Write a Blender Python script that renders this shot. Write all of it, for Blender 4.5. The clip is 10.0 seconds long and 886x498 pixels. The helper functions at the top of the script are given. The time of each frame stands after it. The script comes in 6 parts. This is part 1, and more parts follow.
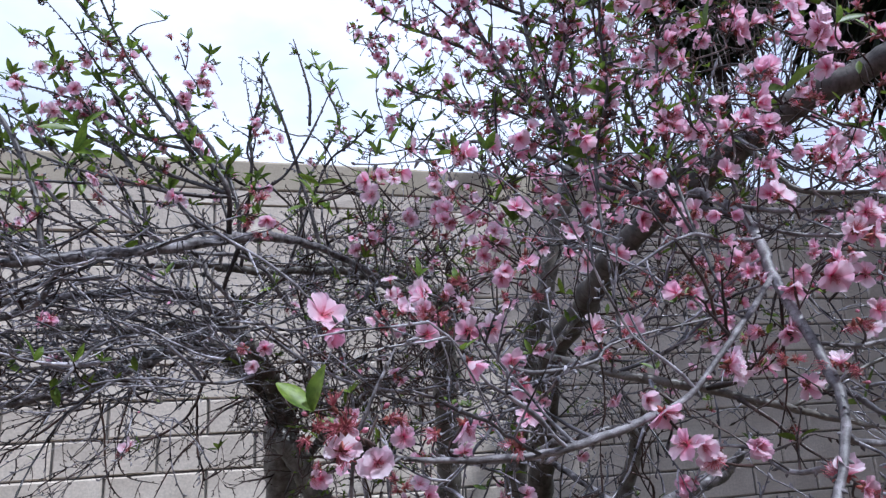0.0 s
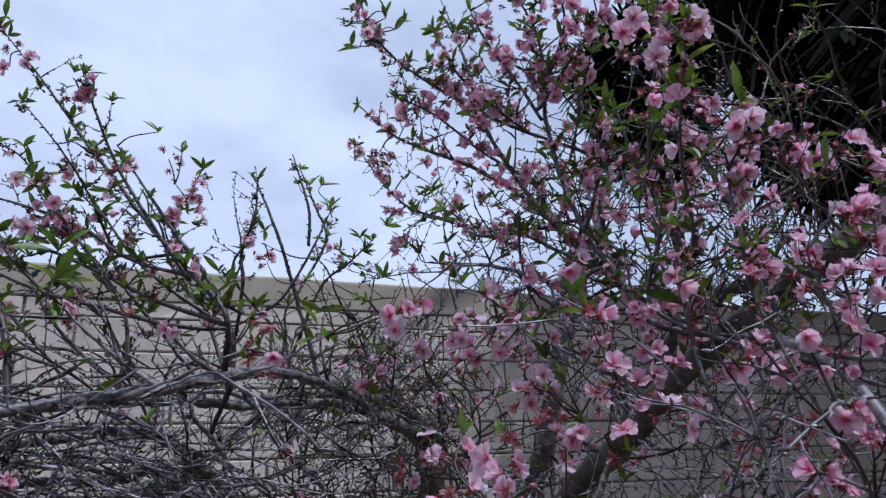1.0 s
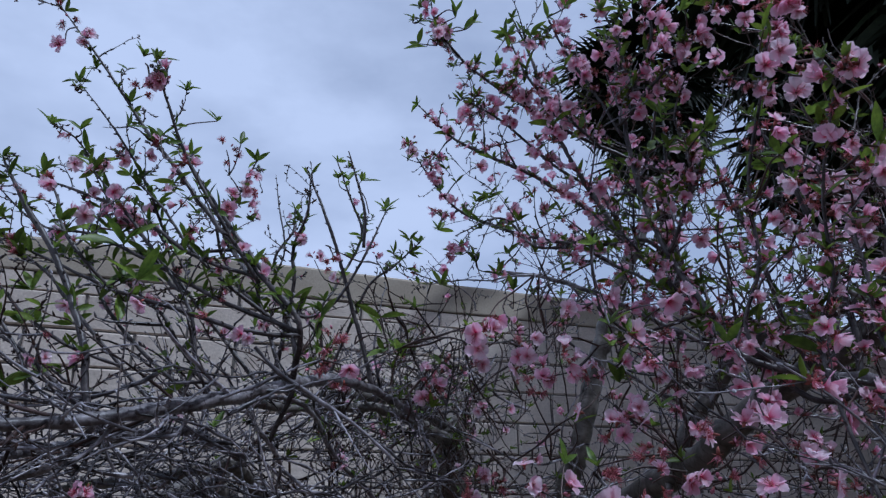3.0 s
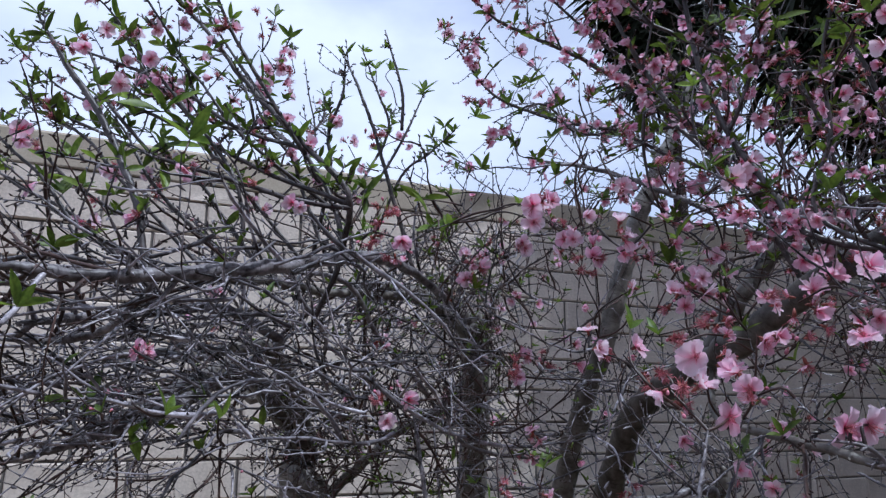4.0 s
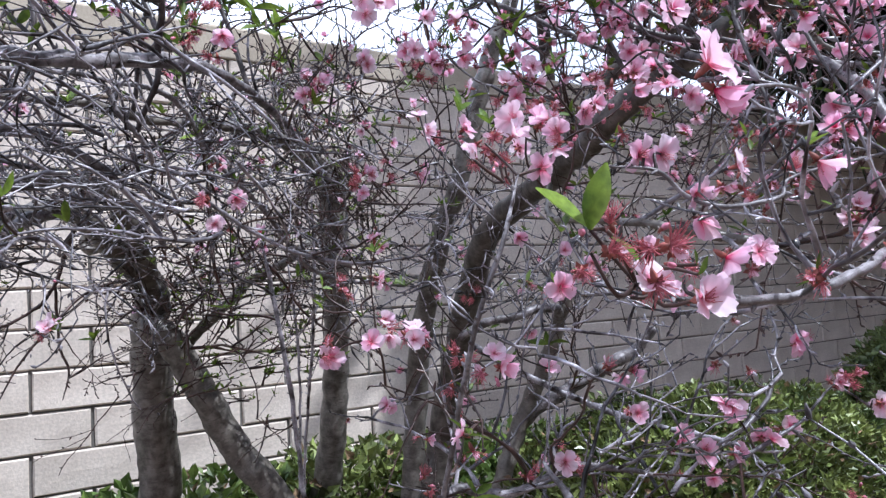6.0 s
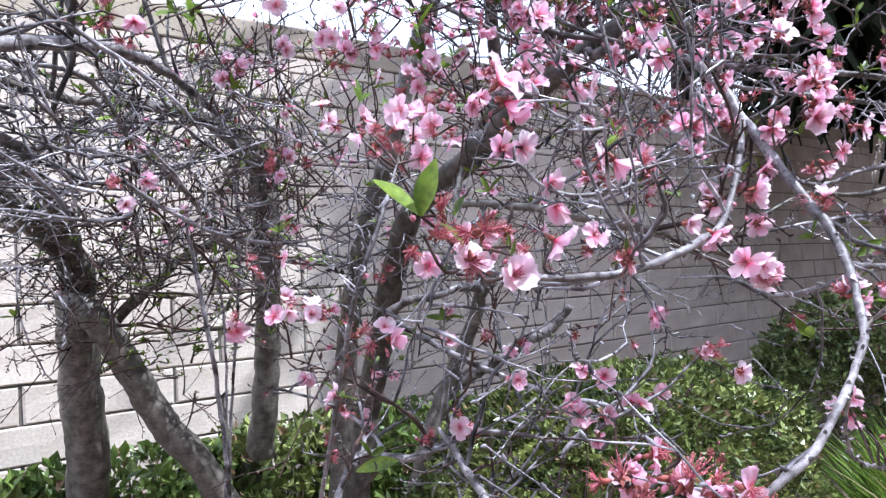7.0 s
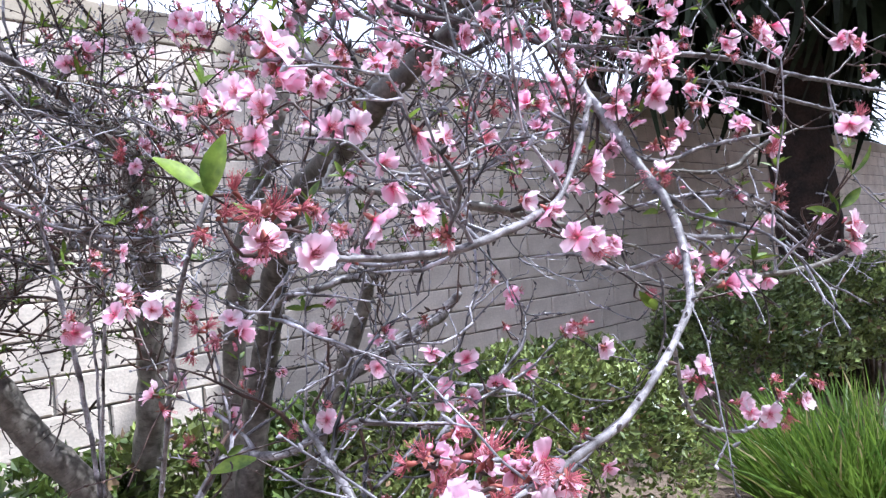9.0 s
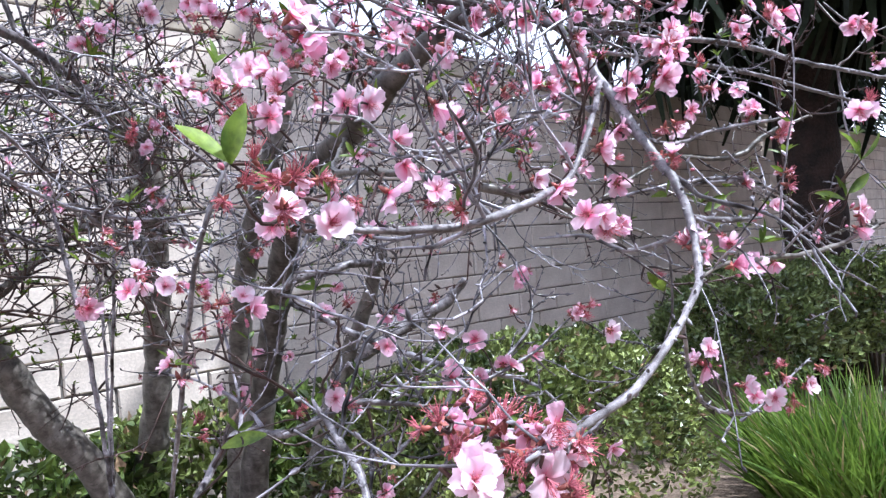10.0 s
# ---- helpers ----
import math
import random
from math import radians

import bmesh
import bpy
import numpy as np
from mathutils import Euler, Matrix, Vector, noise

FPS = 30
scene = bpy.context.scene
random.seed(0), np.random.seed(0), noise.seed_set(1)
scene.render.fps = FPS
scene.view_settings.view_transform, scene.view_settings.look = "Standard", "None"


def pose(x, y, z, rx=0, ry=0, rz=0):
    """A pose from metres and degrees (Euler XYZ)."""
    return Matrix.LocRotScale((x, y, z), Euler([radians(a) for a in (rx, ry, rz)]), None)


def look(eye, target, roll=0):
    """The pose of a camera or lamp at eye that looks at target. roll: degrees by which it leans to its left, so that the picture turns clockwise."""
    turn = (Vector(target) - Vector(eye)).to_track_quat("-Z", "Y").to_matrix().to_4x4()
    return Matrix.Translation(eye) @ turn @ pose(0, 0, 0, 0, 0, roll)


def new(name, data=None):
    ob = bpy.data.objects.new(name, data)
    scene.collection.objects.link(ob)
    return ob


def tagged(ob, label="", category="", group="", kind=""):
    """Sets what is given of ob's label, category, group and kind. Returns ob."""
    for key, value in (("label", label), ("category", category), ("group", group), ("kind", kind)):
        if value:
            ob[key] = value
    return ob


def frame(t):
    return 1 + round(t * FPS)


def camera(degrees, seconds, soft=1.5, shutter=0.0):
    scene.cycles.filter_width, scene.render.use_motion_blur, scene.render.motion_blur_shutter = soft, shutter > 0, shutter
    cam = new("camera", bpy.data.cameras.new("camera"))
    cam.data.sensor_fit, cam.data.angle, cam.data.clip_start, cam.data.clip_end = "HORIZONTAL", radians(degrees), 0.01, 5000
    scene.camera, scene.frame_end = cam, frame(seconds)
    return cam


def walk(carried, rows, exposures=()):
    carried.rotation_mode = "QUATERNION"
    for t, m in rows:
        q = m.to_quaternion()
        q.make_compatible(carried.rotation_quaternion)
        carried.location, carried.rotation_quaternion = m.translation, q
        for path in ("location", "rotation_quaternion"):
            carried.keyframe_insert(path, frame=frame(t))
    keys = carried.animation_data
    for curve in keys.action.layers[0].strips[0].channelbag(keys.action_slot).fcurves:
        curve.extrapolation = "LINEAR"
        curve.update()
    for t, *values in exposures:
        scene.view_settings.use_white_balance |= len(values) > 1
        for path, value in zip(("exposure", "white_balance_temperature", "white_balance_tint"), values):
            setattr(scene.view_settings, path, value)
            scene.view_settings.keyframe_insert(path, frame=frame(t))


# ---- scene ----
cam = camera(65.1, 10.0, soft=1.35)
PATH = [
    (0, (-0.383, -0.432, 1.147), (0.162, 1.43, 1.635), -2.9),
    (0.5, (-0.399, -0.349, 1.191), (0.119, 1.489, 1.785), -0.8),
    (0.8, (-0.481, -0.298, 1.247), (0.228, 1.446, 1.922), -3.3),
    (1, (-0.48, -0.286, 1.241), (0.187, 1.434, 2.012), -3.8),
    (1.5, (-0.531, -0.232, 1.285), (0.189, 1.464, 2.064), -3.2),
    (2, (-0.558, -0.225, 1.316), (0.141, 1.466, 2.122), -1.8),
    (2.5, (-0.597, -0.227, 1.327), (0.072, 1.462, 2.163), -0.3),
    (3, (-0.632, -0.209, 1.304), (0.086, 1.506, 2.041), -1.0),
    (3.2, (-0.644, -0.179, 1.276), (0.1, 1.566, 1.91), -1.0),
    (4.3, (-0.701, -0.116, 1.229), (0.04, 1.672, 1.733), 0.1),
    (4.5, (-0.696, -0.106, 1.214), (0.029, 1.694, 1.696), 0.2),
    (5, (-0.673, -0.096, 1.193), (0.087, 1.705, 1.616), -0.7),
    (5.5, (-0.626, -0.1, 1.144), (0.286, 1.657, 1.43), -1.9),
    (5.7, (-0.621, -0.094, 1.132), (0.379, 1.624, 1.349), -2.9),
    (6.8, (-0.614, -0.191, 1.11), (0.538, 1.438, 1.255), -3.8),
    (7, (-0.6, -0.203, 1.112), (0.592, 1.399, 1.225), -3.7),
    (7.5, (-0.584, -0.221, 1.111), (0.691, 1.315, 1.239), -4.3),
    (8, (-0.561, -0.228, 1.104), (0.767, 1.264, 1.208), -5.0),
    (8.5, (-0.54, -0.231, 1.097), (0.827, 1.226, 1.18), -5.5),
    (9, (-0.528, -0.234, 1.097), (0.853, 1.211, 1.167), -6.1),
    (9.5, (-0.541, -0.235, 1.095), (0.827, 1.222, 1.155), -6.0),
    (10, (-0.54, -0.233, 1.083), (0.832, 1.221, 1.13), -5.5),
]
walk(cam, [(t, look(eye, target, roll)) for t, eye, target, roll in PATH], exposures=[(0, -0.22, 5250, 9), (0.6, -0.31, 5250, 9), (1.2, -1.05, 5100, 9), (2.6, -1.15, 4950, 9), (3.2, -1.24, 4900, 9), (3.8, -0.72, 5100, 9), (4.4, -0.35, 5350, 9), (5.5, 0.07, 5400, 10), (7, 0.80, 5400, 10), (10, 0.94, 5350, 10)])

# ---- light: high sun behind the camera's right shoulder, bright broken cloud ----
SUN_TO = Vector((0.26, -0.38, 0.885)).normalized()
world = bpy.data.worlds.new("sky")
scene.world = world
world.use_nodes = True
wn, wl = world.node_tree.nodes, world.node_tree.links
wn.clear()
sky = wn.new("ShaderNodeTexSky")
sky.sky_type = "NISHITA"
sky.sun_disc = False
sky.sun_elevation = math.asin(SUN_TO.z)
sky.sun_rotation = math.atan2(SUN_TO.x, SUN_TO.y)
sky.dust_density = 1.5
sky_bg = wn.new("ShaderNodeBackground")
sky_bg.inputs["Strength"].default_value = 0.13
wl.new(sky.outputs[0], sky_bg.inputs[0])
cloud_bg = wn.new("ShaderNodeBackground")
cloud_bg.inputs["Color"].default_value = (0.93, 0.92, 1.0, 1)
cloud_bg.inputs["Strength"].default_value = 1.54
coords = wn.new("ShaderNodeTexCoord")
stretch = wn.new("ShaderNodeMapping")
stretch.inputs["Scale"].default_value = (1.0, 1.0, 2.2)
cloud = wn.new("ShaderNodeTexNoise")
cloud.inputs["Scale"].default_value = 2.3
cloud.inputs["Detail"].default_value = 6
cloud.inputs["Roughness"].default_value = 0.55
cover = wn.new("ShaderNodeMapRange")
cover.inputs["From Min"].default_value = 0.34
cover.inputs["From Max"].default_value = 0.60
cover.inputs["To Min"].default_value = 0.60
cover.inputs["To Max"].default_value = 1.0
sky_mix = wn.new("ShaderNodeMixShader")
sky_out = wn.new("ShaderNodeOutputWorld")
wl.new(coords.outputs["Generated"], stretch.inputs[0])
wl.new(stretch.outputs[0], cloud.inputs["Vector"])
wl.new(cloud.outputs["Fac"], cover.inputs["Value"])
wl.new(cover.outputs[0], sky_mix.inputs[0])
wl.new(sky_bg.outputs[0], sky_mix.inputs[1])
wl.new(cloud_bg.outputs[0], sky_mix.inputs[2])
wl.new(sky_mix.outputs[0], sky_out.inputs[0])

sun_data = bpy.data.lights.new("sun", "SUN")
sun_data.energy = 5.0
sun_data.angle = radians(0.6)
sun_data.color = (1.0, 0.95, 0.87)
sun = new("sun", sun_data)
sun.matrix_world = look(SUN_TO * 30, (0, 0, 0))


# ---- materials ----
def material(name, colour, rough=0.8, spread=0.25, scale=20.0, fine=150.0, bump=0.3, dist=0.002, second=None,
             through_light=0.0, per_object=0.0, per_island=0.0, metal=0.0, coat=0.0):
    """A surface with variation at two scales, relief, and for thin things some light passing through."""
    m = bpy.data.materials.new(name)
    m.use_nodes = True
    n, l = m.node_tree.nodes, m.node_tree.links
    bsdf = n["Principled BSDF"]
    bsdf.inputs["Roughness"].default_value = rough
    bsdf.inputs["Metallic"].default_value = metal
    bsdf.inputs["Specular IOR Level"].default_value = 0.35
    place = n.new("ShaderNodeTexCoord")
    big = n.new("ShaderNodeTexNoise")
    big.inputs["Scale"].default_value = scale
    big.inputs["Detail"].default_value = 5
    small = n.new("ShaderNodeTexNoise")
    small.inputs["Scale"].default_value = fine
    small.inputs["Detail"].default_value = 3
    l.new(place.outputs["Object"], big.inputs["Vector"])
    l.new(place.outputs["Object"], small.inputs["Vector"])
    ramp = n.new("ShaderNodeMix")
    ramp.data_type = "RGBA"
    other = second if second else tuple(c * (1 - spread * 1.6) for c in colour)
    ramp.inputs["A"].default_value = (*other, 1)
    ramp.inputs["B"].default_value = (*colour, 1)
    sharpen = n.new("ShaderNodeMapRange")
    sharpen.inputs["From Min"].default_value = 0.36
    sharpen.inputs["From Max"].default_value = 0.62
    l.new(big.outputs["Fac"], sharpen.inputs["Value"])
    l.new(sharpen.outputs[0], ramp.inputs["Factor"])
    grain = n.new("ShaderNodeMapRange")
    grain.inputs["From Min"].default_value = 0.3
    grain.inputs["From Max"].default_value = 0.7
    grain.inputs["To Min"].default_value = 1 - spread
    grain.inputs["To Max"].default_value = 1 + spread * 0.6
    l.new(small.outputs["Fac"], grain.inputs["Value"])
    hsv = n.new("ShaderNodeHueSaturation")
    l.new(ramp.outputs["Result"], hsv.inputs["Color"])
    value = grain.outputs[0]
    if per_object or per_island:
        if per_object:
            rnd = n.new("ShaderNodeObjectInfo").outputs["Random"]
        else:
            rnd = n.new("ShaderNodeNewGeometry").outputs["Random Per Island"]
        amount = per_object or per_island
        vary = n.new("ShaderNodeMapRange")
        vary.inputs["To Min"].default_value = 1 - amount
        vary.inputs["To Max"].default_value = 1 + amount
        l.new(rnd, vary.inputs["Value"])
        times = n.new("ShaderNodeMath")
        times.operation = "MULTIPLY"
        l.new(value, times.inputs[0])
        l.new(vary.outputs[0], times.inputs[1])
        value = times.outputs[0]
    l.new(value, hsv.inputs["Value"])
    l.new(hsv.outputs[0], bsdf.inputs["Base Color"])
    if bump:
        relief = n.new("ShaderNodeBump")
        relief.inputs["Strength"].default_value = bump
        relief.inputs["Distance"].default_value = dist
        l.new(small.outputs["Fac"], relief.inputs["Height"])
        l.new(relief.outputs[0], bsdf.inputs["Normal"])
    if through_light:
        thin = n.new("ShaderNodeBsdfTranslucent")
        l.new(hsv.outputs[0], thin.inputs["Color"])
        mix = n.new("ShaderNodeMixShader")
        mix.inputs[0].default_value = through_light
        l.new(bsdf.outputs[0], mix.inputs[1])
        l.new(thin.outputs[0], mix.inputs[2])
        l.new(mix.outputs[0], n["Material Output"].inputs["Surface"])
    return m


def petal_material(name, heart, rim):
    """Petals: deep pink at the claw, paling to the rim, with fine veins; light passes through."""
    m = bpy.data.materials.new(name)
    m.use_nodes = True
    n, l = m.node_tree.nodes, m.node_tree.links
    bsdf = n["Principled BSDF"]
    bsdf.inputs["Roughness"].default_value = 0.6
    bsdf.inputs["Specular IOR Level"].default_value = 0.25
    uv = n.new("ShaderNodeUVMap")
    uv.uv_map = "along"
    split = n.new("ShaderNodeSeparateXYZ")
    l.new(uv.outputs[0], split.inputs[0])
    wave = n.new("ShaderNodeTexNoise")
    wave.inputs["Scale"].default_value = 14
    veins = n.new("ShaderNodeMapping")
    veins.inputs["Scale"].default_value = (3.0, 0.5, 1.0)
    l.new(uv.outputs[0], veins.inputs[0])
    l.new(veins.outputs[0], wave.inputs["Vector"])
    wobble = n.new("ShaderNodeMath")
    wobble.operation = "MULTIPLY_ADD"
    wobble.inputs[1].default_value = 0.30
    wobble.inputs[2].default_value = -0.15
    l.new(wave.outputs["Fac"], wobble.inputs[0])
    add = n.new("ShaderNodeMath")
    l.new(split.outputs["Y"], add.inputs[0])
    l.new(wobble.outputs[0], add.inputs[1])
    ramp = n.new("ShaderNodeValToRGB")
    ramp.color_ramp.elements[0].position = 0.08
    ramp.color_ramp.elements[0].color = (*heart, 1)
    ramp.color_ramp.elements[1].position = 0.85
    ramp.color_ramp.elements[1].color = (*rim, 1)
    middle = ramp.color_ramp.elements.new(0.36)
    middle.color = (*[0.32 * a + 0.68 * b for a, b in zip(heart, rim)], 1)
    l.new(add.outputs[0], ramp.inputs[0])
    info = n.new("ShaderNodeNewGeometry")
    vary = n.new("ShaderNodeMapRange")
    vary.inputs["To Min"].default_value = 0.65
    vary.inputs["To Max"].default_value = 1.25
    l.new(info.outputs["Random Per Island"], vary.inputs["Value"])
    hsv = n.new("ShaderNodeHueSaturation")
    l.new(vary.outputs[0], hsv.inputs["Saturation"])
    l.new(ramp.outputs[0], hsv.inputs["Color"])
    l.new(hsv.outputs[0], bsdf.inputs["Base Color"])
    thin = n.new("ShaderNodeBsdfTranslucent")
    l.new(hsv.outputs[0], thin.inputs["Color"])
    mix = n.new("ShaderNodeMixShader")
    mix.inputs[0].default_value = 0.5
    l.new(bsdf.outputs[0], mix.inputs[1])
    l.new(thin.outputs[0], mix.inputs[2])
    l.new(mix.outputs[0], n["Material Output"].inputs["Surface"])
    return m


def bark_material(name, pale, mid, dark, rough=0.6, band=170.0):
    """Smooth fruit-tree bark: grey blotches, dark patches and short bands of lenticels across the limb."""
    m = bpy.data.materials.new(name)
    m.use_nodes = True
    n, l = m.node_tree.nodes, m.node_tree.links
    bsdf = n["Principled BSDF"]
    bsdf.inputs["Roughness"].default_value = rough
    bsdf.inputs["Specular IOR Level"].default_value = 0.4
    place = n.new("ShaderNodeTexCoord")
    uv = n.new("ShaderNodeUVMap")
    uv.uv_map = "along"
    squash = n.new("ShaderNodeMapping")
    squash.inputs["Scale"].default_value = (9.0, band, 1.0)
    l.new(uv.outputs[0], squash.inputs[0])
    bands = n.new("ShaderNodeTexNoise")
    bands.inputs["Scale"].default_value = 1.0
    bands.inputs["Detail"].default_value = 4
    l.new(squash.outputs[0], bands.inputs["Vector"])
    blotch = n.new("ShaderNodeTexNoise")
    blotch.inputs["Scale"].default_value = 34.0
    blotch.inputs["Detail"].default_value = 6
    blotch.inputs["Roughness"].default_value = 0.65
    l.new(place.outputs["Object"], blotch.inputs["Vector"])
    ramp = n.new("ShaderNodeValToRGB")
    ramp.color_ramp.elements[0].position = 0.34
    ramp.color_ramp.elements[0].color = (*dark, 1)
    ramp.color_ramp.elements[1].position = 0.66
    ramp.color_ramp.elements[1].color = (*pale, 1)
    ramp.color_ramp.elements.new(0.50).color = (*mid, 1)
    l.new(blotch.outputs["Fac"], ramp.inputs[0])
    marks = n.new("ShaderNodeMapRange")
    marks.inputs["From Min"].default_value = 0.57
    marks.inputs["From Max"].default_value = 0.66
    marks.inputs["To Max"].default_value = 0.75
    l.new(bands.outputs["Fac"], marks.inputs["Value"])
    mix = n.new("ShaderNodeMix")
    mix.data_type = "RGBA"
    mix.inputs["B"].default_value = (*dark, 1)
    l.new(marks.outputs[0], mix.inputs["Factor"])
    l.new(ramp.outputs[0], mix.inputs["A"])
    l.new(mix.outputs["Result"], bsdf.inputs["Base Color"])
    relief = n.new("ShaderNodeBump")
    relief.inputs["Strength"].default_value = 0.55
    relief.inputs["Distance"].default_value = 0.003
    height = n.new("ShaderNodeMath")
    height.operation = "MULTIPLY_ADD"
    height.inputs[1].default_value = 0.22
    l.new(bands.outputs["Fac"], height.inputs[0])
    l.new(blotch.outputs["Fac"], height.inputs[2])
    l.new(height.outputs[0], relief.inputs["Height"])
    l.new(relief.outputs[0], bsdf.inputs["Normal"])
    return m


M_BLOCK = material("concrete_block", (0.64, 0.562, 0.49), 0.92, 0.15, 5.0, 90.0, 0.5, 0.003, second=(0.50, 0.43, 0.37), per_object=0.07)
M_BLOCK_FAR = material("concrete_block_far", (0.64, 0.562, 0.49), 0.92, 0.15, 5.0, 90.0, 0.5, 0.003, second=(0.50, 0.43, 0.37), per_island=0.07)
M_CAP = material("cap_plaster", (0.43, 0.372, 0.295), 0.95, 0.12, 4.0, 110.0, 0.4, 0.002, second=(0.35, 0.30, 0.235))
M_MORTAR = material("mortar", (0.19, 0.175, 0.16), 0.95, 0.2, 8.0, 120.0, 0.5, 0.003)
M_BARK = bark_material("bark", (0.215, 0.195, 0.175), (0.135, 0.121, 0.106), (0.060, 0.051, 0.044), 0.42)
# darker copy of the bark above: shade under the blossom put into the colour
M_SHADEDBARK = bark_material("shaded_bark", (0.155, 0.138, 0.125), (0.088, 0.077, 0.068), (0.032, 0.026, 0.023), 0.45)
M_RISING = bark_material("shoot_bark", (0.12, 0.10, 0.10), (0.05, 0.040, 0.040), (0.018, 0.014, 0.014), 0.4)
M_LIMB = bark_material("limb_bark", (0.34, 0.315, 0.33), (0.15, 0.136, 0.142), (0.028, 0.022, 0.022), 0.42)
# pale tone carries sunlit gloss, near-black tone the shaded gaps of the tangle
M_TWIG = material("twig_bark", (0.32, 0.30, 0.33), 0.28, 0.35, 25.0, 260.0, 0.3, 0.001, second=(0.014, 0.010, 0.010), per_island=0.7)
M_SHOOT = material("young_shoot", (0.085, 0.050, 0.042), 0.38, 0.3, 30.0, 200.0, 0.3, 0.001, second=(0.026, 0.016, 0.014), per_island=0.4)
M_CUT = material("cut_wood", (0.075, 0.06, 0.05), 0.9, 0.3, 60.0, 200.0, 0.5, 0.002)
M_PETAL = petal_material("petal", (0.76, 0.12, 0.25), (0.91, 0.63, 0.785))
M_PETAL_PALE = petal_material("petal_pale", (0.80, 0.28, 0.41), (0.94, 0.77, 0.88))
M_STAMEN = material("stamen", (0.80, 0.26, 0.32), 0.6, 0.2, 50, 300, 0, through_light=0.35)
M_ANTHER = material("anther", (0.62, 0.20, 0.20), 0.7, 0.2, 50, 300, 0)
M_CALYX = material("calyx", (0.30, 0.09, 0.07), 0.6, 0.3, 50, 300, 0, per_object=0.3)
M_BUD = material("bud", (0.66, 0.30, 0.40), 0.6, 0.2, 60, 300, 0, second=(0.42, 0.10, 0.15), per_object=0.3)
M_LEAF = material("peach_leaf", (0.22, 0.31, 0.04), 0.42, 0.25, 30, 220, 0.2, 0.001, second=(0.07, 0.12, 0.02), through_light=0.40, per_object=0.3)
M_HEDGE = material("hedge_leaf", (0.23, 0.27, 0.08), 0.30, 0.2, 9, 200, 0.2, 0.001, second=(0.05, 0.075, 0.022), through_light=0.22, per_island=0.65)
M_DARKLEAF = material("shrub_leaf", (0.22, 0.26, 0.09), 0.30, 0.25, 9, 200, 0.2, 0.001, second=(0.055, 0.082, 0.026), through_light=0.2, per_island=0.5)
M_BORDER = material("border_leaf", (0.15, 0.21, 0.045), 0.32, 0.25, 9, 200, 0.2, 0.001, second=(0.05, 0.085, 0.022), through_light=0.2, per_island=0.5)
M_STEM = material("hedge_stem", (0.10, 0.075, 0.055), 0.9, 0.3, 30, 200, 0.4)
M_GRASS = material("strap_leaf", (0.17, 0.25, 0.038), 0.38, 0.2, 6, 160, 0.1, 0.001, second=(0.06, 0.115, 0.02), through_light=0.35, per_island=0.45)
M_DRYGRASS = material("dry_strap_leaf", (0.40, 0.33, 0.16), 0.7, 0.2, 6, 160, 0.1, 0.001, through_light=0.3, per_island=0.3)
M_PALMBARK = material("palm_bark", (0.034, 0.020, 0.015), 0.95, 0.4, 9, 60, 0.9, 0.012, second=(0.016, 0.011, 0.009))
# fronds far darker than dead leaf: the crown's shade is in their colour and low gloss
M_SHADED_PALM = material("shaded_palm_frond", (0.016, 0.022, 0.010), 0.7, 0.3, 6, 60, 0.2, 0.002, second=(0.014, 0.016, 0.009), through_light=0.04, per_object=0.4)
M_SHADED_PALM.node_tree.nodes["Principled BSDF"].inputs["Specular IOR Level"].default_value = 0.12
M_STUCCO = material("stucco", (0.30, 0.25, 0.20), 0.95, 0.15, 2.0, 60, 0.4, 0.004)
M_SOIL = material("soil", (0.21, 0.155, 0.115), 0.97, 0.3, 2.5, 45, 0.9, 0.02, second=(0.13, 0.095, 0.07))
M_LITTER = material("dry_leaf", (0.30, 0.20, 0.12), 0.9, 0.3, 20, 90, 0.2, 0.002, through_light=0.15, per_island=0.5)


# ---- mesh helpers ----
class Build:
    """Gathers vertices, faces, material slots and one coordinate along each piece, and makes a mesh of them."""

    def __init__(self):
        self.v, self.f, self.mi, self.uv = [], [], [], []

    def add(self, verts, faces, slot=0, uvs=None):
        base = len(self.v)
        self.v.extend(verts)
        self.uv.extend(uvs if uvs else [(0.0, 0.0)] * len(verts))
        for f in faces:
            self.f.append(tuple(base + i for i in f))
            self.mi.append(slot)

    def mesh(self, name, mats, smooth=True):
        me = bpy.data.meshes.new(name)
        me.from_pydata([tuple(p) for p in self.v], [], self.f)
        for m in mats:
            me.materials.append(m)
        me.polygons.foreach_set("material_index", self.mi)
        me.polygons.foreach_set("use_smooth", [smooth] * len(self.f))
        layer = me.uv_layers.new(name="along")
        idx = np.empty(len(me.loops), dtype=np.int32)
        me.loops.foreach_get("vertex_index", idx)
        layer.data.foreach_set("uv", np.array(self.uv, dtype=np.float32)[idx].ravel())
        me.update()
        return me


def part(name, mesh, parent, m=None, label=""):
    ob = new(name, mesh)
    ob.parent = parent
    if m is not None:
        ob.matrix_basis = m
    return tagged(ob, label)


def thing(name, place, label, category, group="", kind=""):
    ob = new(name)
    ob.location = place
    ob.empty_display_size = 0.1
    return tagged(ob, label, category, group, kind)


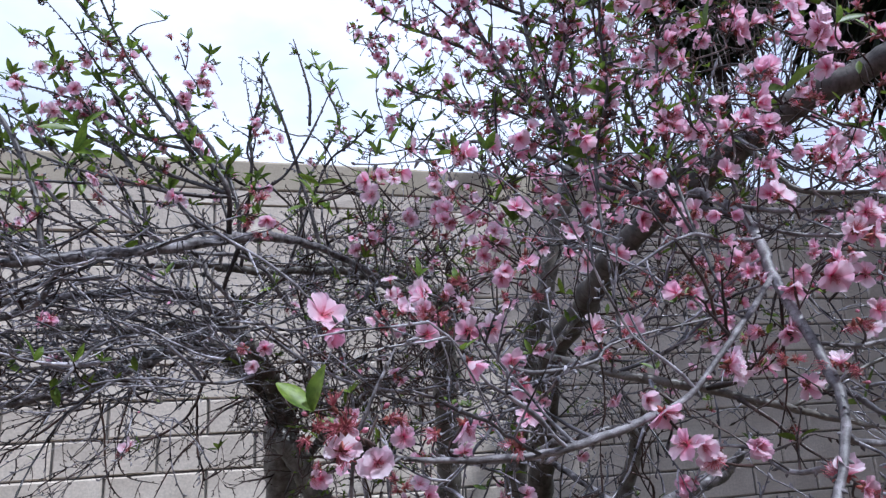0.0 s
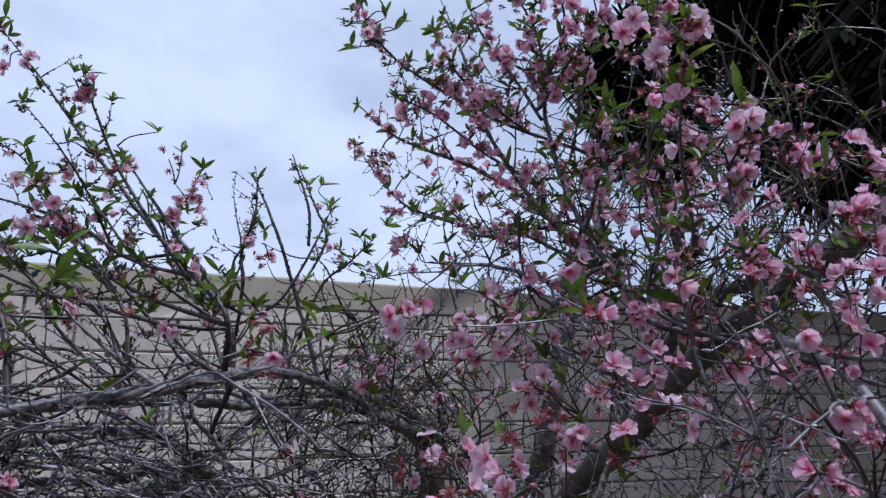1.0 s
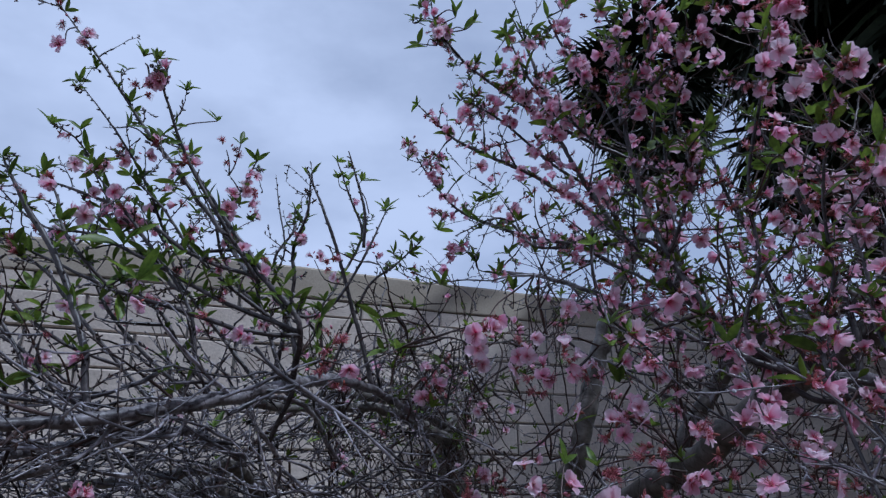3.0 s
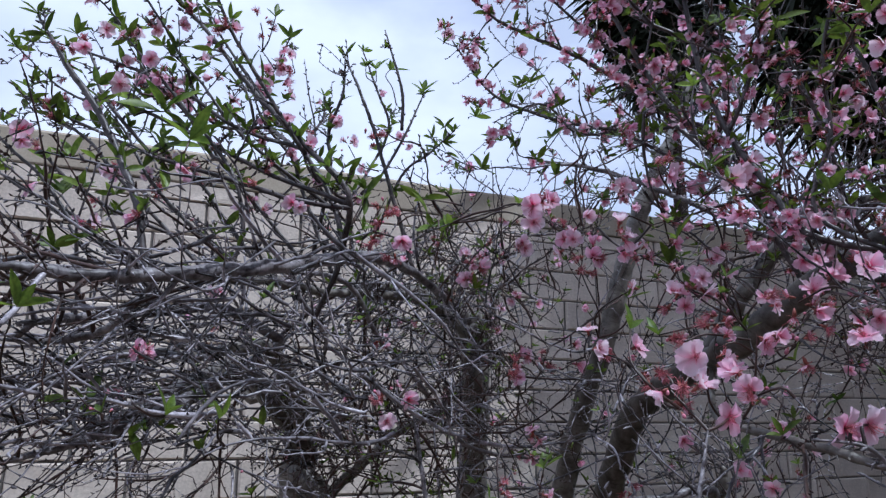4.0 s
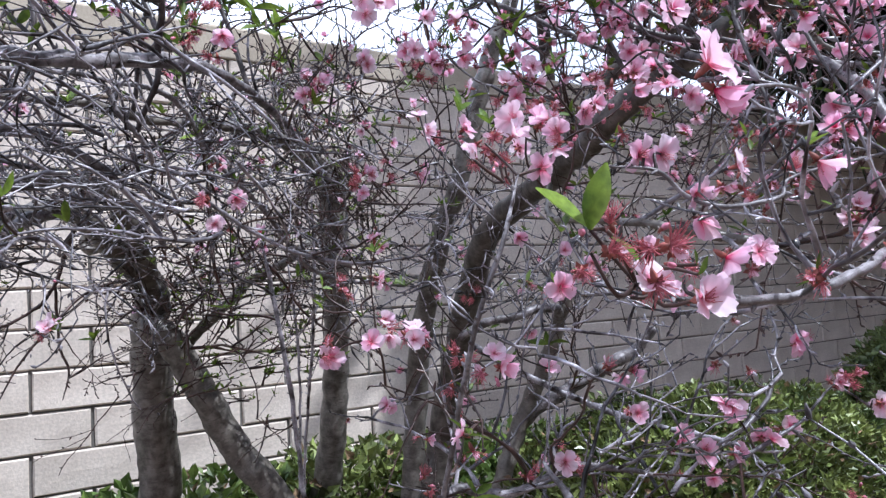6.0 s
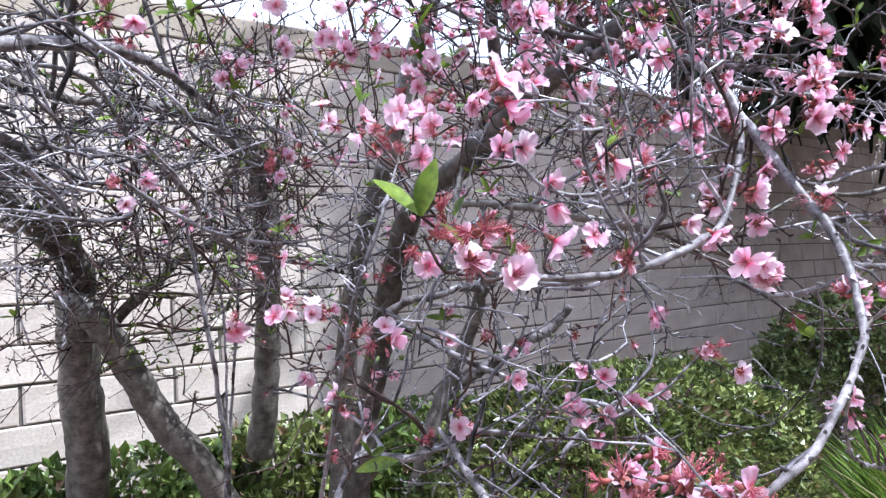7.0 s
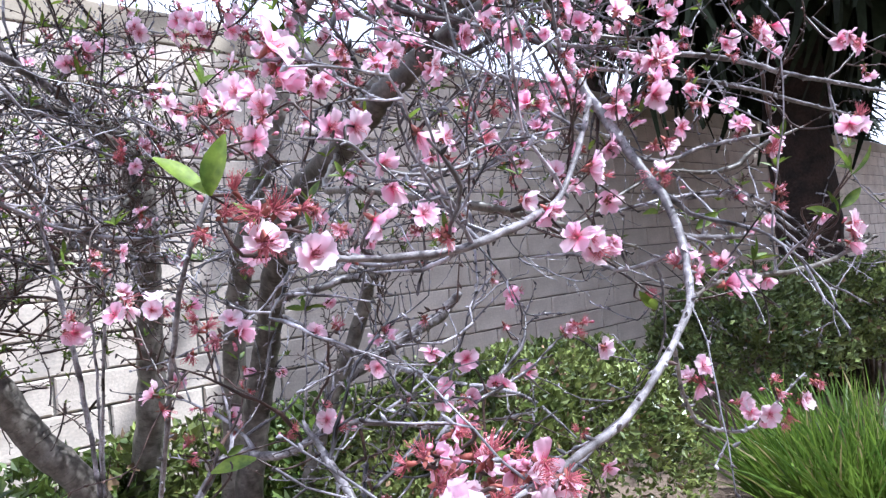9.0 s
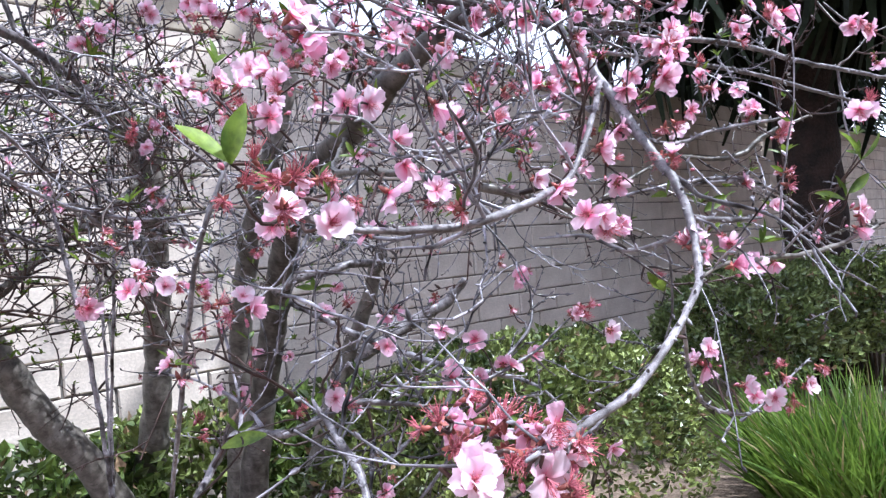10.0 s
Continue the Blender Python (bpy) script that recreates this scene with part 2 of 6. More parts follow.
def spline(points, per=5):
    """A smooth line through (x, y, z, radius) points."""
    p = [np.array(q, dtype=float) for q in points]
    if len(p) == 2:
        return [p[0] + (p[1] - p[0]) * i / per for i in range(per + 1)]
    p = [2 * p[0] - p[1]] + p + [2 * p[-1] - p[-2]]
    out = []
    for i in range(1, len(p) - 2):
        a, b, c, d = p[i - 1:i + 3]
        for k in range(per):
            t = k / per
            out.append(0.5 * ((2 * b) + (c - a) * t + (2 * a - 5 * b + 4 * c - d) * t * t + (3 * b - a - 3 * c + d) * t ** 3))
    out.append(p[-2])
    for q in out:
        q[3] = max(q[3], 0.0004)
    return out


def tube(build, line, sides=8, lump=0.0, slot=0, cap=True, origin=(0, 0, 0)):
    """A tapering, slightly lumpy tube along a line of (x, y, z, radius)."""
    rings = []
    ref = np.array((0.31, 0.57, 0.76))
    o = np.array(origin, dtype=float)
    n = len(line)
    verts, uvs = [], []
    run = 0.0
    for i, q in enumerate(line):
        run += float(np.linalg.norm(q[:3] - line[max(i - 1, 0)][:3]))
        a, b = line[max(i - 1, 0)][:3], line[min(i + 1, n - 1)][:3]
        t = b - a
        t = t / (np.linalg.norm(t) + 1e-9)
        u = ref - t * (ref @ t)
        u /= np.linalg.norm(u) + 1e-9
        ref = u
        w = np.cross(t, u)
        for k in range(sides):
            an = 2 * math.pi * k / sides
            r = q[3]
            if lump:
                r *= 1 + lump * noise.noise(Vector(q[:3]) * (0.55 / max(q[3], 0.004)) + Vector((k * 0.9, 0, 0)))
            verts.append(q[:3] + r * (math.cos(an) * u + math.sin(an) * w) - o)
            uvs.append((k / sides, run))
    faces = []
    for i in range(n - 1):
        for k in range(sides):
            j = (k + 1) % sides
            faces.append((i * sides + k, i * sides + j, (i + 1) * sides + j, (i + 1) * sides + k))
    if cap:
        faces.append(tuple(reversed(range(sides))))
        faces.append(tuple((n - 1) * sides + k for k in range(sides)))
    build.add(verts, faces, slot, uvs)


# ---- ground, to the horizon ----
def make_ground():
    b = Build()
    xs = sorted(set([-400, -120, -40, -15] + [round(-8 + 0.4 * i, 2) for i in range(61)] + [24, 40, 120, 400]))
    ys = sorted(set([-400, -120, -40, -15] + [round(-6 + 0.4 * i, 2) for i in range(36)] + [14, 40, 120, 400]))
    verts = []
    for y in ys:
        for x in xs:
            near = max(0.0, 1 - max(abs(x - 2), abs(y)) / 12)
            verts.append((x, y, 0.05 * near * noise.noise(Vector((x * 0.8, y * 0.8, 3.1))) - 0.01))
    w = len(xs)
    faces = [(j * w + i, j * w + i + 1, (j + 1) * w + i + 1, (j + 1) * w + i) for j in range(len(ys) - 1) for i in range(w - 1)]
    b.add(verts, faces)
    ob = new("ground", b.mesh("ground", [M_SOIL]))
    tagged(ob, "bare brown garden soil strewn with dry litter", "ground", kind="structure")


make_ground()


# ---- block wall behind the tree ----
WALL_Y, BLOCK, COURSE, JOINT_X, JOINT_Z = 2.90, 0.406, 0.152, 2.266, 1.00
WALL_TOP, CAP_LOW = 2.445, 2.296
WALL_ENDS = (-7.0, 16.0)


def block_mesh(wide, seed):
    """One concrete block: softly rounded arrises and a slightly slumped face."""
    rnd = random.Random(seed)
    hw, hh, dp = wide / 2 - 0.0055, COURSE / 2 - 0.0038, 0.10
    b = Build()
    ch = 0.006
    nx, nz = 5, 3
    verts = []
    for j in range(nz):
        for i in range(nx):
            x = (-hw + ch) + (2 * hw - 2 * ch) * i / (nx - 1)
            z = (-hh + ch) + (2 * hh - 2 * ch) * j / (nz - 1)
            verts.append((x, -0.012 + rnd.uniform(-0.0022, 0.0022), z))
    faces = [(j * nx + i, j * nx + i + 1, (j + 1) * nx + i + 1, (j + 1) * nx + i) for j in range(nz - 1) for i in range(nx - 1)]
    rim = [(i, 0) for i in range(nx)] + [(nx - 1, j) for j in range(1, nz)] + [(i, nz - 1) for i in range(nx - 2, -1, -1)] + [(0, j) for j in range(nz - 2, 0, -1)]
    front = [j * nx + i for i, j in rim]
    base = len(verts)
    for i, j in rim:
        x = -hw + 2 * hw * i / (nx - 1) + rnd.uniform(-0.0012, 0.0012)
        z = -hh + 2 * hh * j / (nz - 1) + rnd.uniform(-0.0015, 0.0015)
        verts.append((x, -0.005, z))
    for i, j in rim:
        verts.append((-hw + 2 * hw * i / (nx - 1), dp, -hh + 2 * hh * j / (nz - 1)))
    n = len(rim)
    for k in range(n):
        m = (k + 1) % n
        faces.append((front[m], front[k], base + k, base + m))
        faces.append((base + m, base + k, base + n + k, base + n + m))
    b.add(verts, faces)
    return b


def block_slots():
    """Every block: centre x, centre z, width, height. Running bond, with one long block a course, up to the cap."""
    for k in range(-7, 9):
        low = JOINT_Z + COURSE * k
        high = min(low + COURSE, CAP_LOW - 0.003)
        shift = 0.5 * BLOCK if k % 2 else 0.0
        for n in range(-24, 36):
            x0 = JOINT_X + shift + BLOCK * n - (0.16 if n <= -6 else 0.0)
            x1 = JOINT_X + shift + BLOCK * (n + 1) - (0.16 if n + 1 <= -6 else 0.0)
            yield (x0 + x1) / 2, (low + high) / 2, x1 - x0, high - low


def make_wall():
    wall = new("wall_north")
    tagged(wall, "tall garden wall of pale beige concrete blocks in running bond", "wall", kind="structure")
    wall.location = (0, WALL_Y, 0)
    b = Build()
    x0, x1 = WALL_ENDS
    y0, y1, z0, z1 = 0.0, 0.19, -0.1, CAP_LOW + 0.02
    b.add([(x0, y0, z0), (x1, y0, z0), (x1, y1, z0), (x0, y1, z0), (x0, y0, z1), (x1, y0, z1), (x1, y1, z1), (x0, y1, z1)],
          [(0, 1, 5, 4), (1, 2, 6, 5), (2, 3, 7, 6), (3, 0, 4, 7), (4, 5, 6, 7), (3, 2, 1, 0)])
    part("mortar_bed", b.mesh("mortar_bed", [M_MORTAR], smooth=False), wall)
    cap = Build()
    n, ring, rnd = 116, 8, random.Random(8)
    for i in range(n + 1):
        x = x0 + (x1 - x0) * i / n
        sag, out = rnd.uniform(-0.003, 0.003), rnd.uniform(-0.0015, 0.0015)
        for y, z in ((-0.016, CAP_LOW), (-0.019, CAP_LOW + 0.006), (-0.019, WALL_TOP - 0.012), (-0.010, WALL_TOP), (0.20, WALL_TOP), (0.208, WALL_TOP - 0.012), (0.208, CAP_LOW + 0.006), (0.2, CAP_LOW)):
            cap.v.append((x, y + out, z + sag))
            cap.uv.append((0.0, 0.0))
    for i in range(n):
        for k in range(ring):
            cap.f.append((i * ring + (k + 1) % ring, i * ring + k, (i + 1) * ring + k, (i + 1) * ring + (k + 1) % ring))
            cap.mi.append(0)
    part("cap", cap.mesh("cap", [M_CAP], smooth=False), wall, None, "smooth tan plastered capping band")
    kinds = [block_mesh(BLOCK, 100 + i) for i in range(10)]
    meshes = [k.mesh("block", [M_BLOCK], smooth=False) for k in kinds]
    far = Build()
    rnd = random.Random(5)
    for x, z, w, h in block_slots():
        if not (WALL_ENDS[0] < x < WALL_ENDS[1]):
            continue
        i = rnd.randrange(10)
        y = rnd.uniform(-0.004, 0.003)
        if -1.75 < x < 5.4:
            part("block", meshes[i], wall, pose(x, y, z, rnd.uniform(-0.4, 0.4), rnd.uniform(-0.25, 0.25), rnd.uniform(-0.3, 0.3)) @ Matrix.Diagonal((w / BLOCK, 1, h / COURSE, 1)))
        else:
            k = kinds[i]
            far.add([(vx + x, vy + y, vz * h / COURSE + z) for vx, vy, vz in k.v], k.f)
    tagged(part("far_blocks", far.mesh("far_blocks", [M_BLOCK_FAR], smooth=False), wall), kind="stuff")


make_wall()


def make_fill_wall():
    """An unseen plain wall added on the near side: it closes the garden and blocks low sky fill."""
    b = Build()
    x0, x1, y0, y1, z1 = -9.0, 10.0, -3.9, -3.6, 4.4
    b.add([(x0, y0, -0.1), (x1, y0, -0.1), (x1, y1, -0.1), (x0, y1, -0.1), (x0, y0, z1), (x1, y0, z1), (x1, y1, z1), (x0, y1, z1)],
          [(0, 1, 5, 4), (1, 2, 6, 5), (2, 3, 7, 6), (3, 0, 4, 7), (4, 5, 6, 7), (3, 2, 1, 0)])
    tagged(new("wall_south", b.mesh("wall_south", [M_STUCCO], smooth=False)), "unseen plain tan stucco wall added to close the garden and cut sky fill", "wall", kind="structure")


make_fill_wall()


# ---- peach trees: limbs, twigs, blossom ----
tree_near = thing("peach_tree", (0.75, 1.55, 0), "flowering peach tree with pink blossom on bare grey limbs", "tree", "peach trees")
tree_far = thing("peach_tree", (-0.25, 1.75, 0), "peach tree with a tangle of bare grey twigs and few flowers", "tree", "peach trees")
LINES = {tree_near: [], tree_far: []}


def limb(tree, label, bark, *points, name="limb", twigs=1.0, bloom=1.0, reach=1.0, sides=9):
    """One limb along (x, y, z, radius) points, a mesh of its own; it is remembered as a place for twigs."""
    points = [np.array(p, dtype=float) for p in points]
    for p in points if bark == M_RISING else ():
        p[3] *= 0.78
    if name == "limb" and LINES[tree]:
        rooted = np.array([q for old, _, _, _ in LINES[tree] for q in old])
        gaps = [((rooted[:, :3] - points[i][:3]) ** 2).sum(1) for i in (0, -1)]
        if points[-1][3] > 1.15 * points[0][3] or (gaps[0].min() > 0.0012 and points[-1][3] > 0.8 * points[0][3] and gaps[1].min() < 0.5 * gaps[0].min()):
            points.reverse()
            gaps.reverse()
        out = points[1][:3] - points[0][:3]
        out /= np.linalg.norm(out) + 1e-9
        back = points[0][:3] - rooted[:, :3]
        away = np.sqrt((back ** 2).sum(1))
        behind = (back @ out) / (away + 1e-9)
        score = np.where((behind > 0.72) & (away < 0.30), away * (0.6 + 3.0 * (1 - behind)), 9.0)
        if score.min() == 9.0:
            score = np.where((behind > 0.35) & (away < 0.30), away * (1.6 - behind), 9.0)
        at = rooted[int(score.argmin())]
        if away.min() > 0.012 and score.min() < 9.0:
            points = [np.array((*at[:3], min(points[0][3] * 1.15, at[3] * 0.9)))] + points
        elif away.min() > 0.012:
            base = points[0].copy()
            if out[2] > 0.3 and base[3] < 0.012:
                base[:3] -= out * 0.10
                points = [base] + points
            away = np.sqrt(((rooted[:, :3] - base[:3]) ** 2).sum(1))
            if away.min() < 0.42:
                at = rooted[int(away.argmin())]
                points = [np.array((*at[:3], min(base[3], at[3] * 0.9)))] + points
        points[-1][3] *= 0.6
    run = sum(np.linalg.norm(points[i + 1][:3] - points[i][:3]) for i in range(len(points) - 1))
    line = spline(points, max(5, int(run / (0.02 if name == "stem" else 0.008) / len(points))))
    kink = Vector((len(LINES[tree]) * 3.7, 0, 0))
    for i, q in enumerate(line[1:-1]):
        # crooked from node to node, swollen at the nodes
        at, near = Vector(q[:3]), min(q[3], 0.012)
        q[:3] += np.array(noise.noise_vector(at * 22 + kink)) * near * 0.55 + np.array(noise.noise_vector(at * 70 + kink)) * near * 0.22
        swell = (0.25 if q[3] > 0.03 else 0.8) if name == "stem" else 1.0
        q[3] *= 1 + swell * (0.25 * max(0.0, noise.noise(at * 55 + kink)) + 0.10 * noise.noise(at * 160))
    b = Build()
    tube(b, line, sides, 0.12 if name == "stem" else 0.2, 0, True, tree.location)
    if name == "limb":
        r, gap = random.Random(len(LINES[tree]) + 40), 0.0
        for i in range(2, len(line) - 1):
            step = line[i][:3] - line[i - 1][:3]
            gap -= np.linalg.norm(step)
            if gap > 0 or line[i][3] > 0.008:
                continue
            gap = r.uniform(0.006, 0.016)
            t = step / (np.linalg.norm(step) + 1e-9)
            side = np.array([r.gauss(0, 1) for _ in range(3)])
            side -= t * (side @ t)
            side /= np.linalg.norm(side) + 1e-9
            foot, out = line[i][:3] + side * line[i][3] * 0.6, (side * 0.8 + t * 0.6) * r.uniform(0.004, 0.009)
            tube(b, [np.array((*foot, 0.0019)), np.array((*(foot + out * 0.5), 0.0021)), np.array((*(foot + out), 0.0006))], 4, 0, 0, False, tree.location)
    part(name, b.mesh(name, [bark]), tree, None, label)
    LINES[tree].append((line, twigs, bloom, reach))


limb(tree_near, "brown leaning stem, bark darkened for the canopy's shade", M_SHADEDBARK, (0.391, 1.839, -0.03, 0.0468), (0.453, 1.707, 0.589, 0.0407), (0.469, 1.673, 0.749, 0.0391), (0.470, 1.583, 0.946, 0.0381), (0.443, 1.453, 1.134, 0.0361), (0.400, 1.278, 1.297, 0.0318), (0.365, 1.033, 1.375, 0.0277), (0.313, 0.826, 1.415, 0.0250), (0.337, 0.712, 1.480, 0.0234), (0.518, 0.462, 1.648, 0.0234), (0.570, 0.388, 1.669, 0.0215), (0.630, 0.309, 1.696, 0.0188), (0.731, 0.214, 1.742, 0.0162), name="stem", twigs=0.3, bloom=0.2, reach=1, sides=14)
limb(tree_near, "brown upright stem", M_BARK, (0.465, 1.972, -0.03, 0.0423), (0.475, 1.873, 0.550, 0.0368), (0.481, 1.814, 0.895, 0.0350), (0.476, 1.720, 1.137, 0.0325), (0.484, 1.626, 1.333, 0.0300), (0.505, 1.537, 1.488, 0.0277), (0.548, 1.487, 1.696, 0.0277), (0.590, 1.443, 1.872, 0.0250), (0.645, 1.393, 2.031, 0.0215), (0.700, 1.380, 2.133, 0.0170), (0.760, 1.359, 2.322, 0.0120), name="stem", twigs=0.4, bloom=0.3, reach=1, sides=14)
limb(tree_near, "brown crooked stem", M_BARK, (0.386, 1.629, -0.03, 0.0280), (0.502, 1.495, 0.530, 0.0235), (0.540, 1.458, 0.685, 0.0235), (0.584, 1.443, 0.789, 0.0235), (0.633, 1.392, 0.926, 0.0210), (0.664, 1.334, 1.072, 0.0190), (0.676, 1.312, 1.125, 0.0160), (0.672, 1.300, 1.165, 0.0060), name="stem", twigs=0.3, bloom=0.2, reach=1, sides=14)
limb(tree_near, "grey arm of the crooked stem", M_LIMB, (0.660, 1.325, 1.085, 0.0150), (0.628, 1.300, 1.106, 0.0125), (0.553, 1.290, 1.112, 0.0112), (0.480, 1.305, 1.090, 0.0108), (0.426, 1.327, 1.090, 0.0100), (0.369, 1.382, 1.050, 0.0100), name="arm", twigs=0.4, bloom=0.2, reach=1)
limb(tree_near, "sawn-off grey stub", M_LIMB, (0.587, 1.463, 0.783, 0.0178), (0.638, 1.413, 0.841, 0.0191), (0.713, 1.341, 0.896, 0.0191), (0.807, 1.291, 0.945, 0.0180), (0.871, 1.257, 0.981, 0.0168), (0.909, 1.219, 1.038, 0.0112), name="stub", twigs=0.2, bloom=0, reach=1)
limb(tree_near, "brown second limb, bark darkened for the canopy's shade", M_SHADEDBARK, (0.389, 1.042, 1.384, 0.0208), (0.450, 0.991, 1.502, 0.0183), (0.534, 0.926, 1.632, 0.0171), (0.595, 0.827, 1.693, 0.0153), (0.673, 0.727, 1.709, 0.0125), (0.740, 0.630, 1.745, 0.0099), name="limb", twigs=0.8, bloom=0.8, reach=1)
limb(tree_near, "smooth grey arching limb", M_LIMB, (0.348, 0.560, 1.504, 0.0090), (0.326, 0.472, 1.485, 0.0080), (0.290, 0.344, 1.397, 0.0072), (0.252, 0.275, 1.309, 0.0066), (0.235, 0.211, 1.215, 0.0062), (0.207, 0.159, 1.148, 0.0052), (0.152, 0.116, 1.090, 0.0045), (0.096, 0.088, 1.046, 0.0037), (-0.001, 0.065, 1.007, 0.0032), (-0.098, 0.047, 0.980, 0.0031), (-0.174, 0.036, 0.973, 0.0027), (-0.219, 0.030, 0.971, 0.0025), (-0.246, 0.028, 0.969, 0.0017), name="limb", twigs=0.55, bloom=1, reach=1)
limb(tree_near, "pale grey limb", M_LIMB, (-0.277, 0.201, 1.130, 0.0014), (-0.242, 0.197, 1.119, 0.0021), (-0.179, 0.193, 1.113, 0.0033), (-0.114, 0.186, 1.116, 0.0039), (-0.066, 0.182, 1.126, 0.0041), (-0.019, 0.179, 1.139, 0.0038), (0.043, 0.189, 1.158, 0.0032), (0.117, 0.213, 1.209, 0.0035), (0.234, 0.264, 1.294, 0.0037), name="limb", twigs=0.5, bloom=1.2, reach=1)
limb(tree_near, "dark limb", M_BARK, (0.176, 0.786, 1.271, 0.0061), (0.124, 0.644, 1.245, 0.0058), (0.122, 0.510, 1.215, 0.0057), (0.183, 0.453, 1.193, 0.0069), (0.262, 0.421, 1.170, 0.0063), (0.393, 0.396, 1.134, 0.0049), (0.541, 0.396, 1.104, 0.0034), name="limb", twigs=0.6, bloom=0.6, reach=1)
limb(tree_near, "bent twig", M_LIMB, (-0.171, 0.317, 1.237, 0.0014), (-0.134, 0.296, 1.231, 0.0018), (-0.109, 0.288, 1.209, 0.0021), (-0.089, 0.270, 1.196, 0.0023), (-0.051, 0.261, 1.198, 0.0024), (-0.015, 0.255, 1.206, 0.0020), (0.021, 0.261, 1.227, 0.0015), name="limb", twigs=0.5, bloom=1, reach=1)
limb(tree_near, "silvery hanging twig", M_LIMB, (-0.203, 0.402, 1.245, 0.0017), (-0.241, 0.386, 1.175, 0.0023), (-0.257, 0.404, 1.118, 0.0025), (-0.259, 0.435, 1.053, 0.0028), (-0.259, 0.465, 0.985, 0.0026), (-0.255, 0.521, 0.878, 0.0025), name="limb", twigs=0.3, bloom=0.3, reach=1)
limb(tree_near, "grey side limb", M_LIMB, (0.171, 0.126, 1.099, 0.0031), (0.175, 0.163, 1.086, 0.0029), (0.177, 0.216, 1.081, 0.0028), (0.178, 0.270, 1.103, 0.0026), (0.168, 0.334, 1.106, 0.0022), name="limb", twigs=0.8, bloom=1, reach=1)
limb(tree_near, "thin looping twig", M_TWIG, (0.037, 0.077, 1.011, 0.0020), (0.161, 0.141, 0.944, 0.0021), (0.297, 0.195, 0.874, 0.0021), (0.452, 0.216, 0.828, 0.0024), (0.521, 0.205, 0.843, 0.0021), (0.628, 0.185, 0.881, 0.0018), name="limb", twigs=0.3, bloom=1.2, reach=1, sides=6)
limb(tree_near, "grey spreading limb", M_LIMB, (0.326, 0.472, 1.479, 0.0044), (0.371, 0.404, 1.440, 0.0040), (0.468, 0.314, 1.411, 0.0043), (0.610, 0.250, 1.403, 0.0045), (0.735, 0.202, 1.380, 0.0041), (0.861, 0.153, 1.363, 0.0037), (1.031, 0.063, 1.329, 0.0029), name="limb", twigs=0.9, bloom=0.9, reach=1)
limb(tree_near, "grey thin limb", M_LIMB, (0.365, 0.344, 1.383, 0.0029), (0.498, 0.288, 1.368, 0.0034), (0.626, 0.237, 1.353, 0.0035), (0.761, 0.180, 1.322, 0.0033), (0.887, 0.131, 1.296, 0.0026), name="limb", twigs=0.8, bloom=1, reach=1)
limb(tree_near, "grey thin limb", M_LIMB, (0.235, 0.211, 1.214, 0.0026), (0.303, 0.203, 1.211, 0.0028), (0.385, 0.194, 1.230, 0.0029), (0.470, 0.182, 1.242, 0.0031), (0.564, 0.161, 1.256, 0.0029), name="limb", twigs=0.7, bloom=1.2, reach=1)
limb(tree_near, "dark knobbly limb", M_BARK, (0.569, 0.364, 1.228, 0.0027), (0.675, 0.334, 1.227, 0.0039), (0.750, 0.304, 1.237, 0.0052), (0.803, 0.280, 1.271, 0.0041), (0.921, 0.236, 1.307, 0.0030), name="limb", twigs=0.6, bloom=0.8, reach=1)
limb(tree_near, "drooping thin twig", M_TWIG, (0.481, 0.312, 1.175, 0.0031), (0.653, 0.287, 1.186, 0.0034), (0.805, 0.283, 1.165, 0.0032), (0.849, 0.243, 1.116, 0.0026), (0.873, 0.222, 1.070, 0.0021), name="limb", twigs=0.3, bloom=0.3, reach=1, sides=6)
limb(tree_near, "drooping thin twig", M_TWIG, (0.481, 0.312, 1.173, 0.0031), (0.652, 0.288, 1.182, 0.0034), (0.846, 0.299, 1.156, 0.0033), (0.890, 0.260, 1.101, 0.0027), (0.924, 0.230, 1.052, 0.0022), name="limb", twigs=0.3, bloom=0.3, reach=1, sides=6)
limb(tree_near, "drooping thin twig", M_TWIG, (0.480, 0.312, 1.170, 0.0031), (0.652, 0.288, 1.178, 0.0034), (0.886, 0.317, 1.145, 0.0034), (0.932, 0.276, 1.081, 0.0028), (0.976, 0.237, 1.029, 0.0022), name="limb", twigs=0.3, bloom=0.3, reach=1, sides=6)
limb(tree_near, "grey side limb", M_LIMB, (0.201, 0.138, 1.110, 0.0037), (0.267, 0.132, 1.104, 0.0036), (0.337, 0.120, 1.104, 0.0026), name="limb", twigs=0.6, bloom=1.2, reach=1)
limb(tree_near, "thin limb", M_BARK, (0.124, 0.103, 1.044, 0.0017), (0.249, 0.123, 1.055, 0.0026), (0.418, 0.102, 1.053, 0.0033), (0.551, 0.086, 1.065, 0.0028), (0.661, 0.078, 1.084, 0.0021), name="limb", twigs=0.6, bloom=1.2, reach=1)
limb(tree_near, "thin low limb", M_TWIG, (0.582, 1.325, 0.915, 0.0093), (0.670, 1.245, 0.856, 0.0093), (0.723, 1.128, 0.813, 0.0075), (0.795, 0.994, 0.783, 0.0066), (0.818, 0.905, 0.754, 0.0050), (0.850, 0.810, 0.664, 0.0042), name="limb", twigs=0.6, bloom=0.4, reach=1, sides=6)
limb(tree_near, "low grey limb", M_LIMB, (-0.043, 0.818, 0.842, 0.0075), (0.022, 0.756, 0.842, 0.0068), (0.090, 0.691, 0.877, 0.0053), (0.155, 0.658, 0.870, 0.0046), (0.234, 0.626, 0.846, 0.0035), name="limb", twigs=0.8, bloom=1, reach=1)
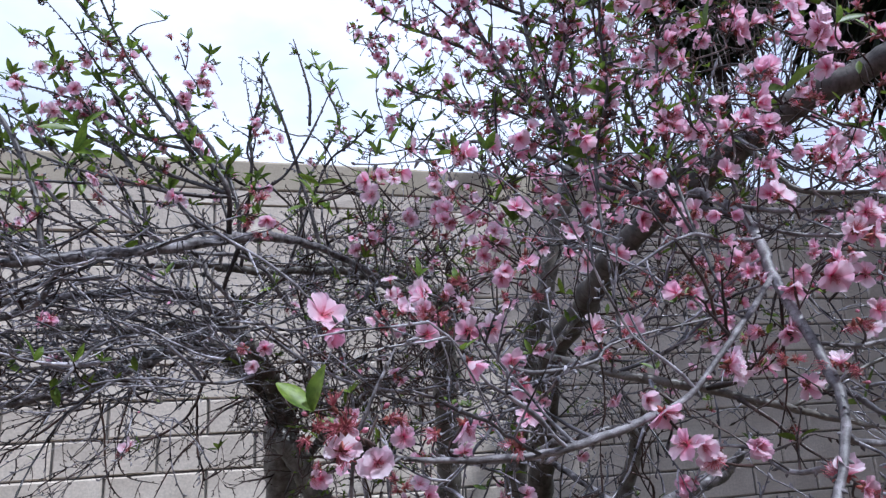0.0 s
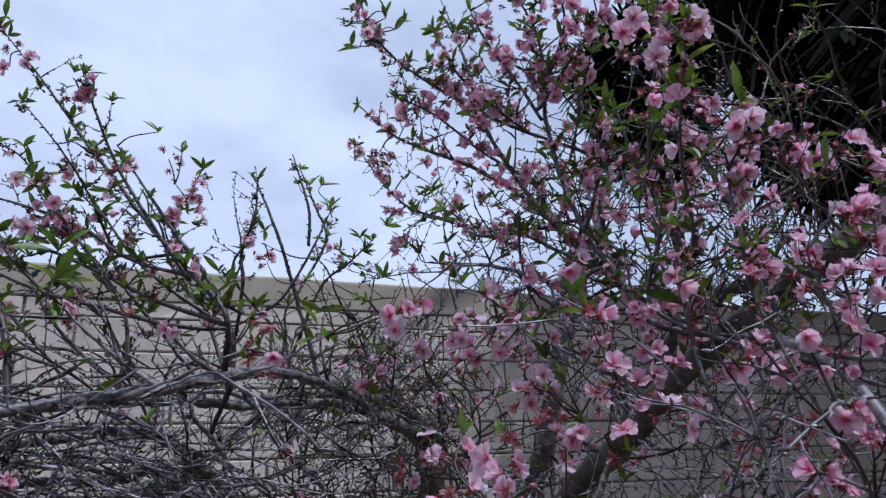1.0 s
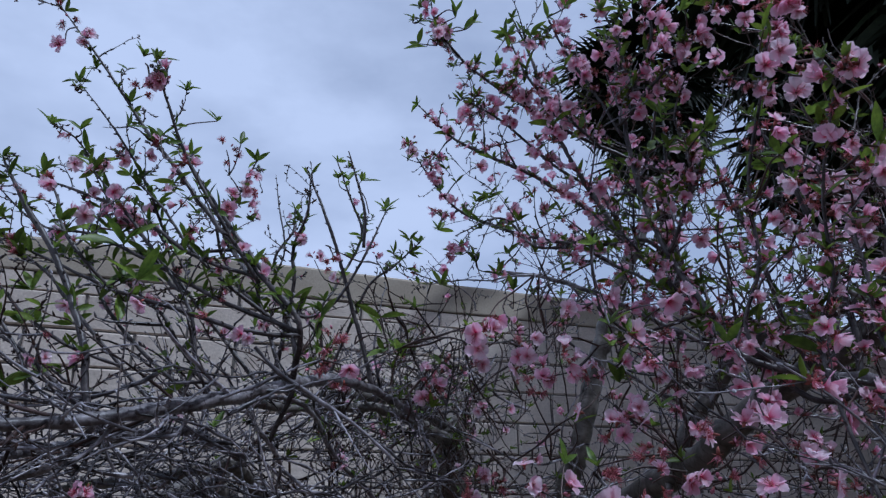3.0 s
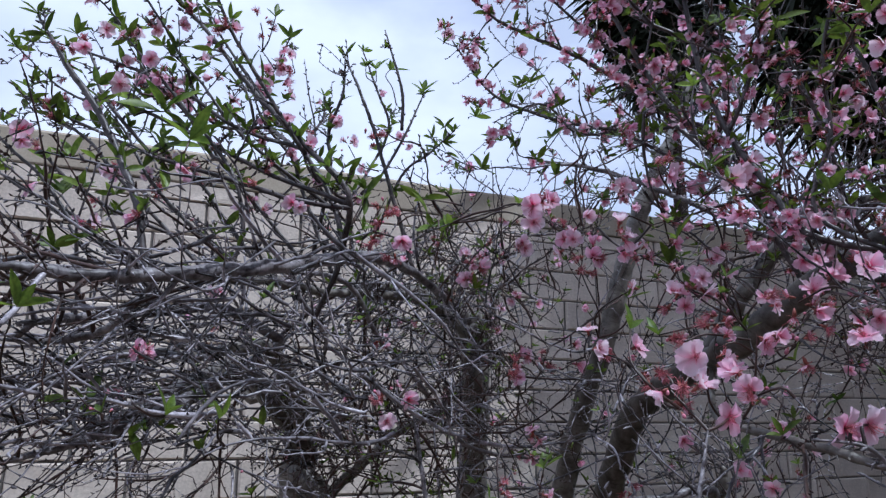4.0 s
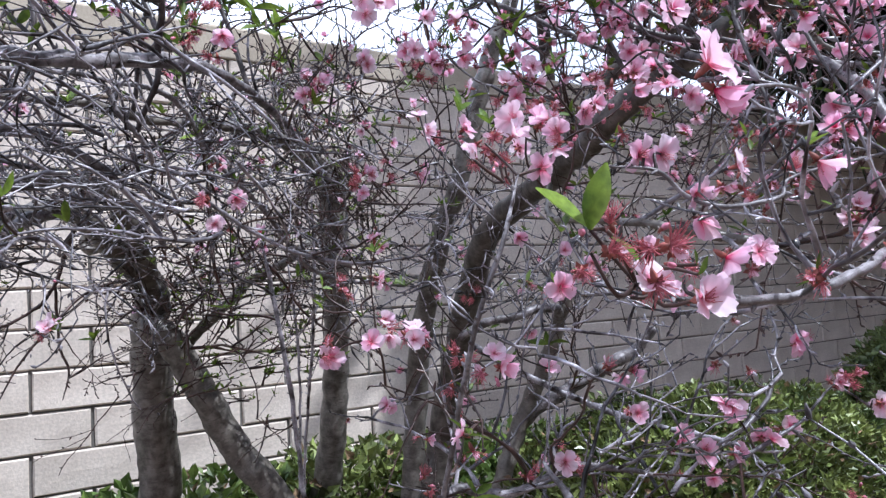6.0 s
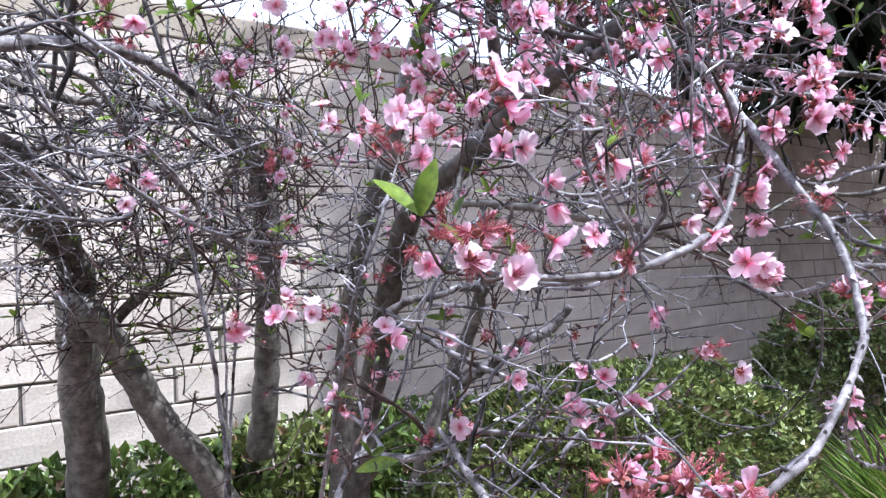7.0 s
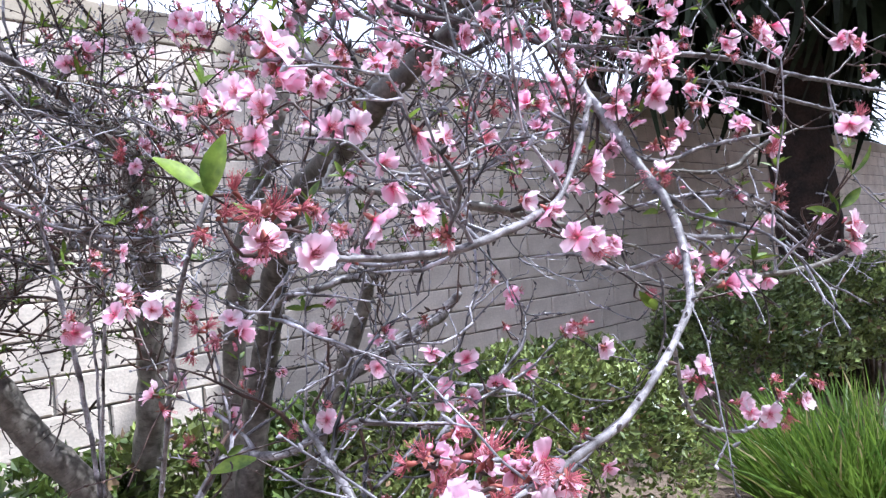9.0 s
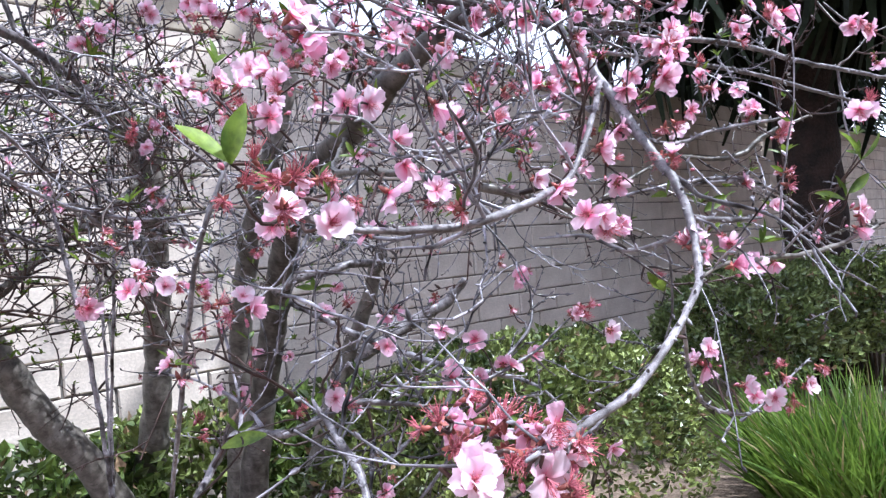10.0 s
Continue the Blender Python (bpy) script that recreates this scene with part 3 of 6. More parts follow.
limb(tree_near, "low grey limb", M_LIMB, (-0.003, 0.639, 0.910, 0.0041), (-0.010, 0.579, 0.870, 0.0052), (-0.019, 0.520, 0.835, 0.0055), (-0.034, 0.482, 0.796, 0.0053), name="limb", twigs=0.8, bloom=1, reach=1)
limb(tree_near, "slender rising limb", M_RISING, (0.219, 0.592, 1.532, 0.0068), (0.202, 0.640, 1.616, 0.0068), (0.176, 0.688, 1.730, 0.0068), (0.162, 0.724, 1.861, 0.0063), (0.152, 0.732, 1.996, 0.0055), (0.160, 0.739, 2.119, 0.0046), (0.140, 0.744, 2.244, 0.0035), name="limb", twigs=1, bloom=1.6, reach=0.6)
limb(tree_near, "long slender limb", M_RISING, (0.354, 0.608, 1.482, 0.0061), (0.290, 0.656, 1.572, 0.0064), (0.235, 0.714, 1.658, 0.0066), (0.171, 0.768, 1.771, 0.0064), (0.118, 0.814, 1.901, 0.0060), (0.069, 0.837, 2.032, 0.0050), (0.074, 0.927, 2.286, 0.0046), (0.032, 0.934, 2.401, 0.0033), name="limb", twigs=1, bloom=1.4, reach=0.6)
limb(tree_near, "slender limb", M_RISING, (0.253, 0.783, 1.716, 0.0053), (0.198, 0.896, 1.890, 0.0059), (0.122, 0.985, 2.009, 0.0057), (0.041, 1.042, 2.079, 0.0052), (-0.044, 1.109, 2.157, 0.0041), (-0.127, 1.141, 2.253, 0.0028), name="limb", twigs=1.1, bloom=1.5, reach=0.6)
limb(tree_near, "slender limb", M_RISING, (0.273, 0.838, 1.828, 0.0051), (0.233, 0.954, 1.865, 0.0049), (0.165, 1.075, 1.913, 0.0052), (0.078, 1.191, 1.988, 0.0048), (-0.004, 1.247, 2.060, 0.0036), (-0.104, 1.270, 2.214, 0.0029), name="limb", twigs=1.1, bloom=1.5, reach=0.6)
limb(tree_near, "arching thin twig", M_RISING, (0.274, 0.960, 1.820, 0.0049), (0.214, 1.014, 1.877, 0.0050), (0.143, 1.090, 1.901, 0.0039), (0.081, 1.135, 1.981, 0.0034), (0.004, 1.233, 1.963, 0.0021), name="limb", twigs=1, bloom=1, reach=1)
limb(tree_near, "upright shoot", M_RISING, (0.185, 0.544, 1.537, 0.0045), (0.204, 0.529, 1.671, 0.0043), (0.207, 0.522, 1.802, 0.0036), (0.200, 0.456, 1.940, 0.0031), (0.206, 0.419, 2.059, 0.0023), name="limb", twigs=1.1, bloom=1.6, reach=0.32)
limb(tree_near, "upright shoot", M_RISING, (0.056, 0.336, 1.462, 0.0031), (0.073, 0.316, 1.559, 0.0029), (0.063, 0.297, 1.654, 0.0026), (0.055, 0.256, 1.743, 0.0020), (0.054, 0.236, 1.784, 0.0013), name="limb", twigs=1, bloom=1.6, reach=0.32)
limb(tree_near, "upright shoot", M_RISING, (0.170, 0.340, 1.482, 0.0033), (0.178, 0.347, 1.580, 0.0031), (0.190, 0.355, 1.675, 0.0026), (0.215, 0.319, 1.728, 0.0018), name="limb", twigs=1, bloom=1.4, reach=0.32)
limb(tree_near, "rising limb", M_RISING, (0.379, 0.528, 1.551, 0.0078), (0.389, 0.544, 1.687, 0.0066), (0.366, 0.565, 1.834, 0.0058), (0.329, 0.589, 1.992, 0.0049), name="limb", twigs=1, bloom=1.5, reach=0.6)
limb(tree_near, "rising limb", M_RISING, (0.331, 0.730, 1.525, 0.0059), (0.297, 0.764, 1.657, 0.0061), (0.285, 0.787, 1.797, 0.0058), (0.296, 0.798, 1.948, 0.0055), (0.314, 0.803, 2.108, 0.0046), name="limb", twigs=1, bloom=1.5, reach=0.6)
limb(tree_near, "rising limb", M_RISING, (0.319, 0.603, 1.604, 0.0049), (0.292, 0.603, 1.726, 0.0046), (0.256, 0.618, 1.849, 0.0037), (0.251, 0.640, 1.980, 0.0029), name="limb", twigs=1, bloom=1.4, reach=0.6)
limb(tree_near, "limb across", M_LIMB, (0.435, 0.833, 1.607, 0.0049), (0.345, 0.906, 1.676, 0.0051), (0.278, 1.020, 1.768, 0.0055), (0.218, 1.135, 1.842, 0.0052), (0.120, 1.270, 1.901, 0.0042), name="limb", twigs=0.9, bloom=1.2, reach=1)
limb(tree_near, "right limb", M_BARK, (0.425, 0.501, 1.605, 0.0059), (0.483, 0.458, 1.500, 0.0047), (0.532, 0.397, 1.471, 0.0040), (0.618, 0.371, 1.476, 0.0031), name="limb", twigs=0.9, bloom=1.4, reach=1)
limb(tree_near, "slender blossoming shoot", M_RISING, (0.144, 0.735, 1.996, 0.0044), (0.110, 0.764, 2.109, 0.0040), (0.068, 0.788, 2.212, 0.0035), (0.046, 0.808, 2.309, 0.0024), name="limb", twigs=1.5, bloom=2.2, reach=0.32)
limb(tree_near, "slender blossoming shoot", M_RISING, (0.144, 0.720, 2.025, 0.0044), (0.165, 0.642, 2.071, 0.0037), (0.194, 0.571, 2.120, 0.0026), (0.192, 0.527, 2.163, 0.0015), name="limb", twigs=1.5, bloom=2.2, reach=0.32)
limb(tree_near, "slender blossoming shoot", M_RISING, (0.128, 0.886, 2.087, 0.0049), (0.024, 0.939, 2.182, 0.0044), (-0.065, 0.985, 2.281, 0.0039), (-0.137, 0.978, 2.352, 0.0033), (-0.163, 0.967, 2.443, 0.0020), name="limb", twigs=1.5, bloom=2.2, reach=0.32)
limb(tree_near, "slender blossoming shoot", M_RISING, (0.101, 0.839, 2.083, 0.0041), (0.032, 0.874, 2.187, 0.0037), (-0.009, 0.890, 2.308, 0.0025), name="limb", twigs=1.5, bloom=2.2, reach=0.32)
limb(tree_near, "slender blossoming shoot", M_RISING, (0.175, 0.855, 1.920, 0.0040), (0.092, 0.927, 2.032, 0.0037), (0.008, 0.968, 2.136, 0.0032), (-0.072, 1.004, 2.199, 0.0026), name="limb", twigs=1.5, bloom=2.2, reach=0.32)
limb(tree_near, "slender blossoming shoot", M_RISING, (0.152, 0.711, 2.086, 0.0039), (0.138, 0.707, 2.202, 0.0034), (0.093, 0.720, 2.330, 0.0024), name="limb", twigs=1.5, bloom=2.2, reach=0.32)
limb(tree_near, "slender blossoming shoot", M_RISING, (0.161, 0.703, 2.096, 0.0039), (0.177, 0.651, 2.186, 0.0033), (0.155, 0.642, 2.271, 0.0022), name="limb", twigs=1.5, bloom=2.2, reach=0.32)
limb(tree_near, "slender blossoming shoot", M_RISING, (0.185, 0.645, 1.810, 0.0039), (0.183, 0.611, 1.881, 0.0034), (0.156, 0.605, 1.962, 0.0025), (0.163, 0.566, 2.034, 0.0020), name="limb", twigs=1.5, bloom=2.2, reach=0.32)
limb(tree_far, "thick dark stem", M_BARK, (-0.225, 2.338, -0.030, 0.0708), (-0.226, 2.169, 0.555, 0.0616), (-0.232, 2.125, 0.728, 0.0593), (-0.252, 2.074, 0.932, 0.0551), (-0.263, 2.014, 1.130, 0.0526), (-0.269, 1.953, 1.242, 0.0435), (-0.367, 1.842, 1.327, 0.0316), (-0.484, 1.629, 1.399, 0.0251), (-0.578, 1.489, 1.369, 0.0201), (-0.682, 1.328, 1.295, 0.0163), (-0.770, 1.210, 1.246, 0.0125), name="stem", twigs=0.4, bloom=0.1, reach=1, sides=14)
limb(tree_far, "leaning dark stem", M_BARK, (0.358, 1.961, -0.030, 0.0492), (0.057, 1.910, 0.601, 0.0428), (-0.050, 1.930, 0.753, 0.0423), (-0.133, 1.925, 0.911, 0.0403), (-0.204, 1.922, 1.050, 0.0399), (-0.256, 1.931, 1.122, 0.0381), (-0.289, 1.947, 1.131, 0.0318), name="stem", twigs=0.3, bloom=0.1, reach=1, sides=14)
limb(tree_far, "short forked limb", M_BARK, (-0.269, 1.954, 1.234, 0.0355), (-0.340, 1.765, 1.365, 0.0264), (-0.412, 1.565, 1.419, 0.0195), (-0.486, 1.431, 1.430, 0.0142), (-0.603, 1.327, 1.394, 0.0116), (-0.703, 1.154, 1.377, 0.0081), (-0.768, 1.077, 1.358, 0.0065), name="limb", twigs=0.8, bloom=0.2, reach=1)
limb(tree_far, "upright dark stem", M_BARK, (0.254, 2.482, -0.030, 0.0600), (0.318, 2.289, 0.423, 0.0520), (0.340, 2.202, 0.634, 0.0480), (0.343, 2.129, 0.915, 0.0440), (0.330, 2.058, 1.184, 0.0440), (0.309, 1.991, 1.405, 0.0459), (0.285, 1.955, 1.559, 0.0450), (0.262, 1.936, 1.625, 0.0390), name="stem", twigs=0.5, bloom=0.2, reach=1, sides=14)
limb(tree_far, "grey level limb", M_LIMB, (-0.861, 0.730, 1.418, 0.0059), (-0.832, 0.740, 1.421, 0.0066), (-0.754, 0.772, 1.425, 0.0078), (-0.663, 0.807, 1.446, 0.0092), (-0.549, 0.894, 1.484, 0.0106), (-0.399, 0.997, 1.534, 0.0113), (-0.287, 1.098, 1.563, 0.0095), (-0.174, 1.218, 1.559, 0.0083), (-0.039, 1.386, 1.543, 0.0081), name="limb", twigs=1, bloom=0.35, reach=1)
limb(tree_far, "dark level limb", M_BARK, (0.268, 1.931, 1.554, 0.0220), (0.001, 1.555, 1.562, 0.0147), (-0.148, 1.460, 1.575, 0.0114), (-0.333, 1.389, 1.553, 0.0092), (-0.491, 1.301, 1.549, 0.0099), (-0.636, 1.210, 1.520, 0.0068), name="limb", twigs=1, bloom=0.3, reach=1)
limb(tree_far, "dark level limb", M_BARK, (0.349, 2.067, 1.555, 0.0206), (0.215, 1.915, 1.626, 0.0205), (0.083, 1.832, 1.655, 0.0191), (-0.059, 1.759, 1.655, 0.0161), (-0.225, 1.641, 1.635, 0.0117), name="limb", twigs=0.8, bloom=0.3, reach=1)
limb(tree_far, "grey limb", M_LIMB, (-0.440, 1.413, 1.444, 0.0098), (-0.570, 1.291, 1.485, 0.0099), (-0.689, 1.182, 1.454, 0.0088), (-0.797, 1.070, 1.419, 0.0077), (-0.871, 0.995, 1.394, 0.0062), name="limb", twigs=1, bloom=0.2, reach=1)
limb(tree_far, "grey limb", M_LIMB, (-0.493, 1.447, 1.391, 0.0159), (-0.608, 1.346, 1.319, 0.0132), (-0.694, 1.250, 1.269, 0.0109), (-0.787, 1.142, 1.233, 0.0079), (-0.871, 1.040, 1.206, 0.0058), name="limb", twigs=1, bloom=0.2, reach=1)
limb(tree_far, "grey crossing limb", M_LIMB, (-0.699, 0.887, 1.450, 0.0054), (-0.725, 0.940, 1.419, 0.0060), (-0.775, 0.991, 1.383, 0.0061), (-0.872, 1.033, 1.375, 0.0049), name="limb", twigs=0.8, bloom=0.2, reach=1)
limb(tree_far, "slender branch", M_LIMB, (-0.502, 1.066, 1.522, 0.0039), (-0.456, 1.084, 1.470, 0.0045), (-0.407, 1.112, 1.417, 0.0041), (-0.399, 1.179, 1.363, 0.0032), name="limb", twigs=0.5, bloom=0.1, reach=0.6)
limb(tree_far, "slender branch", M_LIMB, (-0.365, 1.123, 1.518, 0.0048), (-0.292, 1.172, 1.433, 0.0044), (-0.195, 1.210, 1.353, 0.0046), (-0.043, 1.295, 1.221, 0.0043), (0.185, 1.324, 1.185, 0.0046), name="limb", twigs=0.5, bloom=0.4, reach=0.6)
limb(tree_far, "thin sagging twig", M_TWIG, (-0.302, 1.109, 1.326, 0.0037), (-0.230, 1.112, 1.279, 0.0039), (-0.145, 1.103, 1.240, 0.0041), (-0.045, 1.079, 1.221, 0.0037), (0.071, 1.038, 1.231, 0.0027), name="limb", twigs=0.4, bloom=0.2, reach=1, sides=6)
limb(tree_far, "mossy brown limb", M_BARK, (-0.226, 2.061, 1.013, 0.0150), (-0.096, 1.952, 1.152, 0.0145), (0.002, 1.925, 1.245, 0.0135), (0.128, 1.872, 1.322, 0.0120), (0.274, 1.936, 1.448, 0.0100), name="limb", twigs=0.5, bloom=0.2, reach=1)
limb(tree_far, "thin straight stem", M_TWIG, (0.006, 1.434, 1.406, 0.0033), (0.007, 1.440, 1.249, 0.0033), (-0.001, 1.454, 1.067, 0.0039), (-0.002, 1.535, 0.800, 0.0040), (0.007, 1.607, 0.528, 0.0042), name="limb", twigs=0.15, bloom=0.3, reach=1, sides=6)
limb(tree_far, "thin straight stem", M_TWIG, (-0.122, 1.422, 1.302, 0.0043), (-0.108, 1.413, 1.190, 0.0049), (-0.088, 1.400, 1.040, 0.0055), (-0.066, 1.414, 0.876, 0.0056), (-0.038, 1.442, 0.578, 0.0050), name="limb", twigs=0.2, bloom=0.4, reach=1, sides=6)
limb(tree_far, "thin straight stem", M_TWIG, (-0.004, 1.587, 1.265, 0.0035), (0.010, 1.582, 1.069, 0.0035), (0.017, 1.612, 0.844, 0.0035), (0.018, 1.664, 0.555, 0.0036), name="limb", twigs=0.15, bloom=0.3, reach=1, sides=6)
limb(tree_far, "upright shoot", M_RISING, (-0.425, 0.920, 1.623, 0.0061), (-0.498, 0.978, 1.731, 0.0060), (-0.575, 1.047, 1.845, 0.0058), (-0.651, 1.092, 1.959, 0.0050), (-0.719, 1.139, 2.061, 0.0046), (-0.807, 1.157, 2.190, 0.0036), (-0.924, 1.176, 2.342, 0.0024), name="limb", twigs=0.88, bloom=1, reach=0.32)
limb(tree_far, "upright shoot", M_RISING, (-0.487, 0.966, 1.698, 0.0049), (-0.567, 0.965, 1.813, 0.0045), (-0.629, 0.964, 1.913, 0.0035), (-0.671, 0.949, 2.001, 0.0031), (-0.704, 0.932, 2.085, 0.0021), name="limb", twigs=0.88, bloom=1, reach=0.32)
limb(tree_far, "upright shoot", M_RISING, (-0.594, 1.037, 1.760, 0.0046), (-0.693, 1.096, 1.841, 0.0042), (-0.796, 1.164, 1.906, 0.0038), (-0.926, 1.243, 1.969, 0.0023), name="limb", twigs=0.83, bloom=0.9, reach=0.32)
limb(tree_far, "upright shoot", M_RISING, (-0.520, 1.200, 1.851, 0.0053), (-0.534, 1.223, 1.935, 0.0043), (-0.510, 1.240, 2.001, 0.0038), (-0.481, 1.247, 2.084, 0.0026), name="limb", twigs=0.83, bloom=0.9, reach=0.32)
limb(tree_far, "bare whip", M_RISING, (-0.260, 1.203, 1.756, 0.0055), (-0.297, 1.213, 1.886, 0.0050), (-0.333, 1.231, 1.998, 0.0039), (-0.368, 1.256, 2.095, 0.0027), name="limb", twigs=0.2, bloom=0, reach=0.32)
limb(tree_far, "upright shoot", M_RISING, (-0.186, 1.673, 1.944, 0.0049), (-0.097, 1.722, 2.133, 0.0053), (-0.126, 1.735, 2.250, 0.0045), (-0.179, 1.742, 2.396, 0.0037), name="limb", twigs=0.28, bloom=0.3, reach=0.32)
limb(tree_far, "upright shoot", M_RISING, (-0.383, 1.525, 1.923, 0.0044), (-0.344, 1.513, 2.035, 0.0038), (-0.339, 1.533, 2.111, 0.0031), name="limb", twigs=0.33, bloom=0.3, reach=0.32)
limb(tree_far, "bare whip", M_RISING, (-0.365, 1.491, 1.976, 0.0029), (-0.385, 1.502, 2.090, 0.0023), (-0.399, 1.515, 2.195, 0.0015), name="limb", twigs=0.1, bloom=0, reach=0.32)
limb(tree_far, "upright shoot", M_RISING, (-0.181, 1.368, 1.839, 0.0042), (-0.112, 1.364, 1.912, 0.0036), (-0.040, 1.356, 1.988, 0.0029), name="limb", twigs=0.33, bloom=0.3, reach=0.32)
limb(tree_far, "upright shoot", M_RISING, (-0.546, 1.003, 1.672, 0.0049), (-0.648, 1.068, 1.742, 0.0046), (-0.777, 1.141, 1.817, 0.0037), (-0.879, 1.221, 1.856, 0.0027), (-0.988, 1.273, 1.959, 0.0023), name="limb", twigs=0.83, bloom=0.9, reach=0.32)
limb(tree_far, "upright shoot", M_RISING, (-0.500, 0.905, 1.594, 0.0049), (-0.606, 0.951, 1.632, 0.0046), (-0.716, 1.010, 1.675, 0.0037), (-0.839, 1.083, 1.744, 0.0029), (-0.927, 1.100, 1.780, 0.0020), name="limb", twigs=0.44, bloom=0.6, reach=0.32)
limb(tree_far, "upright shoot", M_RISING, (-0.629, 1.193, 1.833, 0.0040), (-0.693, 1.167, 1.937, 0.0034), (-0.759, 1.165, 2.040, 0.0029), (-0.856, 1.179, 2.163, 0.0018), name="limb", twigs=0.83, bloom=0.9, reach=0.32)
limb(tree_far, "upright shoot", M_RISING, (-0.713, 1.166, 1.835, 0.0033), (-0.774, 1.169, 1.949, 0.0028), (-0.841, 1.179, 2.031, 0.0023), (-0.888, 1.185, 2.057, 0.0017), name="limb", twigs=0.83, bloom=0.9, reach=0.32)
limb(tree_far, "stout upright shoot", M_RISING, (-0.711, 0.836, 1.452, 0.0066), (-0.730, 0.853, 1.540, 0.0068), (-0.763, 0.889, 1.623, 0.0067), (-0.811, 0.917, 1.715, 0.0061), (-0.862, 0.940, 1.789, 0.0046), (-0.904, 0.970, 1.864, 0.0034), name="limb", twigs=0.33, bloom=0.4, reach=0.32)
limb(tree_far, "upright shoot", M_RISING, (-0.586, 0.991, 1.514, 0.0040), (-0.578, 0.992, 1.581, 0.0046), (-0.604, 1.012, 1.673, 0.0042), (-0.692, 1.067, 1.806, 0.0039), (-0.798, 1.127, 1.949, 0.0031), name="limb", twigs=0.39, bloom=0.4, reach=0.32)
limb(tree_far, "upright shoot", M_RISING, (-0.399, 1.061, 1.553, 0.0066), (-0.412, 1.081, 1.665, 0.0063), (-0.466, 1.137, 1.786, 0.0060), (-0.548, 1.200, 1.922, 0.0051), (-0.640, 1.251, 2.079, 0.0041), name="limb", twigs=0.39, bloom=0.4, reach=0.32)
limb(tree_far, "upright shoot", M_RISING, (-0.422, 1.147, 1.721, 0.0049), (-0.356, 1.180, 1.707, 0.0046), (-0.292, 1.196, 1.759, 0.0041), (-0.231, 1.196, 1.873, 0.0037), (-0.183, 1.202, 1.987, 0.0025), name="limb", twigs=0.33, bloom=0.4, reach=0.32)
limb(tree_far, "upright whip", M_RISING, (-0.237, 1.196, 1.885, 0.0049), (-0.239, 1.194, 1.978, 0.0043), (-0.278, 1.203, 2.127, 0.0032), name="limb", twigs=0.3, bloom=0.1, reach=0.32)
limb(tree_far, "slender dark shoot", M_RISING, (-0.520, 1.077, 1.718, 0.0046), (-0.601, 1.110, 1.800, 0.0041), (-0.660, 1.133, 1.884, 0.0032), (-0.730, 1.163, 1.960, 0.0021), name="limb", twigs=0.61, bloom=0.5, reach=0.32)
limb(tree_far, "slender dark shoot", M_RISING, (-0.636, 1.068, 1.719, 0.0044), (-0.675, 1.086, 1.791, 0.0040), (-0.744, 1.117, 1.865, 0.0030), (-0.785, 1.138, 1.931, 0.0021), name="limb", twigs=0.61, bloom=0.5, reach=0.32)
limb(tree_far, "slender dark shoot", M_RISING, (-0.773, 1.009, 1.728, 0.0040), (-0.812, 1.032, 1.784, 0.0036), (-0.830, 1.046, 1.843, 0.0028), (-0.862, 1.067, 1.896, 0.0019), name="limb", twigs=0.61, bloom=0.5, reach=0.32)
limb(tree_far, "slender dark shoot", M_RISING, (-0.775, 1.032, 1.646, 0.0040), (-0.816, 1.056, 1.701, 0.0036), (-0.885, 1.091, 1.758, 0.0028), (-0.927, 1.116, 1.809, 0.0019), name="limb", twigs=0.61, bloom=0.5, reach=0.32)
limb(tree_far, "slender dark shoot", M_RISING, (-0.775, 0.995, 1.577, 0.0038), (-0.843, 1.030, 1.629, 0.0035), (-0.892, 1.058, 1.683, 0.0027), (-0.951, 1.091, 1.732, 0.0018), name="limb", twigs=0.61, bloom=0.5, reach=0.32)
limb(tree_far, "slender dark shoot", M_RISING, (-0.796, 0.960, 1.532, 0.0037), (-0.838, 0.989, 1.569, 0.0033), (-0.904, 1.028, 1.606, 0.0025), (-0.947, 1.058, 1.640, 0.0017), name="limb", twigs=0.61, bloom=0.5, reach=0.32)
limb(tree_far, "slender dark shoot", M_RISING, (-0.547, 1.156, 1.671, 0.0048), (-0.611, 1.181, 1.755, 0.0043), (-0.651, 1.197, 1.840, 0.0033), (-0.705, 1.220, 1.917, 0.0022), name="limb", twigs=0.61, bloom=0.5, reach=0.32)
limb(tree_far, "slender dark shoot", M_RISING, (-0.450, 1.165, 1.700, 0.0049), (-0.473, 1.176, 1.775, 0.0045), (-0.529, 1.200, 1.852, 0.0034), (-0.554, 1.214, 1.921, 0.0023), name="limb", twigs=0.61, bloom=0.5, reach=0.32)
limb(tree_far, "slender dark shoot", M_RISING, (-0.666, 1.058, 1.591, 0.0042), (-0.727, 1.085, 1.665, 0.0038), (-0.768, 1.103, 1.742, 0.0029), (-0.820, 1.128, 1.811, 0.0020), name="limb", twigs=0.61, bloom=0.5, reach=0.32)
limb(tree_far, "slender dark shoot", M_RISING, (-0.820, 0.967, 1.541, 0.0037), (-0.865, 0.990, 1.607, 0.0033), (-0.935, 1.022, 1.675, 0.0025), (-0.981, 1.046, 1.736, 0.0017), name="limb", twigs=0.61, bloom=0.5, reach=0.32)
limb(tree_far, "slender dark shoot", M_RISING, (-0.375, 1.277, 1.789, 0.0055), (-0.380, 1.275, 1.887, 0.0050), (-0.355, 1.260, 1.986, 0.0038), (-0.354, 1.258, 2.075, 0.0025), name="limb", twigs=0.61, bloom=0.5, reach=0.32)
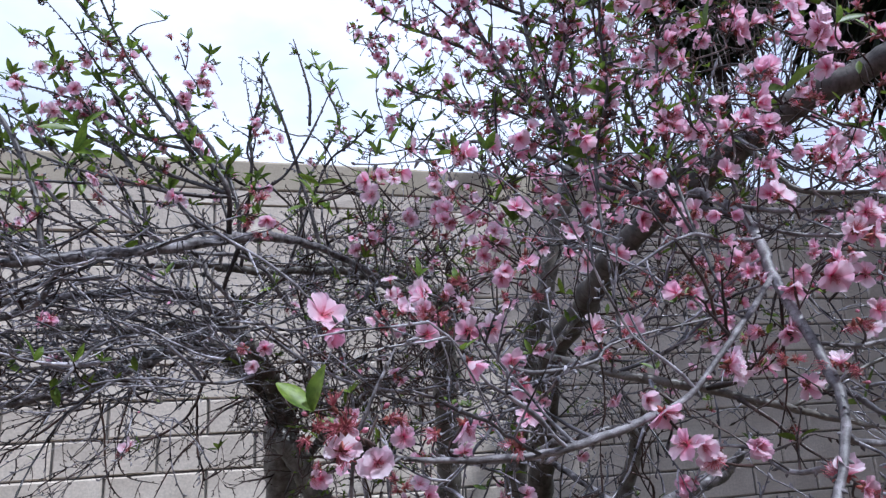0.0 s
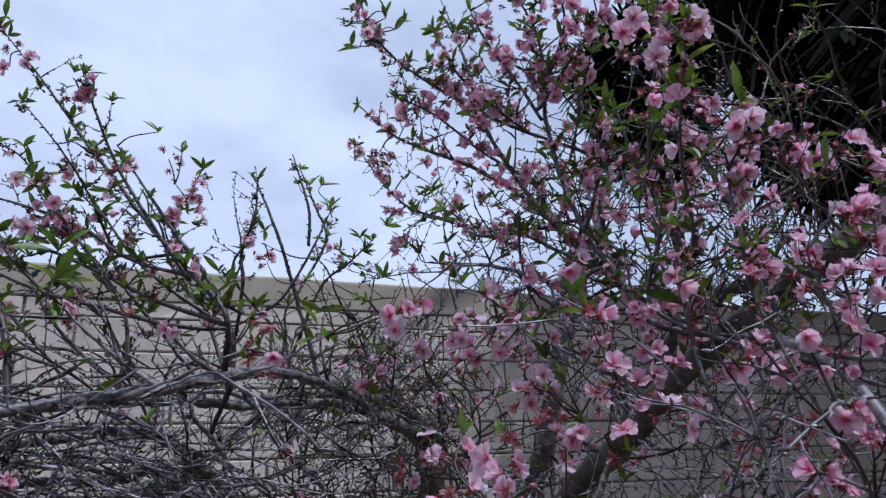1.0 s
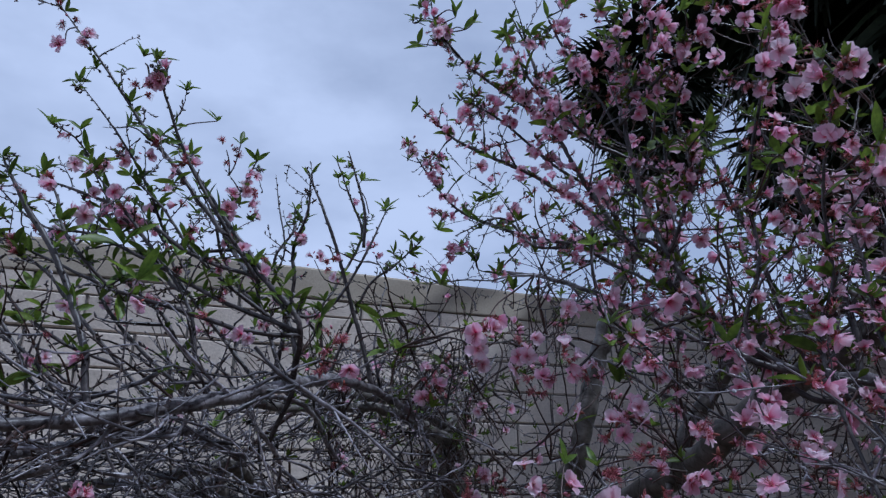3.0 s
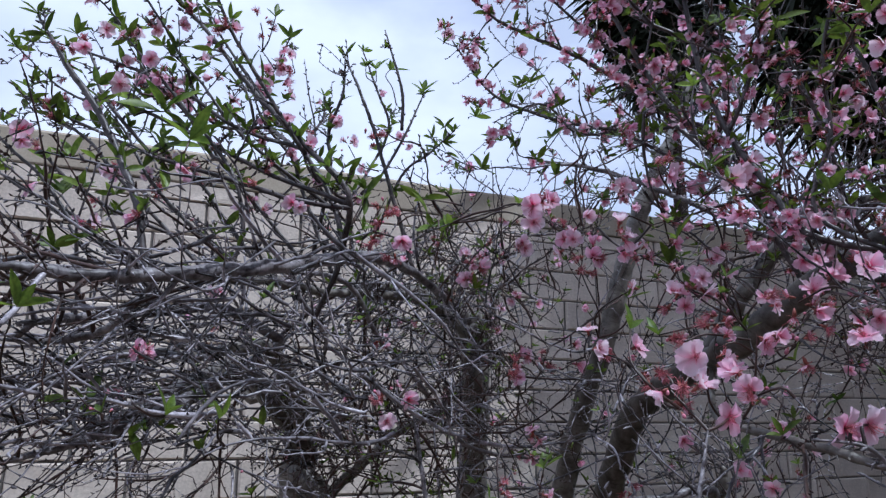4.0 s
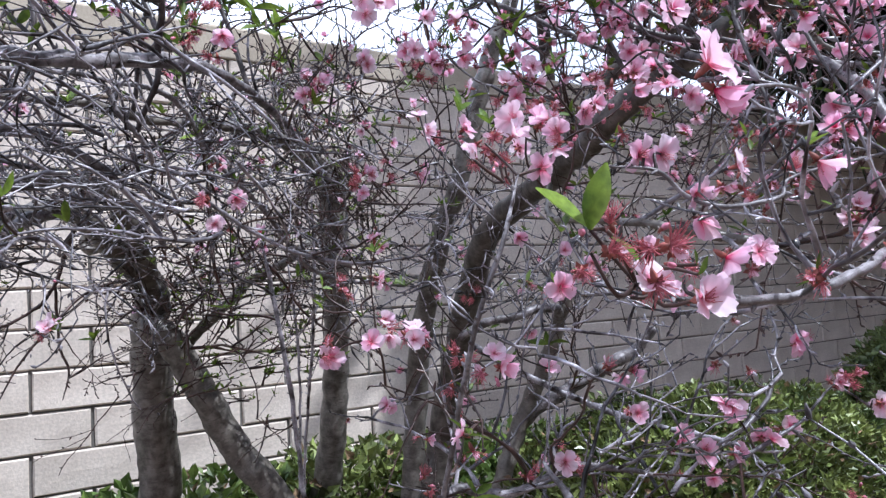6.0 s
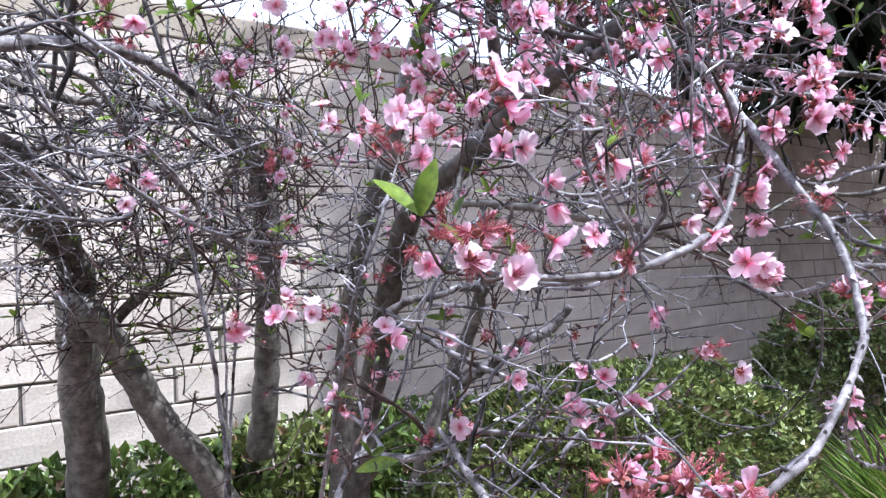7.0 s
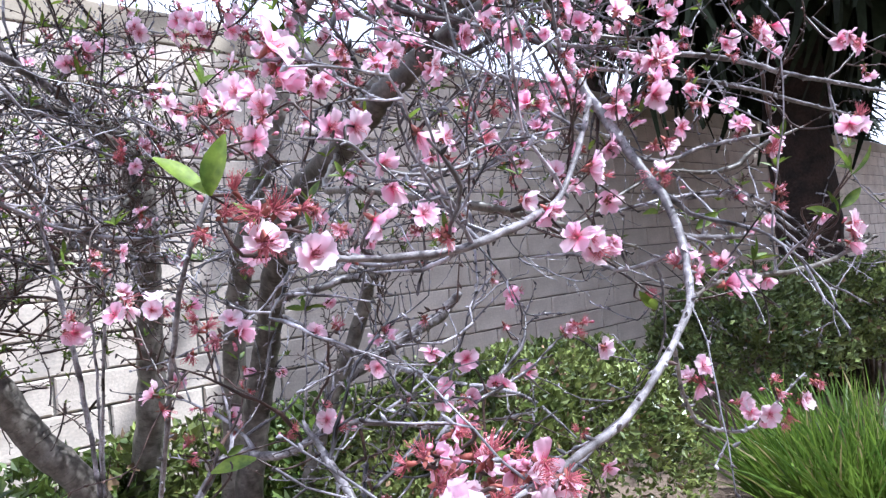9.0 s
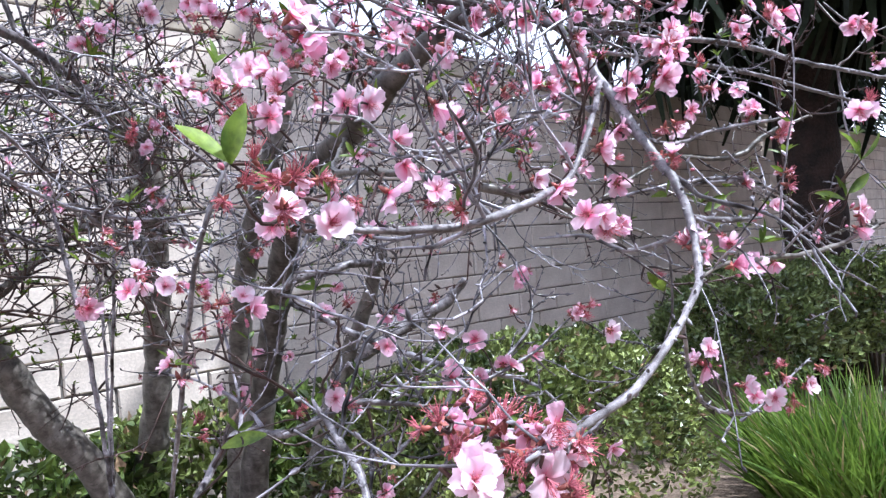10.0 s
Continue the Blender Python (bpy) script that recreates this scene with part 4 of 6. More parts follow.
limb(tree_far, "slender dark shoot", M_RISING, (-0.601, 1.083, 1.607, 0.0044), (-0.635, 1.104, 1.664, 0.0040), (-0.698, 1.136, 1.723, 0.0030), (-0.734, 1.158, 1.776, 0.0021), name="limb", twigs=0.61, bloom=0.5, reach=0.32)
limb(tree_far, "slender dark shoot", M_RISING, (-0.488, 1.219, 1.762, 0.0051), (-0.536, 1.238, 1.844, 0.0046), (-0.559, 1.247, 1.928, 0.0035), (-0.599, 1.265, 2.004, 0.0024), name="limb", twigs=0.61, bloom=0.5, reach=0.32)
limb(tree_far, "drooping dark twig", M_SHOOT, (-0.337, 1.985, 1.263, 0.0052), (-0.439, 1.930, 1.224, 0.0045), (-0.515, 1.869, 1.145, 0.0036), (-0.583, 1.848, 1.065, 0.0028), (-0.644, 1.855, 0.941, 0.0018), name="limb", twigs=0.35, bloom=0.05, reach=1, sides=6)
limb(tree_far, "drooping dark twig", M_SHOOT, (-0.436, 1.688, 1.443, 0.0050), (-0.514, 1.739, 1.241, 0.0042), (-0.567, 1.753, 1.179, 0.0036), (-0.658, 1.761, 1.142, 0.0030), (-0.791, 1.761, 1.147, 0.0022), name="limb", twigs=0.35, bloom=0.05, reach=1, sides=6)
limb(tree_far, "hanging dark twig", M_SHOOT, (-0.514, 1.750, 1.242, 0.0036), (-0.506, 1.756, 1.104, 0.0030), (-0.488, 1.746, 1.040, 0.0025), (-0.501, 1.752, 0.974, 0.0016), name="limb", twigs=0.4, bloom=0.05, reach=1, sides=6)
limb(tree_far, "hanging dark twig", M_SHOOT, (-0.632, 1.629, 1.379, 0.0036), (-0.686, 1.668, 1.247, 0.0030), (-0.708, 1.686, 1.137, 0.0025), (-0.686, 1.687, 1.056, 0.0020), (-0.595, 1.656, 1.028, 0.0014), name="limb", twigs=0.35, bloom=0.05, reach=1, sides=6)
limb(tree_far, "hanging dark twig", M_SHOOT, (-0.752, 1.646, 1.311, 0.0032), (-0.740, 1.662, 1.174, 0.0027), (-0.723, 1.674, 1.044, 0.0022), (-0.662, 1.654, 0.970, 0.0014), name="limb", twigs=0.35, bloom=0.05, reach=1, sides=6)


def knot(tree, centre, way, radius):
    """An old pruning scar: a rolled collar of bark round dark weathered wood."""
    b = Build()
    m = way.to_track_quat("Z", "Y").to_matrix()
    rings, n = ((1.5, -0.9), (1.35, 0.0), (1.12, 0.36), (0.86, 0.34), (0.66, 0.10), (0.4, -0.15), (0.06, -0.3)), 14
    verts = []
    for k, (wide, high) in enumerate(rings):
        for i in range(n):
            a = 2 * math.pi * i / n
            s = radius * wide * (1 + 0.10 * noise.noise(Vector((math.cos(a) * 2, math.sin(a) * 2, k * 0.4))))
            verts.append(tuple(m @ Vector((s * math.cos(a), s * math.sin(a), radius * high)) + centre - tree.location))
    faces = [(k * n + i, k * n + (i + 1) % n, (k + 1) * n + (i + 1) % n, (k + 1) * n + i) for k in range(len(rings) - 1) for i in range(n)]
    b.add(verts, faces, 0, [(0.1, v[2]) for v in verts])
    b.mi = [1 if i >= 4 * n else 0 for i in range(len(faces))]
    part("knot", b.mesh("knot", [M_BARK, M_CUT]), tree, None, "old pruning scar with a rolled bark collar")


knot(tree_far, Vector((0.337, 1.996, 1.532)), Vector((-0.3, -0.9, 0.25)), 0.019)
knot(tree_far, Vector((-0.420, 1.901, 1.363)), Vector((-0.2, -0.95, 0.1)), 0.022)


class Twigs:
    def __init__(self, tree, seed):
        self.tree, self.rnd, self.tips, self.builds, self.build = tree, random.Random(seed), [], [], None
        self.top, self.low = 9.0, -9.0

    def start(self, *args):
        """One twig that leaves a limb, with all its side twigs."""
        self.build = Build()
        self.grow(*args)
        if self.build.v:
            self.builds.append((args[2], self.build))
        self.build = None

    def grow(self, start, way, length, radius, depth, bloom, slot=0):
        """A crooked twig with buds and side twigs; it keeps places for blossom and leaves."""
        r = self.rnd
        steps = max(5, int(length / 0.022))
        p = np.array(start, dtype=float)
        d = np.array(way, dtype=float)
        d /= np.linalg.norm(d)
        line = [np.array((*p, radius))]
        bend = np.array((r.gauss(0, 1), r.gauss(0, 1), r.gauss(0, 0.7)))
        bend -= d * (bend @ d)
        home = self.tree.location
        for i in range(steps):
            d = d + bend * 0.02 + np.array((r.gauss(0, 0.13), r.gauss(0, 0.13), r.gauss(0, 0.13)))
            d /= np.linalg.norm(d)
            p = p + d * (length / steps)
            if (p[1] > WALL_Y - 0.06 and p[2] < WALL_TOP + 0.1) or p[2] > self.top or p[2] < self.low or p[1] < 0.03:
                break
            w = max(0.0008, radius * (1 - 0.70 * (i + 1) / steps)) * r.choice((0.85, 1.0, 1.3))
            line.append(np.array((*p, w)))
            if i > 0:
                self.tips.append((p.copy(), d.copy(), i / steps, bloom, depth))
            side = np.array((r.gauss(0, 1), r.gauss(0, 1), r.gauss(0.15, 0.8)))
            side -= d * (side @ d)
            side /= np.linalg.norm(side) + 1e-9
            if depth > 0 and r.random() < 0.25:
                self.grow(p, d * 0.75 + side * 0.8, length * r.uniform(0.25, 0.6), radius * 0.62, depth - 1, bloom, slot)
            elif r.random() < 0.85:
                out = (side * 0.8 + d * 0.6) * r.uniform(0.4, 1.0)
                tube(self.build, [np.array((*p, 0.0016)), np.array((*(p + out * 0.004), 0.0019)), np.array((*(p + out * 0.0095), 0.0005))], 4, 0, slot, False, home)
        if len(line) > 2:
            tube(self.build, line, 4 if radius < 0.0025 else 6, 0.0, slot, False, home)


def grow_all(tree, seed, per_metre, long, lift, droop):
    """Twigs along every limb of a tree; they fork once or twice."""
    g = Twigs(tree, seed)
    r = g.rnd
    for line, share, bloom, reach in LINES[tree]:
        run = sum(np.linalg.norm(line[i + 1][:3] - line[i][:3]) for i in range(len(line) - 1))
        for _ in range(int(run * per_metre * share + r.random())):
            i = min(len(line) - 2, int((0.12 + 0.88 * r.random()) * (len(line) - 1)))
            q = line[i] + (line[i + 1] - line[i]) * r.random()
            if q[2] < (1.12 if tree == tree_far else 0.85):
                continue
            if q[0] > 0.3 and q[1] < 0.5 and q[2] < 1.5 and r.random() < 0.55:
                continue
            t = line[i + 1][:3] - line[i][:3]
            t /= np.linalg.norm(t) + 1e-9
            side = np.array((r.gauss(0, 1), r.gauss(0, 0.8), r.gauss(lift, 0.9)))
            side -= t * (side @ t)
            side /= np.linalg.norm(side) + 1e-9
            length = long * (reach if reach > 0.9 else reach * 0.8) * r.choice((0.25, 0.4, 0.6, 0.8, 1.0)) * r.uniform(0.7, 1.2)
            radius = min(0.0042, 0.0014 + 0.0065 * length, q[3] * 0.6)
            g.start(q[:3], t * r.uniform(0.2, 0.8) + side * 0.9 + np.array((0, 0, -droop)), length, radius, 2 if length > 0.2 else 1, bloom, 1 if r.random() < 0.35 else 0)
    return g


def tangle(g, low, high, count, way, length, slot=0, bloom=0.0, thin=0.0015, thick=0.0045, top=9.0, floor=-9.0):
    """A thicket of fine crossing twigs between two corners, none of it above top."""
    r = g.rnd
    g.top, g.low = top, floor
    for i in range(count):
        if i % 12 == 0:
            held = np.array([t[0] for t in g.tips] + [q[:3] for line, _, _, _ in LINES[g.tree] for q in line])
        p = np.array([r.uniform(a, b) for a, b in zip(low, high)])
        gap = ((held - p) ** 2).sum(1)
        p = held[int(gap.argmin())]
        if gap.min() > 0.05:
            continue
        d = np.array(way) * r.choice((1, 1, -1)) + np.array((r.gauss(0, 0.33), r.gauss(0, 0.33), r.gauss(0, 0.25)))
        g.start(p, d, length * r.uniform(0.5, 1.3), r.uniform(thin, thick), 1, bloom, slot)


twigs_near = grow_all(tree_near, 71, 24, 0.34, 0.25, 0.05)
twigs_far = grow_all(tree_far, 72, 24, 0.34, 0.15, 0.0)
tangle(twigs_far, (-1.10, 0.75, 1.20), (-0.30, 1.5, 1.50), 150, (-0.9, -0.3, 0.12), 0.30, thin=0.0012, thick=0.0034, top=1.62, floor=1.22)
tangle(twigs_far, (-1.10, 0.70, 1.22), (-0.35, 1.3, 1.50), 58, (-0.9, -0.35, 0.12), 0.26, 0, 0.0, 0.0024, 0.0042, 1.56, 1.22)
tangle(twigs_far, (-1.05, 0.8, 1.15), (-0.45, 1.5, 1.35), 34, (-0.5, -0.2, -0.75), 0.26, 0, 0.0, 0.0014, 0.0028, 1.4, 1.0)
tangle(twigs_far, (-0.90, 1.15, 1.02), (-0.30, 1.95, 1.30), 26, (-0.6, -0.2, -0.55), 0.20, 1, 0.0, 0.0013, 0.0028, 1.34, 0.86)
tangle(twigs_far, (-0.30, 1.1, 1.15), (0.35, 2.1, 1.80), 105, (0.5, 0.2, 0.1), 0.30, 0, 0.5, 0.0014, 0.0035, top=1.86)
tangle(twigs_far, (-0.25, 1.2, 1.40), (0.30, 2.0, 1.75), 45, (0.3, 0.1, 0.5), 0.24, 1, 0.9, 0.0014, 0.003, top=1.88)
tangle(twigs_far, (-0.30, 1.4, 1.15), (0.25, 2.0, 1.55), 50, (0.2, 0.1, -0.5), 0.24, 1)
tangle(twigs_far, (-0.28, 1.6, 0.85), (0.05, 2.1, 1.15), 20, (0.1, 0.1, -0.8), 0.24, 1)
tangle(twigs_far, (-0.30, 1.6, 0.95), (0.16, 2.1, 1.35), 90, (0.6, -0.3, 0.2), 0.14, 1, floor=0.85)
tangle(twigs_far, (-0.30, 1.2, 1.25), (0.25, 2.0, 1.80), 70, (-0.5, -0.2, 0.2), 0.26, 1, 0.3, 0.0016, 0.0034, top=1.86)
tangle(twigs_far, (-0.36, 1.72, 1.12), (-0.14, 2.02, 1.36), 70, (-0.3, -0.5, 0.5), 0.10, 1, 0.0, 0.0018, 0.0038)
tangle(twigs_far, (0.16, 1.80, 1.40), (0.42, 2.06, 1.70), 115, (-0.3, -0.4, 0.6), 0.12, 1, 0.2, 0.0018, 0.0042)
tangle(twigs_near, (0.10, 0.9, 1.2), (1.5, 2.0, 1.75), 100, (0.8, 0.2, -0.25), 0.32)
tangle(twigs_near, (0.6, 0.9, 0.95), (1.5, 1.9, 1.3), 12, (0.8, -0.2, -0.45), 0.34)
tangle(twigs_near, (0.10, 0.8, 1.4), (1.2, 1.9, 2.1), 70, (0.4, 0.1, 0.7), 0.30, 1, 0.8)
tangle(twigs_near, (0.30, 0.30, 1.50), (0.85, 0.95, 2.0), 75, (0.15, 0.1, 0.9), 0.34, 1, 0.9, 0.0014, 0.003)
tangle(twigs_near, (0.30, 0.30, 1.60), (0.75, 0.85, 2.0), 24, (-0.5, 0.2, 0.6), 0.26, 1, 0.9, 0.0014, 0.003)
tangle(twigs_near, (-0.05, 0.70, 0.55), (0.60, 1.60, 0.95), 16, (0.15, 0.0, 0.9), 0.32, 0, 0.7)
tangle(twigs_near, (-0.05, 0.40, 0.72), (0.35, 0.95, 0.98), 22, (0.6, 0.1, 0.2), 0.24, 0, 0.6)
tangle(twigs_near, (-0.15, 0.45, 0.60), (0.30, 0.90, 0.85), 10, (0.5, 0.1, 0.3), 0.26, 1, 0.9)


def petal_points(b, turn, cup, long, wide, r, slot=0):
    """One broad, cupped and creased petal on a narrow claw; it rises steeply from the cup and bends outwards."""
    n, w = 6, 7
    verts, uvs = [], []
    twist, frill, lean = r.gauss(0, 0.30), r.uniform(0, 6.283), r.gauss(0, 0.10)
    notch = r.uniform(0.02, 0.10)
    x = z = 0.0
    c, s = math.cos(turn), math.sin(turn)
    for i in range(n):
        v = i / (n - 1)
        half = wide * (0.12 + 0.98 * math.sin(math.pi * min(v * 0.76, 1)) ** 0.85) * (0.66 if i == n - 1 else 1)
        steep = cup + lean + 0.35 * (0.4 - v) + 0.16 * math.sin(v * 5 + frill)
        if i:
            x += long / (n - 1) * math.cos(steep)
            z += long / (n - 1) * math.sin(steep)
        for k in range(w):
            u = k / (w - 1) * 2 - 1
            edge = -(0.14 * u * u + notch * math.exp(-(u * 3) ** 2)) * long * (v if i == n - 1 else 0) + r.gauss(0, 0.02) * long * (v > 0.7)
            y = u * half * (1 + r.gauss(0, 0.04) * v)
            px = x + edge * math.cos(steep)
            pz = z + edge * math.sin(steep) + 0.40 * abs(u) ** 2 * half + twist * u * half * v + (0.0011 * math.sin(u * 4.0 + frill) + 0.0007 * math.sin(u * 9.0 + 2 * frill) + r.gauss(0, 0.0004)) * v
            verts.append((px * c - y * s, px * s + y * c, pz))
            uvs.append((u * 0.5 + 0.5, v))
    faces = [(i * w + k, i * w + k + 1, (i + 1) * w + k + 1, (i + 1) * w + k) for i in range(n - 1) for k in range(w - 1)]
    b.add(verts, faces, slot, uvs)


def blossom_meshes(seed, cup, long, petals=5):
    """The petals, and the heart with its calyx, stamens and anthers."""
    r = random.Random(seed)
    b = Build()
    for i in range(petals):
        petal_points(b, 2 * math.pi * i / 5 + r.gauss(0, 0.14), cup * r.uniform(0.8, 1.2) + r.gauss(0, 0.10), long * r.uniform(0.86, 1.1), long * 0.37 * r.uniform(0.85, 1.15), r)
    return b, heart_build(r, 12, 0.011, 0.40)


def heart_build(r, count, long, spread, limp=0):
    """A calyx cup with its five sepals and a tuft of stamens; limp: withered petals still hanging on."""
    b = Build()
    tube(b, [np.array((0, 0, -0.009, 0.0008)), np.array((0, 0, -0.005, 0.0022)), np.array((0, 0, 0.0005, 0.0026))], 5, 0, 2)
    for i in range(5):
        a = 2 * math.pi * i / 5 + 0.6
        leaf = [np.array((0.002 * math.cos(a), 0.002 * math.sin(a), 0.0)), np.array((0.0048 * math.cos(a - 0.5), 0.0048 * math.sin(a - 0.5), 0.0003)),
                np.array((0.0080 * math.cos(a), 0.0080 * math.sin(a), -0.0012)), np.array((0.0048 * math.cos(a + 0.5), 0.0048 * math.sin(a + 0.5), 0.0003))]
        b.add(leaf, [(0, 1, 2, 3)], 2)
    lean = np.array((r.gauss(0, 0.25), r.gauss(0, 0.25), 0.0))
    for i in range(count):
        a, t = r.uniform(0, 6.283), spread * math.sqrt(r.random())
        d = np.array((math.sin(t * 1.6) * math.cos(a), math.sin(t * 1.6) * math.sin(a), math.cos(t * 1.6))) + lean
        end = d * long * r.uniform(0.6, 1.15)
        bow = np.array((r.gauss(0, 0.0012), r.gauss(0, 0.0012), 0.0004))
        tube(b, [np.array((*(d * 0.001), 0.00036)), np.array((*(end * 0.6 + bow), 0.00032)), np.array((*end, 0.00026))], 3, 0, 0, False)
        q = [end + np.array(o) * 0.0006 for o in ((1, 0, 0), (-0.5, 0.87, 0), (-0.5, -0.87, 0), (0, 0, 1.2))]
        b.add(q, [(0, 1, 3), (1, 2, 3), (2, 0, 3)], 1)
    for i in range(limp):
        petal_points(b, r.uniform(0, 6.283), r.uniform(0.3, 1.3), 0.011 * r.uniform(0.7, 1.2), 0.003, r, 3)
    return b


HEART_MATS = [M_STAMEN, M_ANTHER, M_CALYX, M_PETAL]
CUPS = (0.12, 0.25, 0.40, 0.55, 0.80, 1.1)
OPEN = [blossom_meshes(200 + i, CUPS[i % 6], 0.0202 * (0.9, 1.0, 1.1)[i % 3], 5 if i % 5 else 4) for i in range(18)]
SPENT = [heart_build(random.Random(300 + i), 42, 0.0132, 0.66, i % 3) for i in range(6)]
FAR_HEART = [heart_build(random.Random(330 + i), 6, 0.010, 0.45) for i in range(3)]
FAR_SPENT = [heart_build(random.Random(340 + i), 13, 0.012, 0.5, 1) for i in range(4)]
OPEN_MESH = [(a.mesh("petals", [M_PETAL_PALE if i % 3 == 1 else M_PETAL]), h.mesh("heart", HEART_MATS)) for i, (a, h) in enumerate(OPEN)]


def bud_mesh():
    b = Build()
    tube(b, [np.array((0, 0, -0.006, 0.0010)), np.array((0, 0, -0.002, 0.0026)), np.array((0, 0, 0.001, 0.0034))], 6, 0, 1, False)
    tube(b, [np.array((0, 0, 0.0, 0.0030)), np.array((0, 0, 0.004, 0.0044)), np.array((0, 0, 0.008, 0.0036)), np.array((0, 0, 0.011, 0.0008))], 7, 0.2, 0)
    return b.mesh("bud", [M_BUD, M_CALYX])


BUD = bud_mesh()
SPENT_MESH = [h.mesh("heart", HEART_MATS) for h in SPENT]


def leaf_build(long, wide, seed):
    """A lance-shaped leaf, folded along the midrib and curling back."""
    r = random.Random(seed)
    n, verts, uvs = 6, [], []
    curl, wave = r.uniform(-0.5, 0.25), r.uniform(-0.15, 0.15)
    for i in range(n + 1):
        v = i / n
        half = wide * math.sin(math.pi * min(0.97, v * 0.94 + 0.04)) ** 0.9 / 2
        z = curl * long * v * v * 0.5
        y0 = wave * long * v * v
        for u in (-1, 0, 1):
            verts.append((long * v, y0 + u * half, z + abs(u) * half * 0.45))
            uvs.append((u * 0.5 + 0.5, v))
    b = Build()
    b.add(verts, [(i * 3 + k, i * 3 + k + 1, i * 3 + k + 4, i * 3 + k + 3) for i in range(n) for k in range(2)], 0, uvs)
    return b


LEAVES = [leaf_build(0.036 * (0.8, 1.0, 1.25)[i % 3], 0.0125, 500 + i) for i in range(6)]


def sprig_build(seed, count):
    """A tuft of young leaves on one shoot tip."""
    r = random.Random(seed)
    b = Build()
    for i in range(count):
        a = 2.4 * i + r.gauss(0, 0.3)
        m = Euler((r.gauss(0, 0.4), -r.uniform(0.25, 1.15), a)).to_matrix()
        k = r.uniform(0.7, 1.15)
        leaf = r.choice(LEAVES)
        b.add([tuple(m @ (Vector(p) * k)) for p in leaf.v], leaf.f, 0, leaf.uv)
    return b


SPRIG = {n: [sprig_build(600 + 10 * n + i, n) for i in range(3)] for n in range(1, 7)}
SPRIG_MESH = {n: [s.mesh("leaf_sprig", [M_LEAF]) for s in l] for n, l in SPRIG.items()}
rnd_bloom = random.Random(81)
MADE = {}
REST = {tree_near: (Build(), Build(), Build()), tree_far: (Build(), Build(), Build())}
KEPT = {tree_near: twigs_near, tree_far: twigs_far}


def nearest(point):
    """The twig or limb that lies closest to a point, and the tree it belongs to."""
    best = None
    p = np.array(point)
    for tree, g in KEPT.items():
        places = g.places
        d = ((places - p) ** 2).sum(1)
        i = int(d.argmin())
        if best is None or d[i] < best[0]:
            best = (d[i], tree, places[i])
    return math.sqrt(best[0]), best[1], best[2]


for tree, g in KEPT.items():
    on = [t[0] for t in g.tips] + [q[:3] for line, _, _, _ in LINES[tree] for q in line]
    g.places = np.array(on)


def spur(tree, a, b):
    """A short woody spur from a twig to a flower cluster."""
    r = rnd_bloom
    a, b = np.array(a, dtype=float), np.array(b, dtype=float)
    run = np.linalg.norm(b - a)
    n = max(2, int(run / 0.035))
    sag = np.array([r.gauss(0, 0.12) for _ in range(3)]) * run
    pts = []
    for i in range(n + 1):
        t = i / n
        jog = np.array([r.gauss(0, 0.004) for _ in range(3)]) if 0 < i < n else 0
        pts.append((*(a + (b - a) * t + sag * math.sin(math.pi * t) + jog), 0.0011 + (0.0006 + 0.003 * min(run, 0.2)) * (1 - t)))
    b2 = Build()
    tube(b2, spline(pts, 3), 5, 0, 1, False, tree.location)
    KEPT[tree].builds.append((np.linalg.norm(b - a), b2))


def facing(r, bias=0.8):
    d = Vector((r.gauss(0.05, 0.7), r.gauss(-bias, 0.6), r.gauss(-0.05, 0.6)))
    return d.normalized() if d.length > 0.01 else Vector((0, -1, 0))


def put(builds, mesh_builds, m):
    for out, src in zip(builds, mesh_builds):
        base = len(out.v)
        out.v.extend(tuple(m @ Vector(p)) for p in src.v)
        out.uv.extend(src.uv)
        out.f.extend(tuple(base + i for i in f) for f in src.f)
        out.mi.extend(src.mi)


def one_flower(tree, place, way, kind, size=1.0):
    r = rnd_bloom
    m = Matrix.Translation(Vector(place) - tree.location) @ way.to_track_quat("Z", "Y").to_matrix().to_4x4() @ pose(0, 0, 0, 0, 0, r.uniform(0, 360)) @ Matrix.Scale(size, 4)
    count = MADE.get((tree, kind), 0)
    if kind == "o":
        i = r.randrange(len(OPEN))
        if count < 290:
            flower = part("blossom", OPEN_MESH[i][0], tree, m)
            part("heart", OPEN_MESH[i][1], flower)
        else:
            put(REST[tree][:2], (OPEN[i][0], r.choice(FAR_HEART)), m)
    elif kind == "b":
        if count < 290:
            part("bud", BUD, tree, m)
    elif count < 150:
        part("spent_blossom", r.choice(SPENT_MESH), tree, m, "red stamens left by a fallen blossom")
    else:
        put((REST[tree][1],), (r.choice(FAR_SPENT),), m)
    MADE[(tree, kind)] = count + 1


def cluster(tree, centre, kinds, bias, wide=0.011, small=1.0):
    """Blossoms, spent blossoms and buds crowded round one node, each turned outwards."""
    r = rnd_bloom
    for kind in kinds:
        out = facing(r, bias)
        p = Vector(centre) + out * wide * r.uniform(0.4, 1.3)
        way = (out + facing(r, 0.3) * 0.5).normalized()
        size = r.uniform(0.42, 0.62) if kind == "b" else r.uniform(0.78, 1.08)
        one_flower(tree, p, way, kind, size * small)


